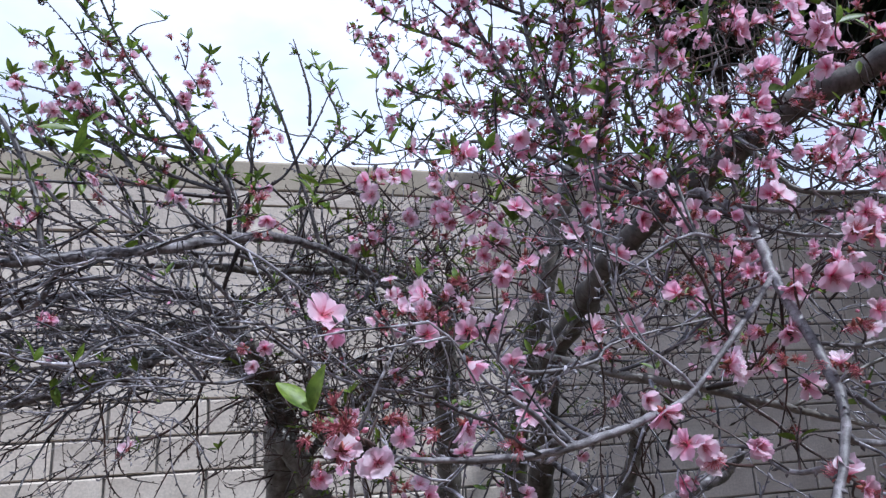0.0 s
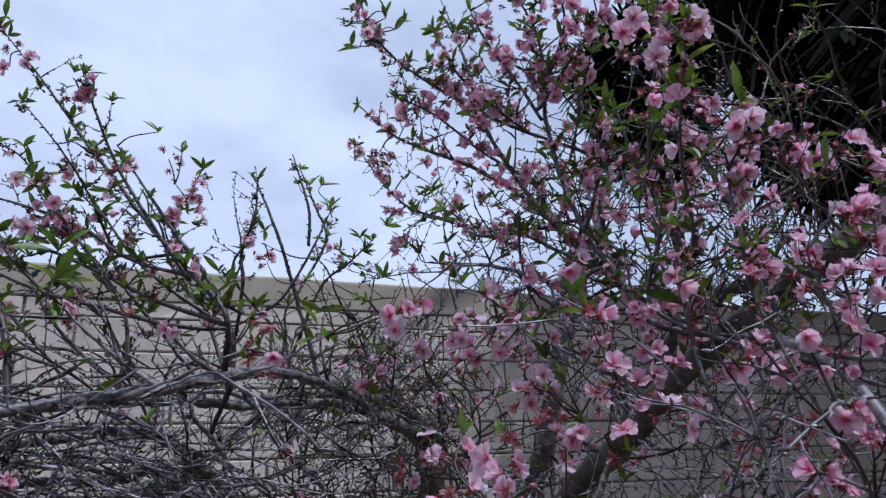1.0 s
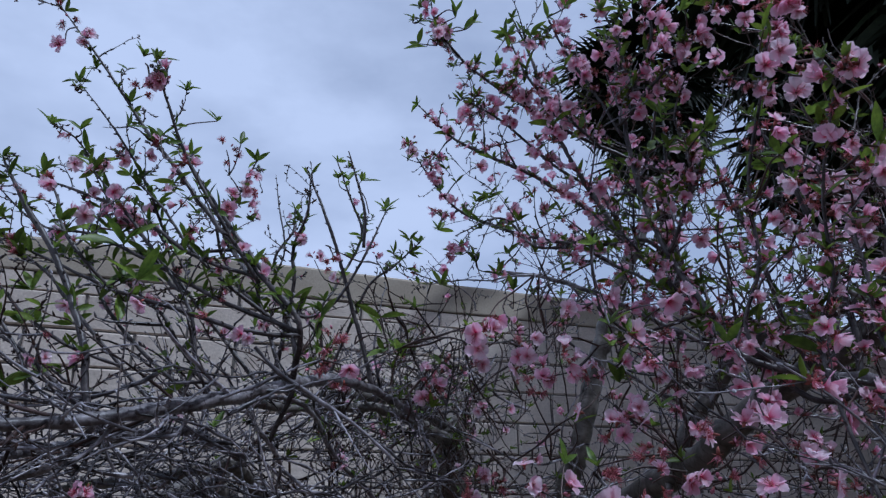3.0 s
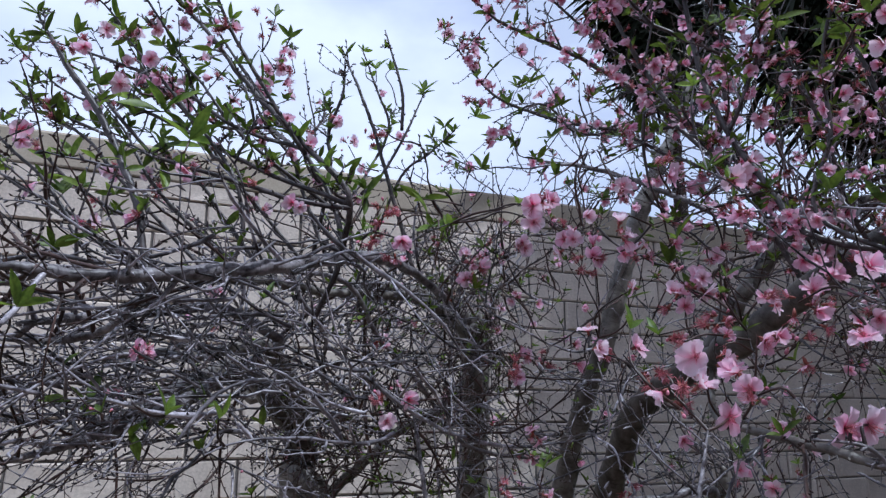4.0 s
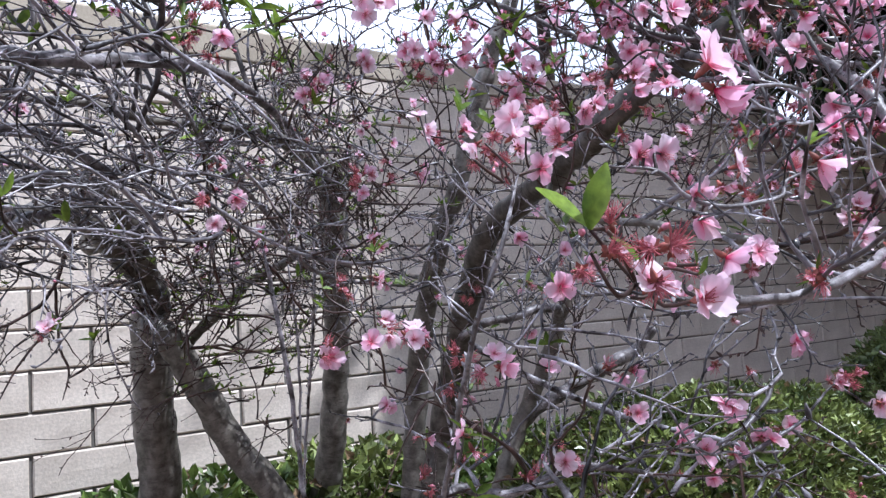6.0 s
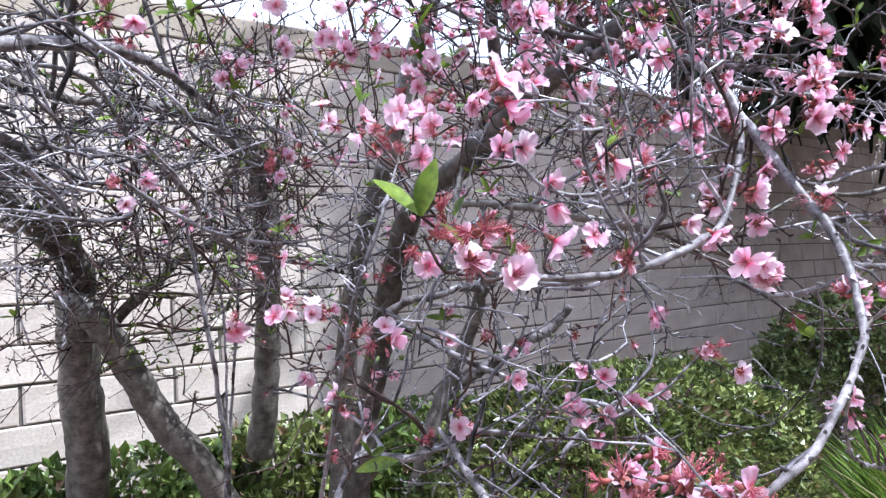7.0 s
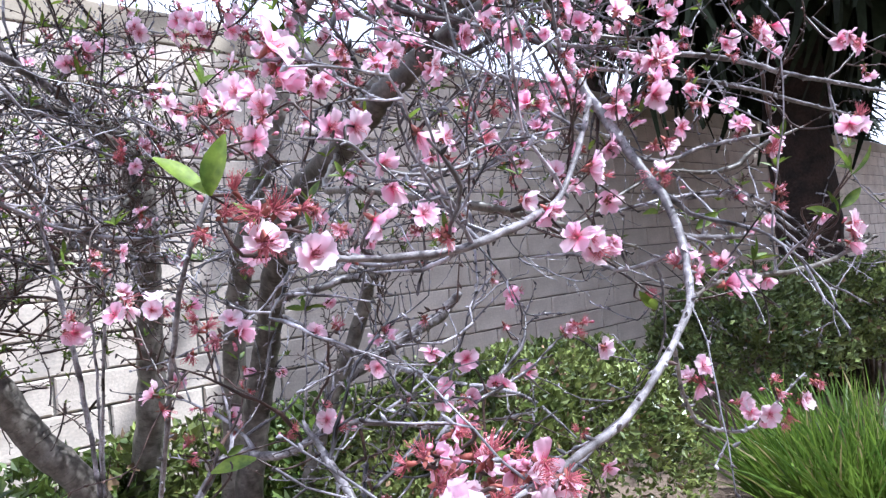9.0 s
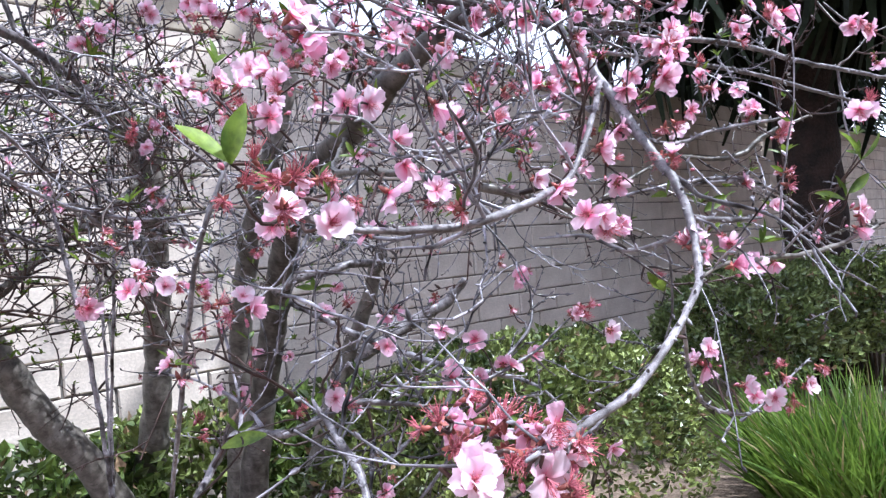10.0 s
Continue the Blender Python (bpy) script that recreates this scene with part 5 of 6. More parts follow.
def flowers(x, y, z, kind, count):
    """A cluster of blossom on a spur."""
    r = rnd_bloom
    far, tree, at = nearest((x, y, z))
    if far > 0.17:
        return
    if far > 0.012:
        spur(tree, at, (x, y, z))
    kinds = ["o" if kind == "o" or (kind == "c" and r.random() < 0.7) else "s" for _ in range(count)]
    kinds += ["b"] * (r.choice((1, 1, 2, 3)) if count > 1 else r.choice((0, 0, 1)))
    if kind == "o" and count > 1:
        kinds += ["s"] * r.choice((1, 1, 2))
    if len(kinds) == 1:
        one_flower(tree, (x, y, z), facing(r, 1.3 if kind == "o" else 0.4), kinds[0], r.uniform(0.9, 1.1))
        return
    cluster(tree, (x, y, z), kinds, 0.9 if kind == "o" else 0.4, 0.012 + 0.002 * len(kinds))


def sprig(x, y, z, count, size, whole=True):
    r = rnd_bloom
    far, tree, at = nearest((x, y, z))
    if far > 0.2:
        return
    if whole and far > 0.012:
        spur(tree, at, (x, y, z))
    elif far > 0.01:
        x, y, z = at
    way = Vector((r.gauss(0, 0.4), r.gauss(-0.1, 0.4), 1.0)).normalized()
    m = Matrix.Translation(Vector((x, y, z)) - tree.location) @ way.to_track_quat("Z", "Y").to_matrix().to_4x4() @ pose(0, 0, 0, 0, 0, r.uniform(0, 360)) @ Matrix.Scale(size * 0.72, 4)
    n = MADE.get((tree, "l"), 0)
    i = r.randrange(3)
    if n < 290:
        part("leaf_sprig", SPRIG_MESH[count][i], tree, m)
    else:
        put((REST[tree][2],), (SPRIG[count][i],), m)
    MADE[(tree, "l")] = n + 1


def leaf(x, y, z, dx, dy, dz, wide=0.36):
    """One large young leaf from its foot along (dx, dy, dz)."""
    r = rnd_bloom
    far, tree, at = nearest((x, y, z))
    if far > 0.015:
        spur(tree, at, (x, y, z))
    d = Vector((dx, dy, dz))
    b = leaf_build(d.length, d.length * wide, r.randrange(999))
    along = d.normalized()
    across = Vector((0.15 + r.gauss(0, 0.25), -0.8, 0.6)).cross(along).normalized()
    turn = Matrix((along, across, along.cross(across))).transposed()
    m = Matrix.Translation(Vector((x, y, z)) - tree.location) @ turn.to_4x4()
    part("leaf", b.mesh("leaf", [M_LEAF]), tree, m)


flowers(-0.276, 0.154, 1.118, "o", 1)
flowers(-0.302, 0.184, 1.121, "o", 1)
flowers(-0.144, 0.305, 1.246, "o", 1)
flowers(-0.115, 0.305, 1.249, "o", 1)
flowers(-0.034, 0.350, 1.321, "o", 1)
flowers(0.009, 0.336, 1.336, "c", 2)
flowers(-0.162, 0.389, 1.274, "o", 2)
flowers(-0.213, 0.437, 1.284, "o", 2)
flowers(-0.161, 0.417, 1.257, "c", 1)
flowers(-0.187, 0.199, 1.146, "o", 1)
flowers(-0.318, 0.198, 1.150, "s", 3)
flowers(-0.294, 0.176, 1.143, "s", 4)
flowers(-0.268, 0.192, 1.157, "s", 2)
flowers(-0.208, 0.219, 1.135, "s", 1)
flowers(-0.103, 0.282, 1.209, "o", 1)
flowers(-0.085, 0.293, 1.188, "c", 1)
flowers(0.044, 0.280, 1.242, "o", 1)
flowers(0.045, 0.280, 1.220, "s", 2)
flowers(0.010, 0.179, 1.148, "o", 1)
flowers(0.019, 0.224, 1.169, "o", 1)
flowers(0.032, 0.159, 1.117, "o", 2)
flowers(0.040, 0.153, 1.102, "o", 1)
flowers(0.093, 0.195, 1.186, "c", 2)
flowers(0.134, 0.442, 0.925, "o", 1)
flowers(0.152, 0.451, 0.969, "o", 1)
flowers(0.117, 0.472, 0.925, "o", 1)
flowers(-0.221, 0.645, 1.104, "o", 2)
flowers(-0.199, 0.624, 1.087, "o", 2)
flowers(-0.229, 0.680, 1.088, "o", 1)
flowers(-0.261, 0.738, 1.072, "o", 1)
flowers(-0.257, 0.734, 1.086, "s", 2)
flowers(-0.150, 0.552, 1.053, "o", 2)
flowers(-0.169, 0.584, 1.054, "s", 3)
flowers(-0.210, 0.824, 1.156, "s", 3)
flowers(0.072, 0.702, 1.025, "o", 1)
flowers(-0.040, 1.067, 1.387, "o", 2)
flowers(0.083, 0.968, 0.961, "o", 1)
flowers(-0.247, 0.072, 0.966, "o", 1)
flowers(-0.230, 0.043, 0.955, "o", 1)
flowers(-0.252, 0.077, 0.959, "o", 1)
flowers(-0.235, 0.101, 0.989, "o", 2)
flowers(-0.243, 0.108, 0.984, "o", 1)
flowers(-0.241, 0.108, 0.975, "s", 3)
flowers(-0.206, 0.047, 0.981, "o", 1)
flowers(-0.200, 0.041, 0.971, "o", 1)
flowers(-0.205, 0.046, 0.965, "s", 3)
flowers(-0.226, 0.065, 0.973, "s", 4)
flowers(-0.235, 0.074, 0.971, "s", 3)
flowers(-0.228, 0.054, 0.965, "s", 2)
flowers(-0.256, 0.081, 0.949, "o", 2)
flowers(-0.227, 0.040, 0.947, "s", 2)
flowers(0.058, 0.652, 0.892, "o", 2)
flowers(-0.027, 0.663, 0.897, "s", 2)
flowers(0.065, 0.713, 0.908, "s", 2)
flowers(-0.133, 0.763, 0.880, "s", 2)
flowers(0.325, 0.403, 0.845, "c", 2)
flowers(0.299, 0.360, 0.814, "o", 1)
flowers(0.372, 0.421, 0.998, "s", 4)
flowers(0.393, 0.403, 0.959, "o", 1)
flowers(0.363, 0.567, 0.998, "s", 1)
flowers(0.410, 0.251, 0.924, "c", 3)
flowers(0.437, 0.229, 0.867, "o", 1)
flowers(0.495, 0.203, 0.845, "o", 3)
flowers(0.558, 0.184, 0.854, "c", 3)
flowers(0.635, 0.179, 0.880, "c", 2)
flowers(0.540, 0.200, 0.874, "s", 2)
flowers(0.409, 0.254, 0.900, "c", 2)
flowers(0.522, 0.059, 1.359, "o", 2)
flowers(0.550, 0.034, 1.348, "o", 1)
flowers(0.490, 0.157, 1.394, "o", 4)
flowers(0.510, 0.207, 1.397, "o", 2)
flowers(0.491, 0.290, 1.475, "o", 1)
flowers(0.337, 0.234, 1.340, "o", 3)
flowers(0.346, 0.227, 1.299, "o", 1)
flowers(0.359, 0.175, 1.283, "o", 1)
flowers(0.370, 0.205, 1.312, "s", 2)
flowers(0.257, 0.243, 1.295, "o", 2)
flowers(0.253, 0.314, 1.313, "o", 3)
flowers(0.242, 0.392, 1.340, "s", 4)
flowers(0.221, 0.412, 1.335, "s", 2)
flowers(0.233, 0.333, 1.312, "s", 2)
flowers(0.297, 0.207, 1.241, "o", 2)
flowers(0.246, 0.189, 1.196, "s", 3)
flowers(0.226, 0.167, 1.171, "o", 1)
flowers(0.533, 0.054, 1.242, "o", 2)
flowers(0.498, 0.156, 1.222, "o", 2)
flowers(0.569, 0.095, 1.093, "o", 3)
flowers(0.586, 0.079, 1.091, "o", 1)
flowers(0.169, 0.128, 1.074, "o", 2)
flowers(0.239, 0.132, 1.047, "o", 1)
flowers(0.313, 0.131, 1.047, "o", 1)
flowers(0.356, 0.298, 1.030, "s", 2)
flowers(0.374, 0.399, 1.492, "o", 3)
flowers(0.451, 0.328, 1.462, "s", 2)
flowers(-0.069, 1.222, 1.619, "o", 5)
flowers(0.038, 0.984, 1.609, "o", 4)
flowers(0.096, 0.864, 1.547, "o", 3)
flowers(0.022, 0.597, 1.396, "s", 4)
flowers(0.062, 0.558, 1.415, "o", 2)
flowers(0.010, 0.473, 1.345, "s", 2)
flowers(-0.025, 0.916, 1.362, "o", 1)
flowers(-0.078, 1.365, 1.687, "s", 2)
flowers(0.056, 0.575, 1.612, "o", 2)
flowers(-0.159, 0.771, 1.589, "o", 3)
flowers(-0.161, 0.778, 1.564, "o", 1)
flowers(-0.355, 0.845, 1.295, "o", 1)
flowers(-0.375, 0.864, 1.299, "s", 2)
flowers(-0.368, 0.869, 1.263, "o", 1)
flowers(-0.114, 1.081, 1.559, "s", 4)
flowers(-0.128, 1.091, 1.544, "o", 2)
flowers(-0.347, 0.873, 1.540, "o", 1)
flowers(-0.369, 0.905, 1.585, "s", 5)
flowers(-0.384, 0.917, 1.559, "s", 3)
flowers(-0.340, 0.905, 1.533, "s", 3)
flowers(0.006, 0.867, 1.545, "o", 3)
flowers(0.051, 0.846, 1.554, "o", 2)
flowers(-0.010, 0.880, 1.521, "s", 2)
flowers(0.055, 0.711, 1.650, "o", 1)
flowers(0.038, 0.714, 1.668, "s", 2)
flowers(-0.156, 0.648, 1.350, "o", 3)
flowers(-0.131, 0.617, 1.342, "o", 1)
flowers(-0.106, 0.589, 1.325, "s", 4)
flowers(-0.068, 0.563, 1.319, "o", 1)
flowers(-0.056, 0.602, 1.366, "s", 3)
flowers(0.006, 0.672, 1.433, "o", 3)
flowers(-0.080, 0.562, 1.298, "s", 2)
flowers(-0.004, 0.584, 1.351, "o", 2)
flowers(0.209, 0.782, 1.542, "o", 2)
flowers(0.206, 0.877, 1.619, "o", 2)
flowers(-0.106, 0.960, 1.351, "s", 4)
flowers(-0.053, 0.934, 1.369, "s", 2)
flowers(0.188, 0.591, 1.451, "o", 2)
flowers(0.263, 0.701, 1.790, "o", 2)
flowers(0.340, 0.671, 1.779, "o", 2)
flowers(0.319, 0.570, 1.778, "o", 3)
flowers(0.286, 0.626, 1.594, "o", 2)
flowers(0.315, 0.613, 1.603, "o", 1)
flowers(0.262, 0.783, 1.918, "o", 2)
flowers(0.203, 0.923, 1.898, "o", 3)
flowers(0.104, 0.528, 1.393, "o", 2)
flowers(-0.018, 1.083, 1.617, "o", 2)
flowers(0.037, 0.999, 1.638, "s", 2)
flowers(-0.313, 1.362, 1.905, "o", 2)
flowers(-0.071, 1.370, 1.906, "s", 2)
flowers(-0.535, 1.225, 1.940, "o", 3)
flowers(-0.799, 1.135, 1.851, "o", 2)
flowers(-0.905, 1.286, 1.871, "s", 2)
flowers(-0.716, 1.249, 1.688, "s", 4)
flowers(0.102, 0.789, 1.234, "o", 1)
flowers(0.093, 0.923, 1.153, "s", 3)
flowers(-0.761, 1.165, 1.994, "o", 3)
flowers(-0.688, 0.955, 2.049, "o", 3)
flowers(-0.724, 0.999, 2.062, "s", 2)
flowers(-0.790, 1.164, 1.901, "o", 2)
flowers(-0.895, 1.262, 1.907, "s", 2)
flowers(-0.903, 1.181, 2.314, "s", 3)
flowers(-0.900, 1.205, 2.264, "o", 1)
flowers(-0.554, 1.170, 2.057, "s", 4)
flowers(-0.492, 1.233, 2.001, "s", 3)
flowers(-0.491, 1.255, 1.955, "o", 2)
flowers(-0.370, 1.005, 1.767, "s", 3)
flowers(-0.104, 1.589, 2.047, "o", 2)
flowers(-0.129, 0.981, 2.340, "o", 2)
flowers(-0.104, 0.991, 2.299, "s", 2)
flowers(-0.055, 1.010, 2.222, "s", 4)
flowers(-0.002, 1.004, 2.192, "o", 3)
flowers(0.031, 0.939, 2.176, "o", 3)
flowers(0.074, 0.880, 2.143, "o", 4)
flowers(0.108, 0.833, 2.209, "o", 4)
flowers(0.080, 0.811, 2.276, "o", 3)
flowers(0.114, 0.742, 2.150, "s", 5)
flowers(0.133, 0.760, 2.098, "o", 3)
flowers(0.141, 0.689, 2.115, "s", 3)
flowers(0.157, 0.621, 2.120, "o", 4)
flowers(0.156, 0.605, 2.034, "o", 2)
flowers(0.183, 0.562, 2.098, "o", 4)
flowers(0.166, 0.632, 2.210, "o", 3)
flowers(0.113, 0.739, 2.276, "s", 3)
flowers(0.016, 0.293, 1.819, "o", 3)
flowers(0.053, 0.292, 1.791, "o", 1)
flowers(0.051, 0.239, 1.781, "o", 3)
flowers(0.044, 0.279, 1.826, "s", 3)
flowers(0.108, 0.383, 1.804, "o", 2)
flowers(0.162, 0.419, 2.046, "o", 2)
flowers(0.197, 0.397, 2.062, "o", 2)
flowers(0.228, 0.389, 2.054, "o", 2)
flowers(0.192, 0.408, 2.163, "o", 2)
flowers(0.117, 0.295, 1.734, "o", 1)
flowers(0.119, 0.262, 1.680, "o", 3)
flowers(0.152, 0.391, 1.751, "o", 4)
flowers(0.176, 0.389, 1.737, "o", 2)
flowers(0.127, 0.437, 1.799, "s", 3)
flowers(0.181, 0.401, 1.708, "s", 3)
flowers(0.200, 0.361, 1.655, "o", 3)
flowers(0.148, 0.328, 1.524, "o", 2)
flowers(0.155, 0.301, 1.571, "o", 1)
flowers(0.138, 0.408, 1.489, "s", 3)
flowers(0.115, 0.633, 1.532, "o", 2)
flowers(0.013, 0.653, 1.452, "o", 4)
flowers(0.000, 0.653, 1.464, "s", 3)
flowers(0.016, 0.791, 1.651, "o", 2)
flowers(-0.001, 0.783, 1.561, "o", 2)
flowers(-0.027, 0.829, 1.607, "o", 1)
flowers(0.011, 0.764, 1.469, "o", 1)
flowers(-0.105, 0.843, 1.643, "o", 2)
flowers(0.212, 0.735, 1.845, "o", 2)
flowers(0.161, 0.831, 1.933, "o", 4)
flowers(0.140, 0.950, 1.948, "o", 2)
flowers(0.119, 1.047, 2.008, "s", 3)
flowers(0.093, 1.130, 1.981, "o", 3)
flowers(0.018, 1.084, 2.134, "s", 3)
flowers(-0.063, 1.172, 2.140, "s", 2)
flowers(-0.118, 1.228, 2.190, "o", 2)
flowers(-0.052, 1.143, 2.190, "o", 1)
flowers(0.036, 1.030, 2.109, "o", 2)
flowers(0.052, 0.854, 2.452, "s", 3)
flowers(0.086, 0.819, 2.376, "o", 2)
flowers(0.198, 0.196, 1.381, "o", 1)
flowers(0.283, 0.210, 1.437, "o", 2)
flowers(0.253, 0.201, 1.303, "o", 3)
flowers(0.586, 0.414, 1.347, "o", 2)
flowers(0.018, 0.340, 1.239, "o", 2)
flowers(0.041, 0.337, 1.225, "s", 2)
flowers(0.185, 0.301, 1.201, "o", 2)
flowers(0.248, 0.283, 1.197, "s", 4)
flowers(0.269, 0.283, 1.176, "o", 1)
flowers(0.267, 0.347, 1.345, "o", 2)
flowers(0.181, 0.429, 1.330, "s", 4)
flowers(0.222, 0.387, 1.446, "s", 4)
flowers(0.187, 0.401, 1.432, "o", 3)
flowers(0.156, 0.415, 1.414, "o", 2)
flowers(0.292, 0.277, 1.583, "o", 2)
flowers(0.351, 0.245, 1.640, "o", 4)
flowers(0.350, 0.291, 1.668, "o", 2)
flowers(0.364, 0.265, 1.549, "s", 3)
flowers(0.416, 0.256, 1.524, "s", 3)
flowers(0.354, 0.383, 1.723, "o", 3)
flowers(0.346, 0.473, 1.798, "o", 3)
flowers(0.373, 0.253, 1.377, "o", 3)
flowers(0.398, 0.248, 1.368, "o", 2)
flowers(0.383, 0.273, 1.496, "o", 1)
flowers(0.304, 0.542, 1.790, "s", 3)
flowers(0.302, 0.439, 1.570, "o", 3)
flowers(0.193, 0.598, 1.494, "o", 2)
flowers(0.155, 0.476, 1.387, "o", 2)
flowers(0.011, 0.462, 1.393, "s", 3)
flowers(-0.035, 0.486, 1.356, "o", 3)
flowers(-0.130, 0.471, 1.312, "o", 2)
flowers(0.274, 0.253, 1.566, "o", 2)
flowers(0.163, 0.221, 1.420, "o", 1)
flowers(0.282, 0.435, 1.566, "o", 2)
flowers(0.211, 0.570, 1.456, "c", 2)
flowers(0.300, 0.410, 1.554, "s", 3)
flowers(0.268, 0.516, 1.527, "s", 3)
flowers(0.267, 0.486, 1.466, "s", 3)
flowers(0.215, 0.354, 1.416, "c", 3)
flowers(0.223, 0.302, 1.396, "o", 2)
flowers(0.255, 0.245, 1.496, "c", 2)
flowers(0.268, 0.565, 1.496, "c", 2)
flowers(0.297, 0.349, 1.563, "c", 3)
flowers(0.302, 0.453, 1.509, "c", 2)
flowers(0.383, 0.280, 1.673, "o", 2)
flowers(0.342, 0.329, 1.614, "o", 2)
flowers(0.478, 0.376, 1.611, "s", 3)
flowers(0.472, 0.307, 1.554, "c", 2)
flowers(0.362, 0.286, 1.469, "o", 2)
flowers(0.310, 0.313, 1.426, "o", 2)
flowers(0.432, 0.308, 1.512, "c", 2)
flowers(0.431, 0.353, 1.754, "c", 3)
flowers(0.468, 0.250, 1.693, "c", 3)
flowers(0.503, 0.334, 1.661, "c", 3)
flowers(0.511, 0.296, 1.674, "c", 3)
flowers(0.466, 0.389, 1.657, "c", 3)
flowers(0.486, 0.272, 1.589, "s", 2)
flowers(0.497, 0.343, 1.715, "c", 3)
flowers(0.327, 0.386, 1.742, "o", 2)
flowers(0.414, 0.425, 1.579, "s", 3)
sprig(0.427, 0.365, 1.630, 1, 1.1)
sprig(0.469, 0.300, 1.706, 1, 1.1)
sprig(0.504, 0.310, 1.629, 1, 1.1)
sprig(0.476, 0.361, 1.673, 1, 1.1)
sprig(0.431, 0.411, 1.614, 1, 1.1)
sprig(0.484, 0.254, 1.660, 1, 1.1)
sprig(0.480, 0.328, 1.588, 1, 1.1)
sprig(0.261, 0.481, 1.533, 1, 1.0)
sprig(0.241, 0.508, 1.568, 1, 1.0)
sprig(0.284, 0.470, 1.487, 1, 1.0)
sprig(0.284, 0.354, 1.539, 1, 1.0)
sprig(0.293, 0.338, 1.514, 1, 1.0)
sprig(0.283, 0.400, 1.515, 1, 1.0)
sprig(0.245, 0.580, 1.482, 1, 1.0)
sprig(0.295, 0.298, 1.550, 1, 1.0)
sprig(-0.274, 0.157, 1.138, 1, 0.45)
sprig(-0.241, 0.676, 1.122, 1, 0.52)
sprig(-0.172, 0.586, 1.075, 1, 0.45)
sprig(0.532, 0.058, 1.180, 3, 0.75)
sprig(0.510, 0.080, 1.136, 3, 0.75)
sprig(0.498, 0.093, 1.119, 4, 0.9)
sprig(0.275, 0.164, 1.129, 3, 0.75)
sprig(0.325, 0.119, 1.073, 6, 0.98)
sprig(0.231, 0.139, 1.068, 4, 0.75)
sprig(-0.013, 0.559, 1.421, 4, 0.75)
sprig(0.046, 0.239, 1.193, 2, 0.6)
sprig(0.118, 0.238, 1.234, 1, 0.52)
sprig(0.037, 0.314, 1.265, 2, 0.6)
sprig(-0.128, 0.621, 0.895, 2, 1)
sprig(0.566, 0.159, 1.286, 3, 0.52)
sprig(-0.159, 1.172, 1.547, 3, 0.83)
sprig(0.028, 0.588, 1.452, 3, 0.75)
sprig(-0.244, 0.066, 0.993, 1, 0.38)
sprig(-0.177, 1.066, 1.198, 3, 0.75)
sprig(0.283, 0.287, 1.289, 2, 0.6)
sprig(-0.711, 1.010, 1.756, 3, 1.6)
sprig(-0.707, 1.023, 1.690, 3, 1.6)
sprig(-0.696, 1.026, 1.660, 2, 1.5)
sprig(-0.774, 1.148, 1.751, 2, 1.2)
sprig(-0.648, 1.095, 1.749, 2, 1.3)
sprig(-0.836, 0.956, 1.500, 5, 1.5)
sprig(-0.800, 0.989, 1.531, 4, 1.4)
sprig(-0.765, 0.921, 1.282, 3, 1.4)
sprig(-0.710, 0.963, 1.241, 2, 1.4)
sprig(-0.163, 1.652, 2.289, 6, 1.6)
sprig(-0.106, 1.666, 2.129, 4, 1.5)
sprig(-0.294, 1.638, 2.114, 4, 1.5)
sprig(-0.310, 1.637, 2.145, 3, 1.3)
sprig(0.028, 1.195, 2.002, 4, 1.5)
sprig(0.037, 1.147, 1.952, 4, 1.5)
sprig(0.008, 1.127, 1.856, 3, 1.4)
sprig(0.049, 1.054, 1.856, 4, 1.2)
sprig(0.134, 0.863, 1.806, 4, 1.5)
sprig(0.133, 0.816, 1.534, 4, 1.5)
sprig(0.141, 0.770, 1.478, 3, 1.3)
sprig(-0.043, 0.650, 1.376, 3, 1)
sprig(0.266, 0.608, 1.708, 2, 1.3)
sprig(0.237, 0.700, 1.843, 4, 1.4)
sprig(0.226, 0.700, 1.862, 3, 1.2)
sprig(-0.082, 1.292, 1.787, 4, 1.4)
sprig(-0.370, 1.003, 1.645, 4, 1.2)
sprig(-0.371, 1.015, 1.593, 3, 1.2)
sprig(-0.567, 1.287, 1.735, 5, 1.5)
sprig(-0.454, 1.249, 1.695, 3, 1.1)
sprig(-0.265, 0.745, 1.133, 1, 0.7)
sprig(-0.267, 0.740, 1.161, 2, 0.6)
sprig(0.133, 0.997, 1.709, 4, 1.2)
sprig(-0.361, 1.044, 1.680, 4, 1.6)
sprig(-0.225, 1.100, 1.697, 3, 1.5)
sprig(-0.359, 0.973, 1.582, 3, 1.4)
sprig(-0.212, 1.019, 1.612, 4, 1.5)
sprig(-0.199, 1.631, 2.278, 6, 1.6)
sprig(-0.134, 1.609, 2.270, 5, 1.6)
sprig(-0.916, 1.162, 2.364, 3, 1.2)
sprig(-0.728, 0.974, 2.114, 4, 1.4)
sprig(-0.681, 1.022, 1.980, 3, 1.3)
sprig(-0.744, 1.084, 2.025, 3, 1.3)
sprig(-0.833, 1.168, 2.046, 6, 1.5)
sprig(-0.817, 1.180, 2.010, 4, 1.3)
sprig(-0.673, 1.172, 1.911, 6, 1.3)
sprig(-0.749, 1.125, 1.826, 4, 1.7)
sprig(-0.764, 1.145, 1.798, 4, 1.6)
sprig(-0.672, 1.119, 1.778, 4, 1.6)
sprig(-0.820, 1.177, 1.779, 6, 1.5)
sprig(-0.849, 1.113, 1.691, 6, 1.5)
sprig(-0.858, 1.143, 1.638, 6, 1.6)
sprig(-0.776, 1.111, 1.637, 5, 1.5)
sprig(-0.714, 1.094, 1.742, 5, 1.5)
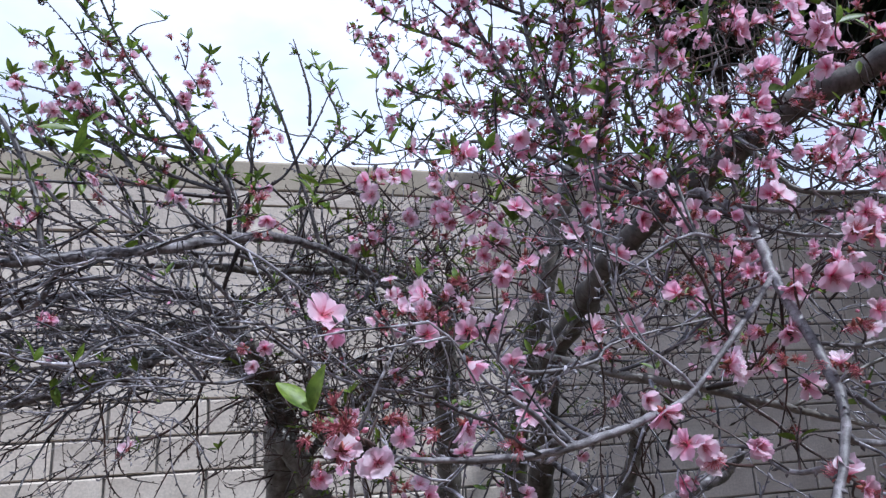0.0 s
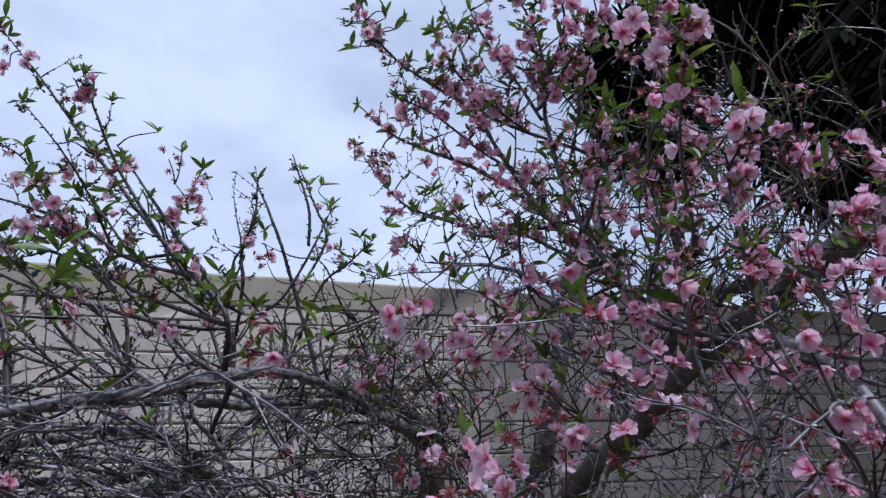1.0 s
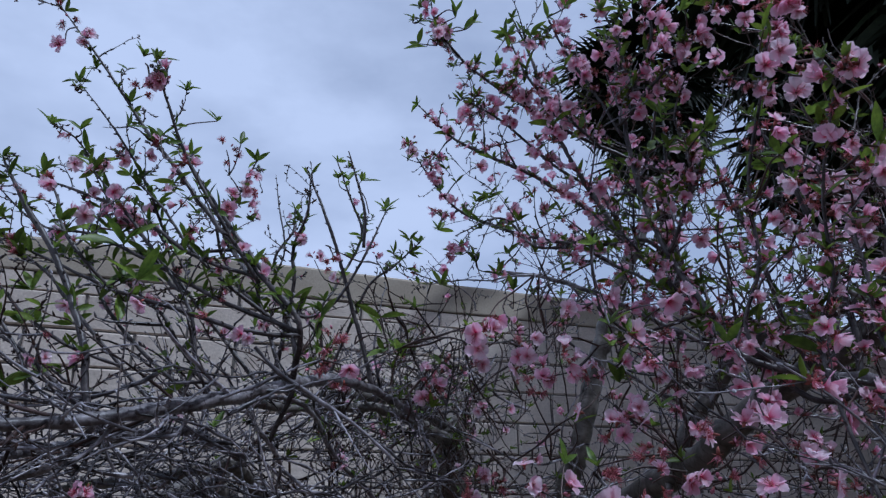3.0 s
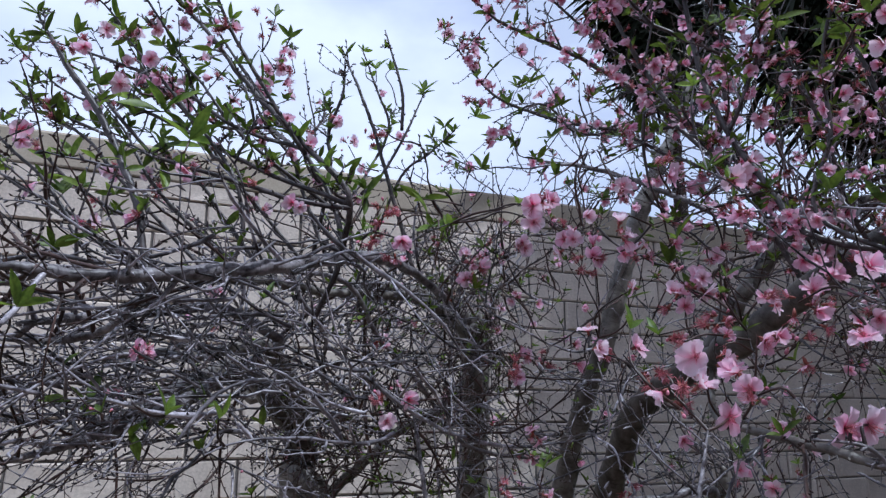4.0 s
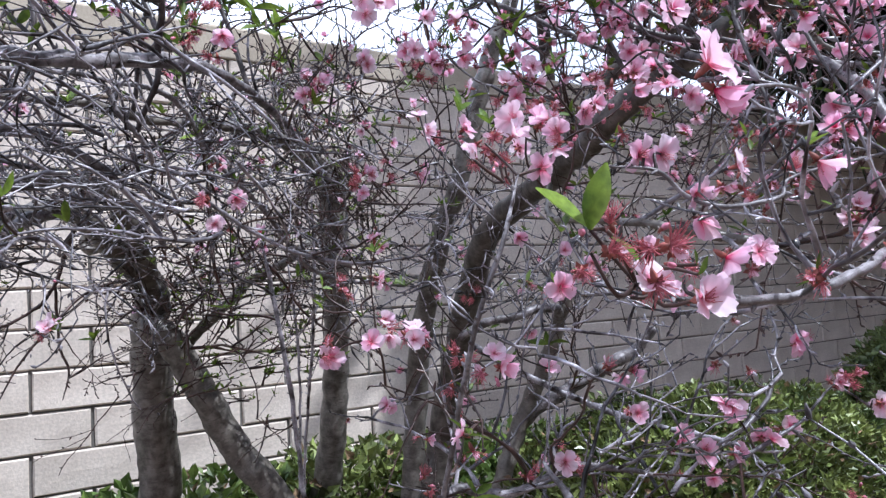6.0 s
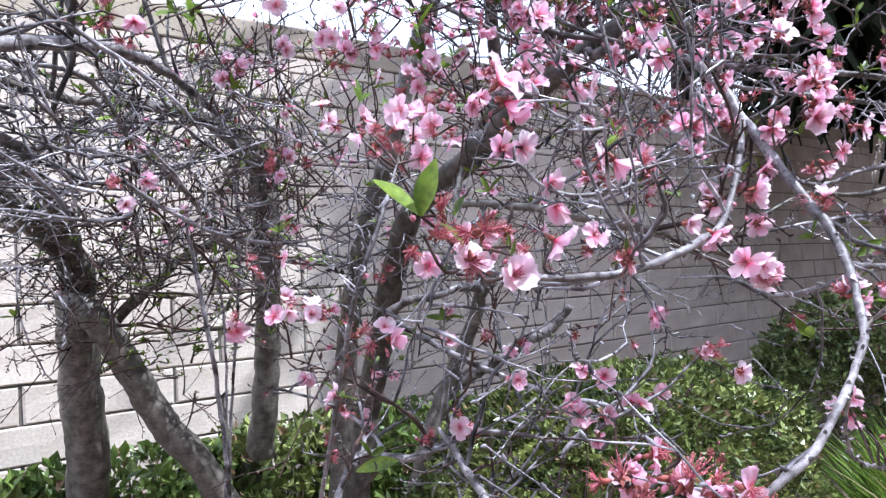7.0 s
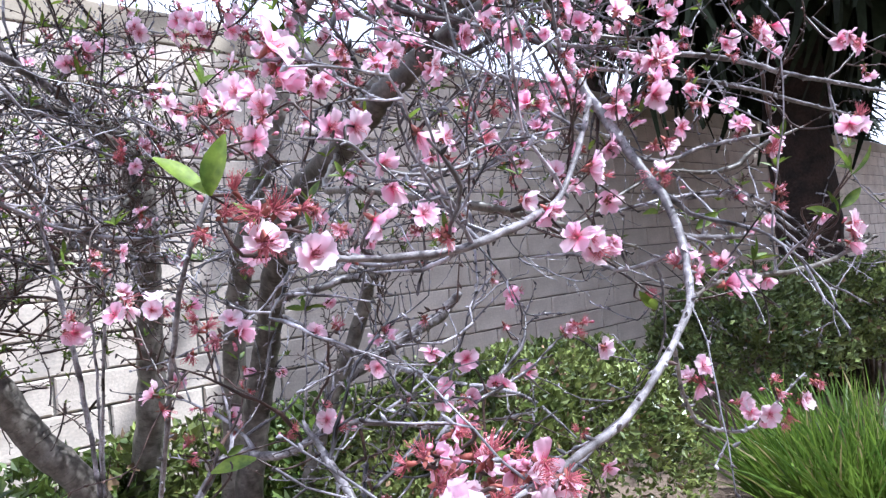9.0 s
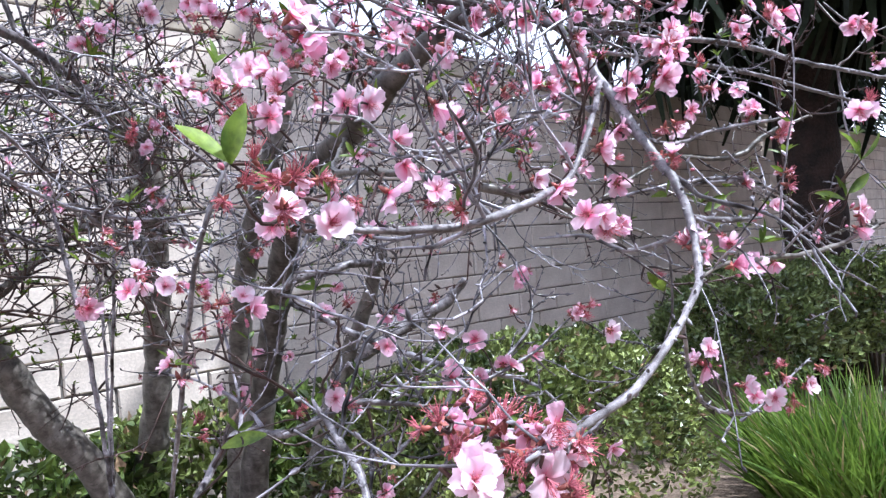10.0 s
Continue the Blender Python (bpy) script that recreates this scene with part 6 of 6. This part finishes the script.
sprig(-0.527, 1.154, 2.068, 4, 1.3)
sprig(-0.580, 1.153, 2.113, 4, 1.3)
sprig(-0.174, 0.954, 2.429, 3, 1.2)
sprig(-0.175, 1.007, 2.323, 2, 1.4)
sprig(-0.107, 0.948, 2.387, 3, 1.3)
sprig(-0.066, 0.944, 2.364, 3, 1.4)
sprig(-0.130, 0.996, 2.311, 3, 1.2)
sprig(0.010, 0.926, 2.340, 4, 1.2)
sprig(0.038, 0.871, 2.308, 4, 1.3)
sprig(-0.003, 0.963, 2.275, 4, 1.2)
sprig(0.104, 0.753, 2.375, 5, 1.3)
sprig(0.077, 0.785, 2.331, 5, 1.3)
sprig(0.129, 0.669, 2.284, 6, 1.5)
sprig(0.097, 0.697, 2.254, 5, 1.4)
sprig(0.168, 0.659, 2.274, 5, 1.4)
sprig(0.173, 0.534, 2.163, 5, 1.3)
sprig(0.186, 0.577, 2.187, 4, 1.2)
sprig(0.151, 0.392, 1.990, 3, 1.5)
sprig(0.206, 0.343, 2.044, 4, 1.3)
sprig(0.150, 0.630, 1.987, 4, 1.4)
sprig(0.169, 0.603, 1.907, 6, 1.5)
sprig(0.142, 0.614, 1.908, 5, 1.5)
sprig(0.209, 0.596, 1.890, 4, 1.4)
sprig(0.127, 0.391, 1.772, 4, 1.5)
sprig(0.158, 0.277, 1.737, 3, 1.3)
sprig(0.152, 0.360, 1.695, 3, 1.3)
sprig(0.127, 0.513, 1.883, 4, 1.2)
sprig(0.049, 1.126, 2.024, 5, 1.4)
sprig(0.019, 1.141, 2.018, 4, 1.3)
sprig(-0.012, 1.160, 1.884, 6, 1.5)
sprig(-0.036, 1.242, 1.976, 5, 1.3)
sprig(0.066, 1.064, 1.777, 4, 1.3)
sprig(-0.084, 1.117, 1.789, 5, 1.4)
sprig(0.047, 1.106, 1.827, 5, 1.4)
sprig(0.130, 0.912, 1.793, 4, 1.3)
sprig(0.207, 0.470, 1.547, 4, 1.2)
sprig(0.201, 0.568, 1.594, 4, 1.1)
sprig(-0.269, 0.934, 1.590, 4, 1.5)
sprig(-0.139, 0.865, 1.625, 3, 1.2)
sprig(0.058, 0.710, 1.542, 4, 1.4)
sprig(0.006, 0.774, 1.453, 4, 1.3)
sprig(-0.383, 0.991, 1.564, 4, 1.4)
sprig(-0.063, 1.379, 1.961, 6, 1.2)
sprig(-0.430, 1.237, 1.824, 5, 1.4)
sprig(-0.415, 1.144, 1.760, 5, 1.4)
sprig(0.285, 0.235, 1.544, 3, 1.5)
sprig(0.171, 0.700, 1.950, 3, 1.5)
sprig(-0.674, 0.815, 1.633, 5, 1.6)
sprig(-0.249, 0.918, 1.585, 4, 1.5)
sprig(-0.620, 0.682, 1.260, 2, 1.4)
sprig(-0.674, 0.697, 1.263, 3, 1.4)
sprig(0.056, 0.724, 1.573, 3, 1.2)
sprig(0.428, 0.266, 1.679, 3, 1.4)
sprig(-0.087, 1.308, 1.967, 5, 1.4)
sprig(0.104, 0.557, 1.337, 3, 1.2)
sprig(0.260, 0.207, 1.271, 2, 1)
sprig(0.306, 0.226, 1.145, 2, 1.4)
sprig(-0.120, 0.613, 1.375, 3, 1.2)
leaf(-0.325, 0.190, 1.163, -0.0330, 0.0110, 0.0215, 0.5)
leaf(-0.325, 0.190, 1.163, -0.0002, -0.0123, 0.0378, 0.4)
leaf(-0.297, 0.179, 1.139, -0.0134, 0.0007, 0.0209)
leaf(-0.277, 0.154, 1.132, -0.0043, -0.0101, 0.0101)
leaf(0.532, 0.058, 1.172, -0.0326, 0.0016, 0.0378)
leaf(0.532, 0.058, 1.172, 0.0147, -0.0288, 0.0323)
leaf(0.515, 0.077, 1.119, -0.0466, 0.0159, 0.0106)
leaf(0.515, 0.076, 1.124, -0.0150, -0.0009, 0.0309)
leaf(0.518, 0.073, 1.128, 0.0238, -0.0232, 0.0198)
leaf(0.272, 0.167, 1.119, -0.0158, 0.0001, 0.0232)
leaf(0.277, 0.163, 1.118, 0.0288, -0.0142, 0.0221)
leaf(-0.102, 0.596, 0.887, -0.0522, 0.0218, -0.0036)
leaf(-0.720, 1.013, 1.756, -0.0625, -0.0283, -0.0039)
leaf(-0.712, 1.008, 1.765, 0.0565, -0.0278, 0.0168)
leaf(-0.715, 1.026, 1.695, -0.0261, -0.0041, -0.0302)
leaf(-0.708, 1.020, 1.703, 0.0585, -0.0224, -0.0095)
leaf(-0.709, 1.029, 1.668, 0.0156, -0.0177, -0.0475)
leaf(-0.783, 1.150, 1.760, -0.0298, 0.0035, 0.0385)
leaf(-0.836, 0.956, 1.500, -0.0320, -0.0090, 0.0014)
leaf(-0.822, 0.948, 1.507, 0.0494, -0.0225, 0.0069)
leaf(-0.711, 0.962, 1.249, 0.0172, -0.0094, -0.0382)
leaf(-0.788, 0.952, 1.288, -0.0386, -0.0073, 0.0056)
leaf(-0.781, 0.950, 1.285, 0.0287, -0.0086, -0.0150)
leaf(-0.748, 1.129, 1.817, -0.0446, -0.0415, -0.0001)
leaf(-0.728, 1.122, 1.817, 0.0461, -0.0276, 0.0190)
leaf(-0.672, 1.119, 1.778, -0.0423, -0.0177, 0.0217)
leaf(-0.369, 0.999, 1.657, 0.0231, -0.0251, 0.0322)
leaf(-0.373, 1.001, 1.657, -0.0041, -0.0121, -0.0440)
leaf(-0.247, 1.018, 1.641, -0.0260, -0.0088, 0.0386)
leaf(-0.235, 1.018, 1.632, 0.0343, 0.0008, -0.0290)
leaf(-0.105, 0.953, 2.376, -0.0115, -0.0119, 0.0332)
leaf(-0.083, 0.956, 2.352, 0.0254, -0.0246, 0.0294)
leaf(-0.156, 1.003, 2.317, -0.0506, 0.0035, -0.0145)
leaf(-0.163, 0.967, 2.443, 0.0243, -0.0214, 0.0238)
leaf(-0.166, 0.970, 2.439, -0.0303, -0.0108, -0.0018)
leaf(0.161, 0.392, 1.982, -0.0131, -0.0102, 0.0311)
leaf(0.121, 0.600, 1.952, -0.0180, -0.0061, 0.0267)
leaf(0.171, 0.607, 1.899, -0.0455, -0.0053, -0.0006)
leaf(0.180, 0.603, 1.899, 0.0309, -0.0012, -0.0223)
leaf(0.159, 0.280, 1.731, 0.0066, -0.0119, 0.0188)

# shoots clothed with clusters of blossom and young leaves towards their tips
for tree, line, bloom in [(t, l, b) for t in KEPT for l, _, b, reach in LINES[t] if reach < 0.99 and b > 0.25]:
    r, run = rnd_bloom, 0.0
    for i in range(2, len(line)):
        run += np.linalg.norm(line[i][:3] - line[i - 1][:3])
        share = i / len(line)
        if run < r.uniform(0.018, 0.045) or share < 0.2:
            continue
        run = 0.0
        p = line[i][:3]
        side = np.array((r.gauss(0, 1), r.gauss(0, 1), r.gauss(0.3, 0.8)))
        side *= r.uniform(0.006, 0.018) / (np.linalg.norm(side) + 1e-9)
        if r.random() < 0.46 * bloom * (0.75 if tree == tree_far else 1.0):
            cluster(tree, p + side * 0.5, [r.choice("oossb") for _ in range(r.choice((1, 2, 2, 3, 4)))], 0.3, 0.010, 0.86)
        if r.random() < (0.45 if tree == tree_near else 0.30) and not (p[1] < 0.45 and p[2] < 1.45):
            sprig(*(p + side * 0.3), r.randrange(2, 6), r.uniform(0.8, 1.5), False)
    if line[-1][1] > 0.4:
        sprig(*line[-1][:3], 5, 1.1, False)

# blossom, red hearts and leaf tufts scattered along the twigs
for tree, g, node_share, leaf_share in ((tree_near, twigs_near, 0.046, 0.062), (tree_far, twigs_far, 0.022, 0.070)):
    for p, d, along, bloom, depth in list(g.tips):
        r, u = rnd_bloom, rnd_bloom.random()
        if p[2] < 0.9 and tree == tree_far:
            continue
        if u < node_share * bloom:
            cluster(tree, p, [r.choice("ooosssb") for _ in range(r.choice((1, 2, 2, 3, 4)))], 0.35, 0.010, 0.86)
            if r.random() < 0.35:
                sprig(p[0], p[1], p[2], r.randrange(2, 4), r.uniform(0.5, 0.8), False)
        elif u > 1 - leaf_share * (0.4 + 0.6 * (p[2] > 1.5)) * (0.3 + bloom) and along > 0.35 and not (p[0] < 0.2 and p[1] < 0.45 and p[2] < 1.45):
            sprig(p[0], p[1], p[2], r.randrange(2, 6), r.uniform(0.6, 1.1), False)

# leafy spurs crowding the heads of the old stems
for low, high, count in (((-0.24, 1.65, 0.92), (0.15, 2.05, 1.30), 230), ((0.05, 1.6, 1.35), (0.45, 2.1, 1.75), 60), ((0.35, 1.3, 1.05), (0.62, 1.8, 1.35), 35)):
    for _ in range(count):
        sprig(*[rnd_bloom.uniform(a, b) for a, b in zip(low, high)], rnd_bloom.randrange(2, 5), rnd_bloom.uniform(0.5, 0.85), False)

for tree, g in KEPT.items():
    g.builds.sort(key=lambda item: -item[0])
    for _, b in g.builds[:300]:
        part("twig", b.mesh("twig", [M_TWIG, M_SHOOT]), tree)
    rest = Build()
    for _, b in g.builds[300:]:
        base = len(rest.v)
        rest.v.extend(b.v)
        rest.uv.extend(b.uv)
        rest.f.extend(tuple(base + i for i in f) for f in b.f)
        rest.mi.extend(b.mi)
    tagged(part("brushwood", rest.mesh("brushwood", [M_TWIG, M_SHOOT]), tree), "tangle of fine grey and reddish twigs", kind="stuff")
    petals, hearts, leaves = REST[tree]
    for name, b, mats in (("blossom_mass", petals, [M_PETAL]), ("heart_mass", hearts, HEART_MATS), ("leaf_mass", leaves, [M_LEAF])):
        if b.v:
            tagged(part(name, b.mesh(name, mats), tree), kind="stuff")



# ---- hedge, shrubs, strap-leaved clump, palms ----
def leaf_quad(b, p, d, up, length, width, slot=0, fold=0.25):
    """A small pointed leaf, folded along its midrib."""
    d = np.array(d, dtype=float)
    d /= np.linalg.norm(d) + 1e-9
    s = np.cross(d, up)
    s /= np.linalg.norm(s) + 1e-9
    n = np.cross(s, d)
    p = np.array(p, dtype=float)
    m = p + d * length * 0.48
    b.add([p, m + s * width / 2 + n * width * fold, p + d * length, m - s * width / 2 + n * width * fold, m],
          [(0, 4, 1), (1, 4, 2), (0, 3, 4), (3, 2, 4)], slot, [(0, 0), (1, 0.5), (0.5, 1), (0, 0.5), (0.5, 0.5)])


def bush(name, label, category, centre, size, count, leaf, mat, seed, power=2.6, group="", thin_foot=0.0):
    """A clipped bush: stems inside, a shell of many small leaves with an uneven outline; thin_foot: how sparse its lower half is."""
    r = random.Random(seed)
    root = thing(name, (centre[0], centre[1], 0), label, category, group)
    for i in range(16):
        a, rr = r.uniform(0, 6.283), r.uniform(0, 0.75)
        tip = (size[0] * rr * math.cos(a), size[1] * rr * math.sin(a), size[2] * r.uniform(0.7, 0.95))
        line = spline([(tip[0] * 0.25, tip[1] * 0.25, 0, 0.012), (tip[0] * 0.7, tip[1] * 0.7, tip[2] * 0.5, 0.008), (*tip, 0.004)], 4)
        stem = Build()
        tube(stem, line, 5)
        part("stem", stem.mesh("stem", [M_STEM]), root)
    b = Build()
    made = 0
    while made < count:
        a = r.uniform(0, 6.283)
        cz = r.uniform(-0.35, 1)
        cr = (1 - abs(cz) ** power) ** (1 / power)
        x = math.copysign(abs(math.cos(a)) ** (2 / power), math.cos(a)) * cr
        y = math.copysign(abs(math.sin(a)) ** (2 / power), math.sin(a)) * cr
        depth = 1 - abs(r.gauss(0, 0.07)) if r.random() < 0.72 else r.uniform(0.62, 0.92)
        lump = 1 + 0.14 * noise.noise(Vector((x * 2.4 + seed, y * 2.4, cz * 2.4))) + 0.08 * noise.noise(Vector((x * 8, y * 8 + seed, cz * 8)))
        k = depth * lump
        p = (x * size[0] * k, y * size[1] * k, size[2] * (0.5 + 0.5 * cz * k))
        if depth > 0.86 and cz < 0.7 and noise.noise(Vector(p) * 11) > 0.16:
            continue
        if p[2] < 0.01 or r.random() < thin_foot * min(1.0, max(0.0, (0.74 - p[2] / size[2]) / 0.18)):
            continue
        out = np.array((x / size[0], y / size[1], cz / size[2])) * 0.5
        out = out / (np.linalg.norm(out) + 1e-9)
        d = out * 0.6 + np.array((r.gauss(0, 0.7), r.gauss(0, 0.7), r.gauss(0.25, 0.6)))
        up = out + np.array((r.gauss(0, 0.5), r.gauss(0, 0.5), r.gauss(0, 0.5)))
        s = leaf * r.uniform(0.6, 1.35)
        leaf_quad(b, p, d, up, s, s * 0.58, 1 if r.random() < 0.035 else 0)
        made += 1
    tagged(part("foliage", b.mesh("foliage", [mat, M_LITTER], smooth=False), root), kind="stuff")
    return root


bush("hedge", "rounded clipped hedge with small glossy green leaves", "hedge", (1.18, 1.27, 0), (0.74, 0.44, 0.82), 25000, 0.026, M_HEDGE, 11, thin_foot=0.68)
bush("shrub", "tall dense dark green clipped shrub beneath the palm", "shrub", (3.95, 1.6, 0), (0.95, 0.5, 0.93), 15000, 0.042, M_DARKLEAF, 12)
bush("shrub", "sunlit olive green shrub beside the palm trunk", "shrub", (4.75, 1.25, 0), (0.60, 0.45, 0.92), 9000, 0.040, M_HEDGE, 13)
for i, (x, y, sx, sy, h) in enumerate([(-1.45, 2.45, 0.5, 0.3, 0.56), (-0.75, 2.42, 0.5, 0.32, 0.58), (-0.05, 2.42, 0.5, 0.32, 0.60), (0.55, 2.40, 0.5, 0.34, 0.62), (1.10, 2.20, 0.5, 0.38, 0.62)]):
    bush("border_plant", "low leafy green border plant at the wall foot", "plant", (x, y, 0), (sx, sy, h), 2600, 0.054, M_HEDGE if i % 2 else M_BORDER, 20 + i, group="border plants")


def strap_clump(centre, radius, height, count, seed):
    r = random.Random(seed)
    root = thing("strap_leaf_clump", (centre[0], centre[1], 0), "clump of long narrow arching green strap leaves", "plant")
    for name, share, mat in (("blade", 0.93, M_GRASS), ("dry_blade", 0.07, M_DRYGRASS)):
        b = rest = None
        for i in range(int(count * share)):
            if i == (270 if name == "blade" else 30):
                rest = b = Build()
            elif i < (270 if name == "blade" else 30):
                b = Build()
            a, rr = r.uniform(0, 6.283), radius * math.sqrt(r.random())
            p = np.array((rr * math.cos(a), rr * math.sin(a), 0.0))
            lean = np.array((math.cos(a) * rr / radius * 0.5 + r.gauss(0, 0.2), math.sin(a) * rr / radius * 0.5 + r.gauss(0, 0.2), 1.0))
            lean /= np.linalg.norm(lean)
            long, wide = height * r.uniform(0.6, 1.1), r.uniform(0.004, 0.0085)
            side = np.cross(lean, (r.gauss(0, 1), r.gauss(0, 1), 0.1))
            side /= np.linalg.norm(side) + 1e-9
            verts, n = [], 6
            d = lean.copy()
            q = p.copy()
            for k in range(n + 1):
                w = wide * (1 - (k / n) ** 2 * 0.95)
                verts += [q - side * w, q + side * w]
                out = np.array((lean[0], lean[1], 0))
                d = d + out * 0.13 + np.array((0, 0, -0.05 * k / n * (1 + 2 * abs(lean[0]))))
                d /= np.linalg.norm(d)
                q = q + d * long / n
            b.add(verts, [(2 * k, 2 * k + 1, 2 * k + 3, 2 * k + 2) for k in range(n)])
            if b is not rest:
                part(name, b.mesh(name, [mat]), root)
        tagged(part(name + "_mass", rest.mesh(name + "_mass", [mat]), root), kind="stuff")


strap_clump((2.60, 0.72, 0), 0.40, 0.50, 1400, 31)


def frond_mesh(seed, blades=22, reach=0.85):
    """A drooping fan leaf: a stalk and many narrow blades that hang at the tips."""
    r = random.Random(seed)
    b = Build()
    tube(b, spline([(0, 0, 0, 0.014), (0.28, 0, 0.02, 0.011), (0.5, 0, -0.06, 0.008)], 4), 5)
    for i in range(blades):
        a = (i / (blades - 1) - 0.5) * 2.7 + r.gauss(0, 0.03)
        d = np.array((math.cos(a), math.sin(a), 0.05))
        q = np.array((0.48, 0.0, -0.05))
        side = np.array((-math.sin(a), math.cos(a), r.uniform(-0.5, 0.5)))
        n, verts = 5, []
        long = reach * r.uniform(0.75, 1.1)
        for k in range(n + 1):
            w = 0.022 * math.sin(math.pi * min(1.0, (k + 0.9) / (n + 1.2))) + 0.0015
            verts += [q - side * w, q + side * w]
            d = d + np.array((0, 0, -0.34 * (k / n)))
            d /= np.linalg.norm(d)
            q = q + d * long / n
        b.add(verts, [(2 * k, 2 * k + 1, 2 * k + 3, 2 * k + 2) for k in range(n)])
    return b.mesh("frond", [M_SHADED_PALM])


FRONDS = [frond_mesh(400 + i) for i in range(6)]


def palm(place, trunk_r, skirt_low, top, wide, count, seed, label):
    """A fan palm: rough trunk, hanging skirt of old fronds, fronds above."""
    r = random.Random(seed)
    root = thing("fan_palm", (place[0], place[1], 0), label, "palm tree", "fan palms")
    b = Build()
    line, z = [], -0.05
    while z < top:
        line.append(np.array((0.03 * math.sin(z * 0.7), 0.02 * math.sin(z), z, trunk_r * (1.12 - 0.06 * z / top + 0.03 * math.sin(z * 23)))))
        z += 0.07
    tube(b, line, 22, 0.06)
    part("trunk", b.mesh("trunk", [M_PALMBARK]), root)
    for i in range(count):
        h = r.random()
        z = skirt_low + 0.75 + (top - skirt_low - 0.75) * h
        a = r.uniform(0, 360)
        tilt = -62 + 75 * max(0.0, (h - 0.45) / 0.55) + r.gauss(0, 9)
        s = wide * r.uniform(0.8, 1.15)
        m = pose(0, 0, z, 0, 0, a) @ pose(trunk_r * 0.8, 0, 0, r.uniform(-25, 25), -tilt, 0) @ Matrix.Scale(s, 4)
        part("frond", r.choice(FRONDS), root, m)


palm((4.84, 1.55, 0), 0.195, 3.7, 7.8, 1.95, 290, 51, "fan palm with a shaggy hanging skirt, coloured near-black for shade")
# two palms added out of view, so their crowns shade the wall's far right
palm((8.6, 0.5, 0), 0.22, 3.6, 7.4, 1.9, 230, 54, "fan palm added out of view to shade the wall, near-black fronds")
palm((12.4, 0.8, 0), 0.22, 3.6, 7.4, 1.9, 200, 55, "fan palm added out of view to shade the wall, near-black fronds")
palm((10.4, 4.4, 0), 0.20, 1.9, 6.5, 1.5, 200, 56, "fan palm standing beyond the garden wall, fronds coloured near-black for shade")
palm((15.5, 5.0, 0), 0.20, 1.9, 6.5, 1.7, 200, 57, "fan palm standing beyond the garden wall, fronds coloured near-black for shade")
palm((6.7, 4.5, 0), 0.20, 5.5, 10.8, 1.7, 260, 52, "fan palm standing beyond the garden wall, fronds coloured near-black for shade")
palm((7.87, 9.19, 0), 0.11, 7.8, 10.3, 1.28, 200, 53, "slim fan palm beyond the wall, small crown coloured near-black for shade")
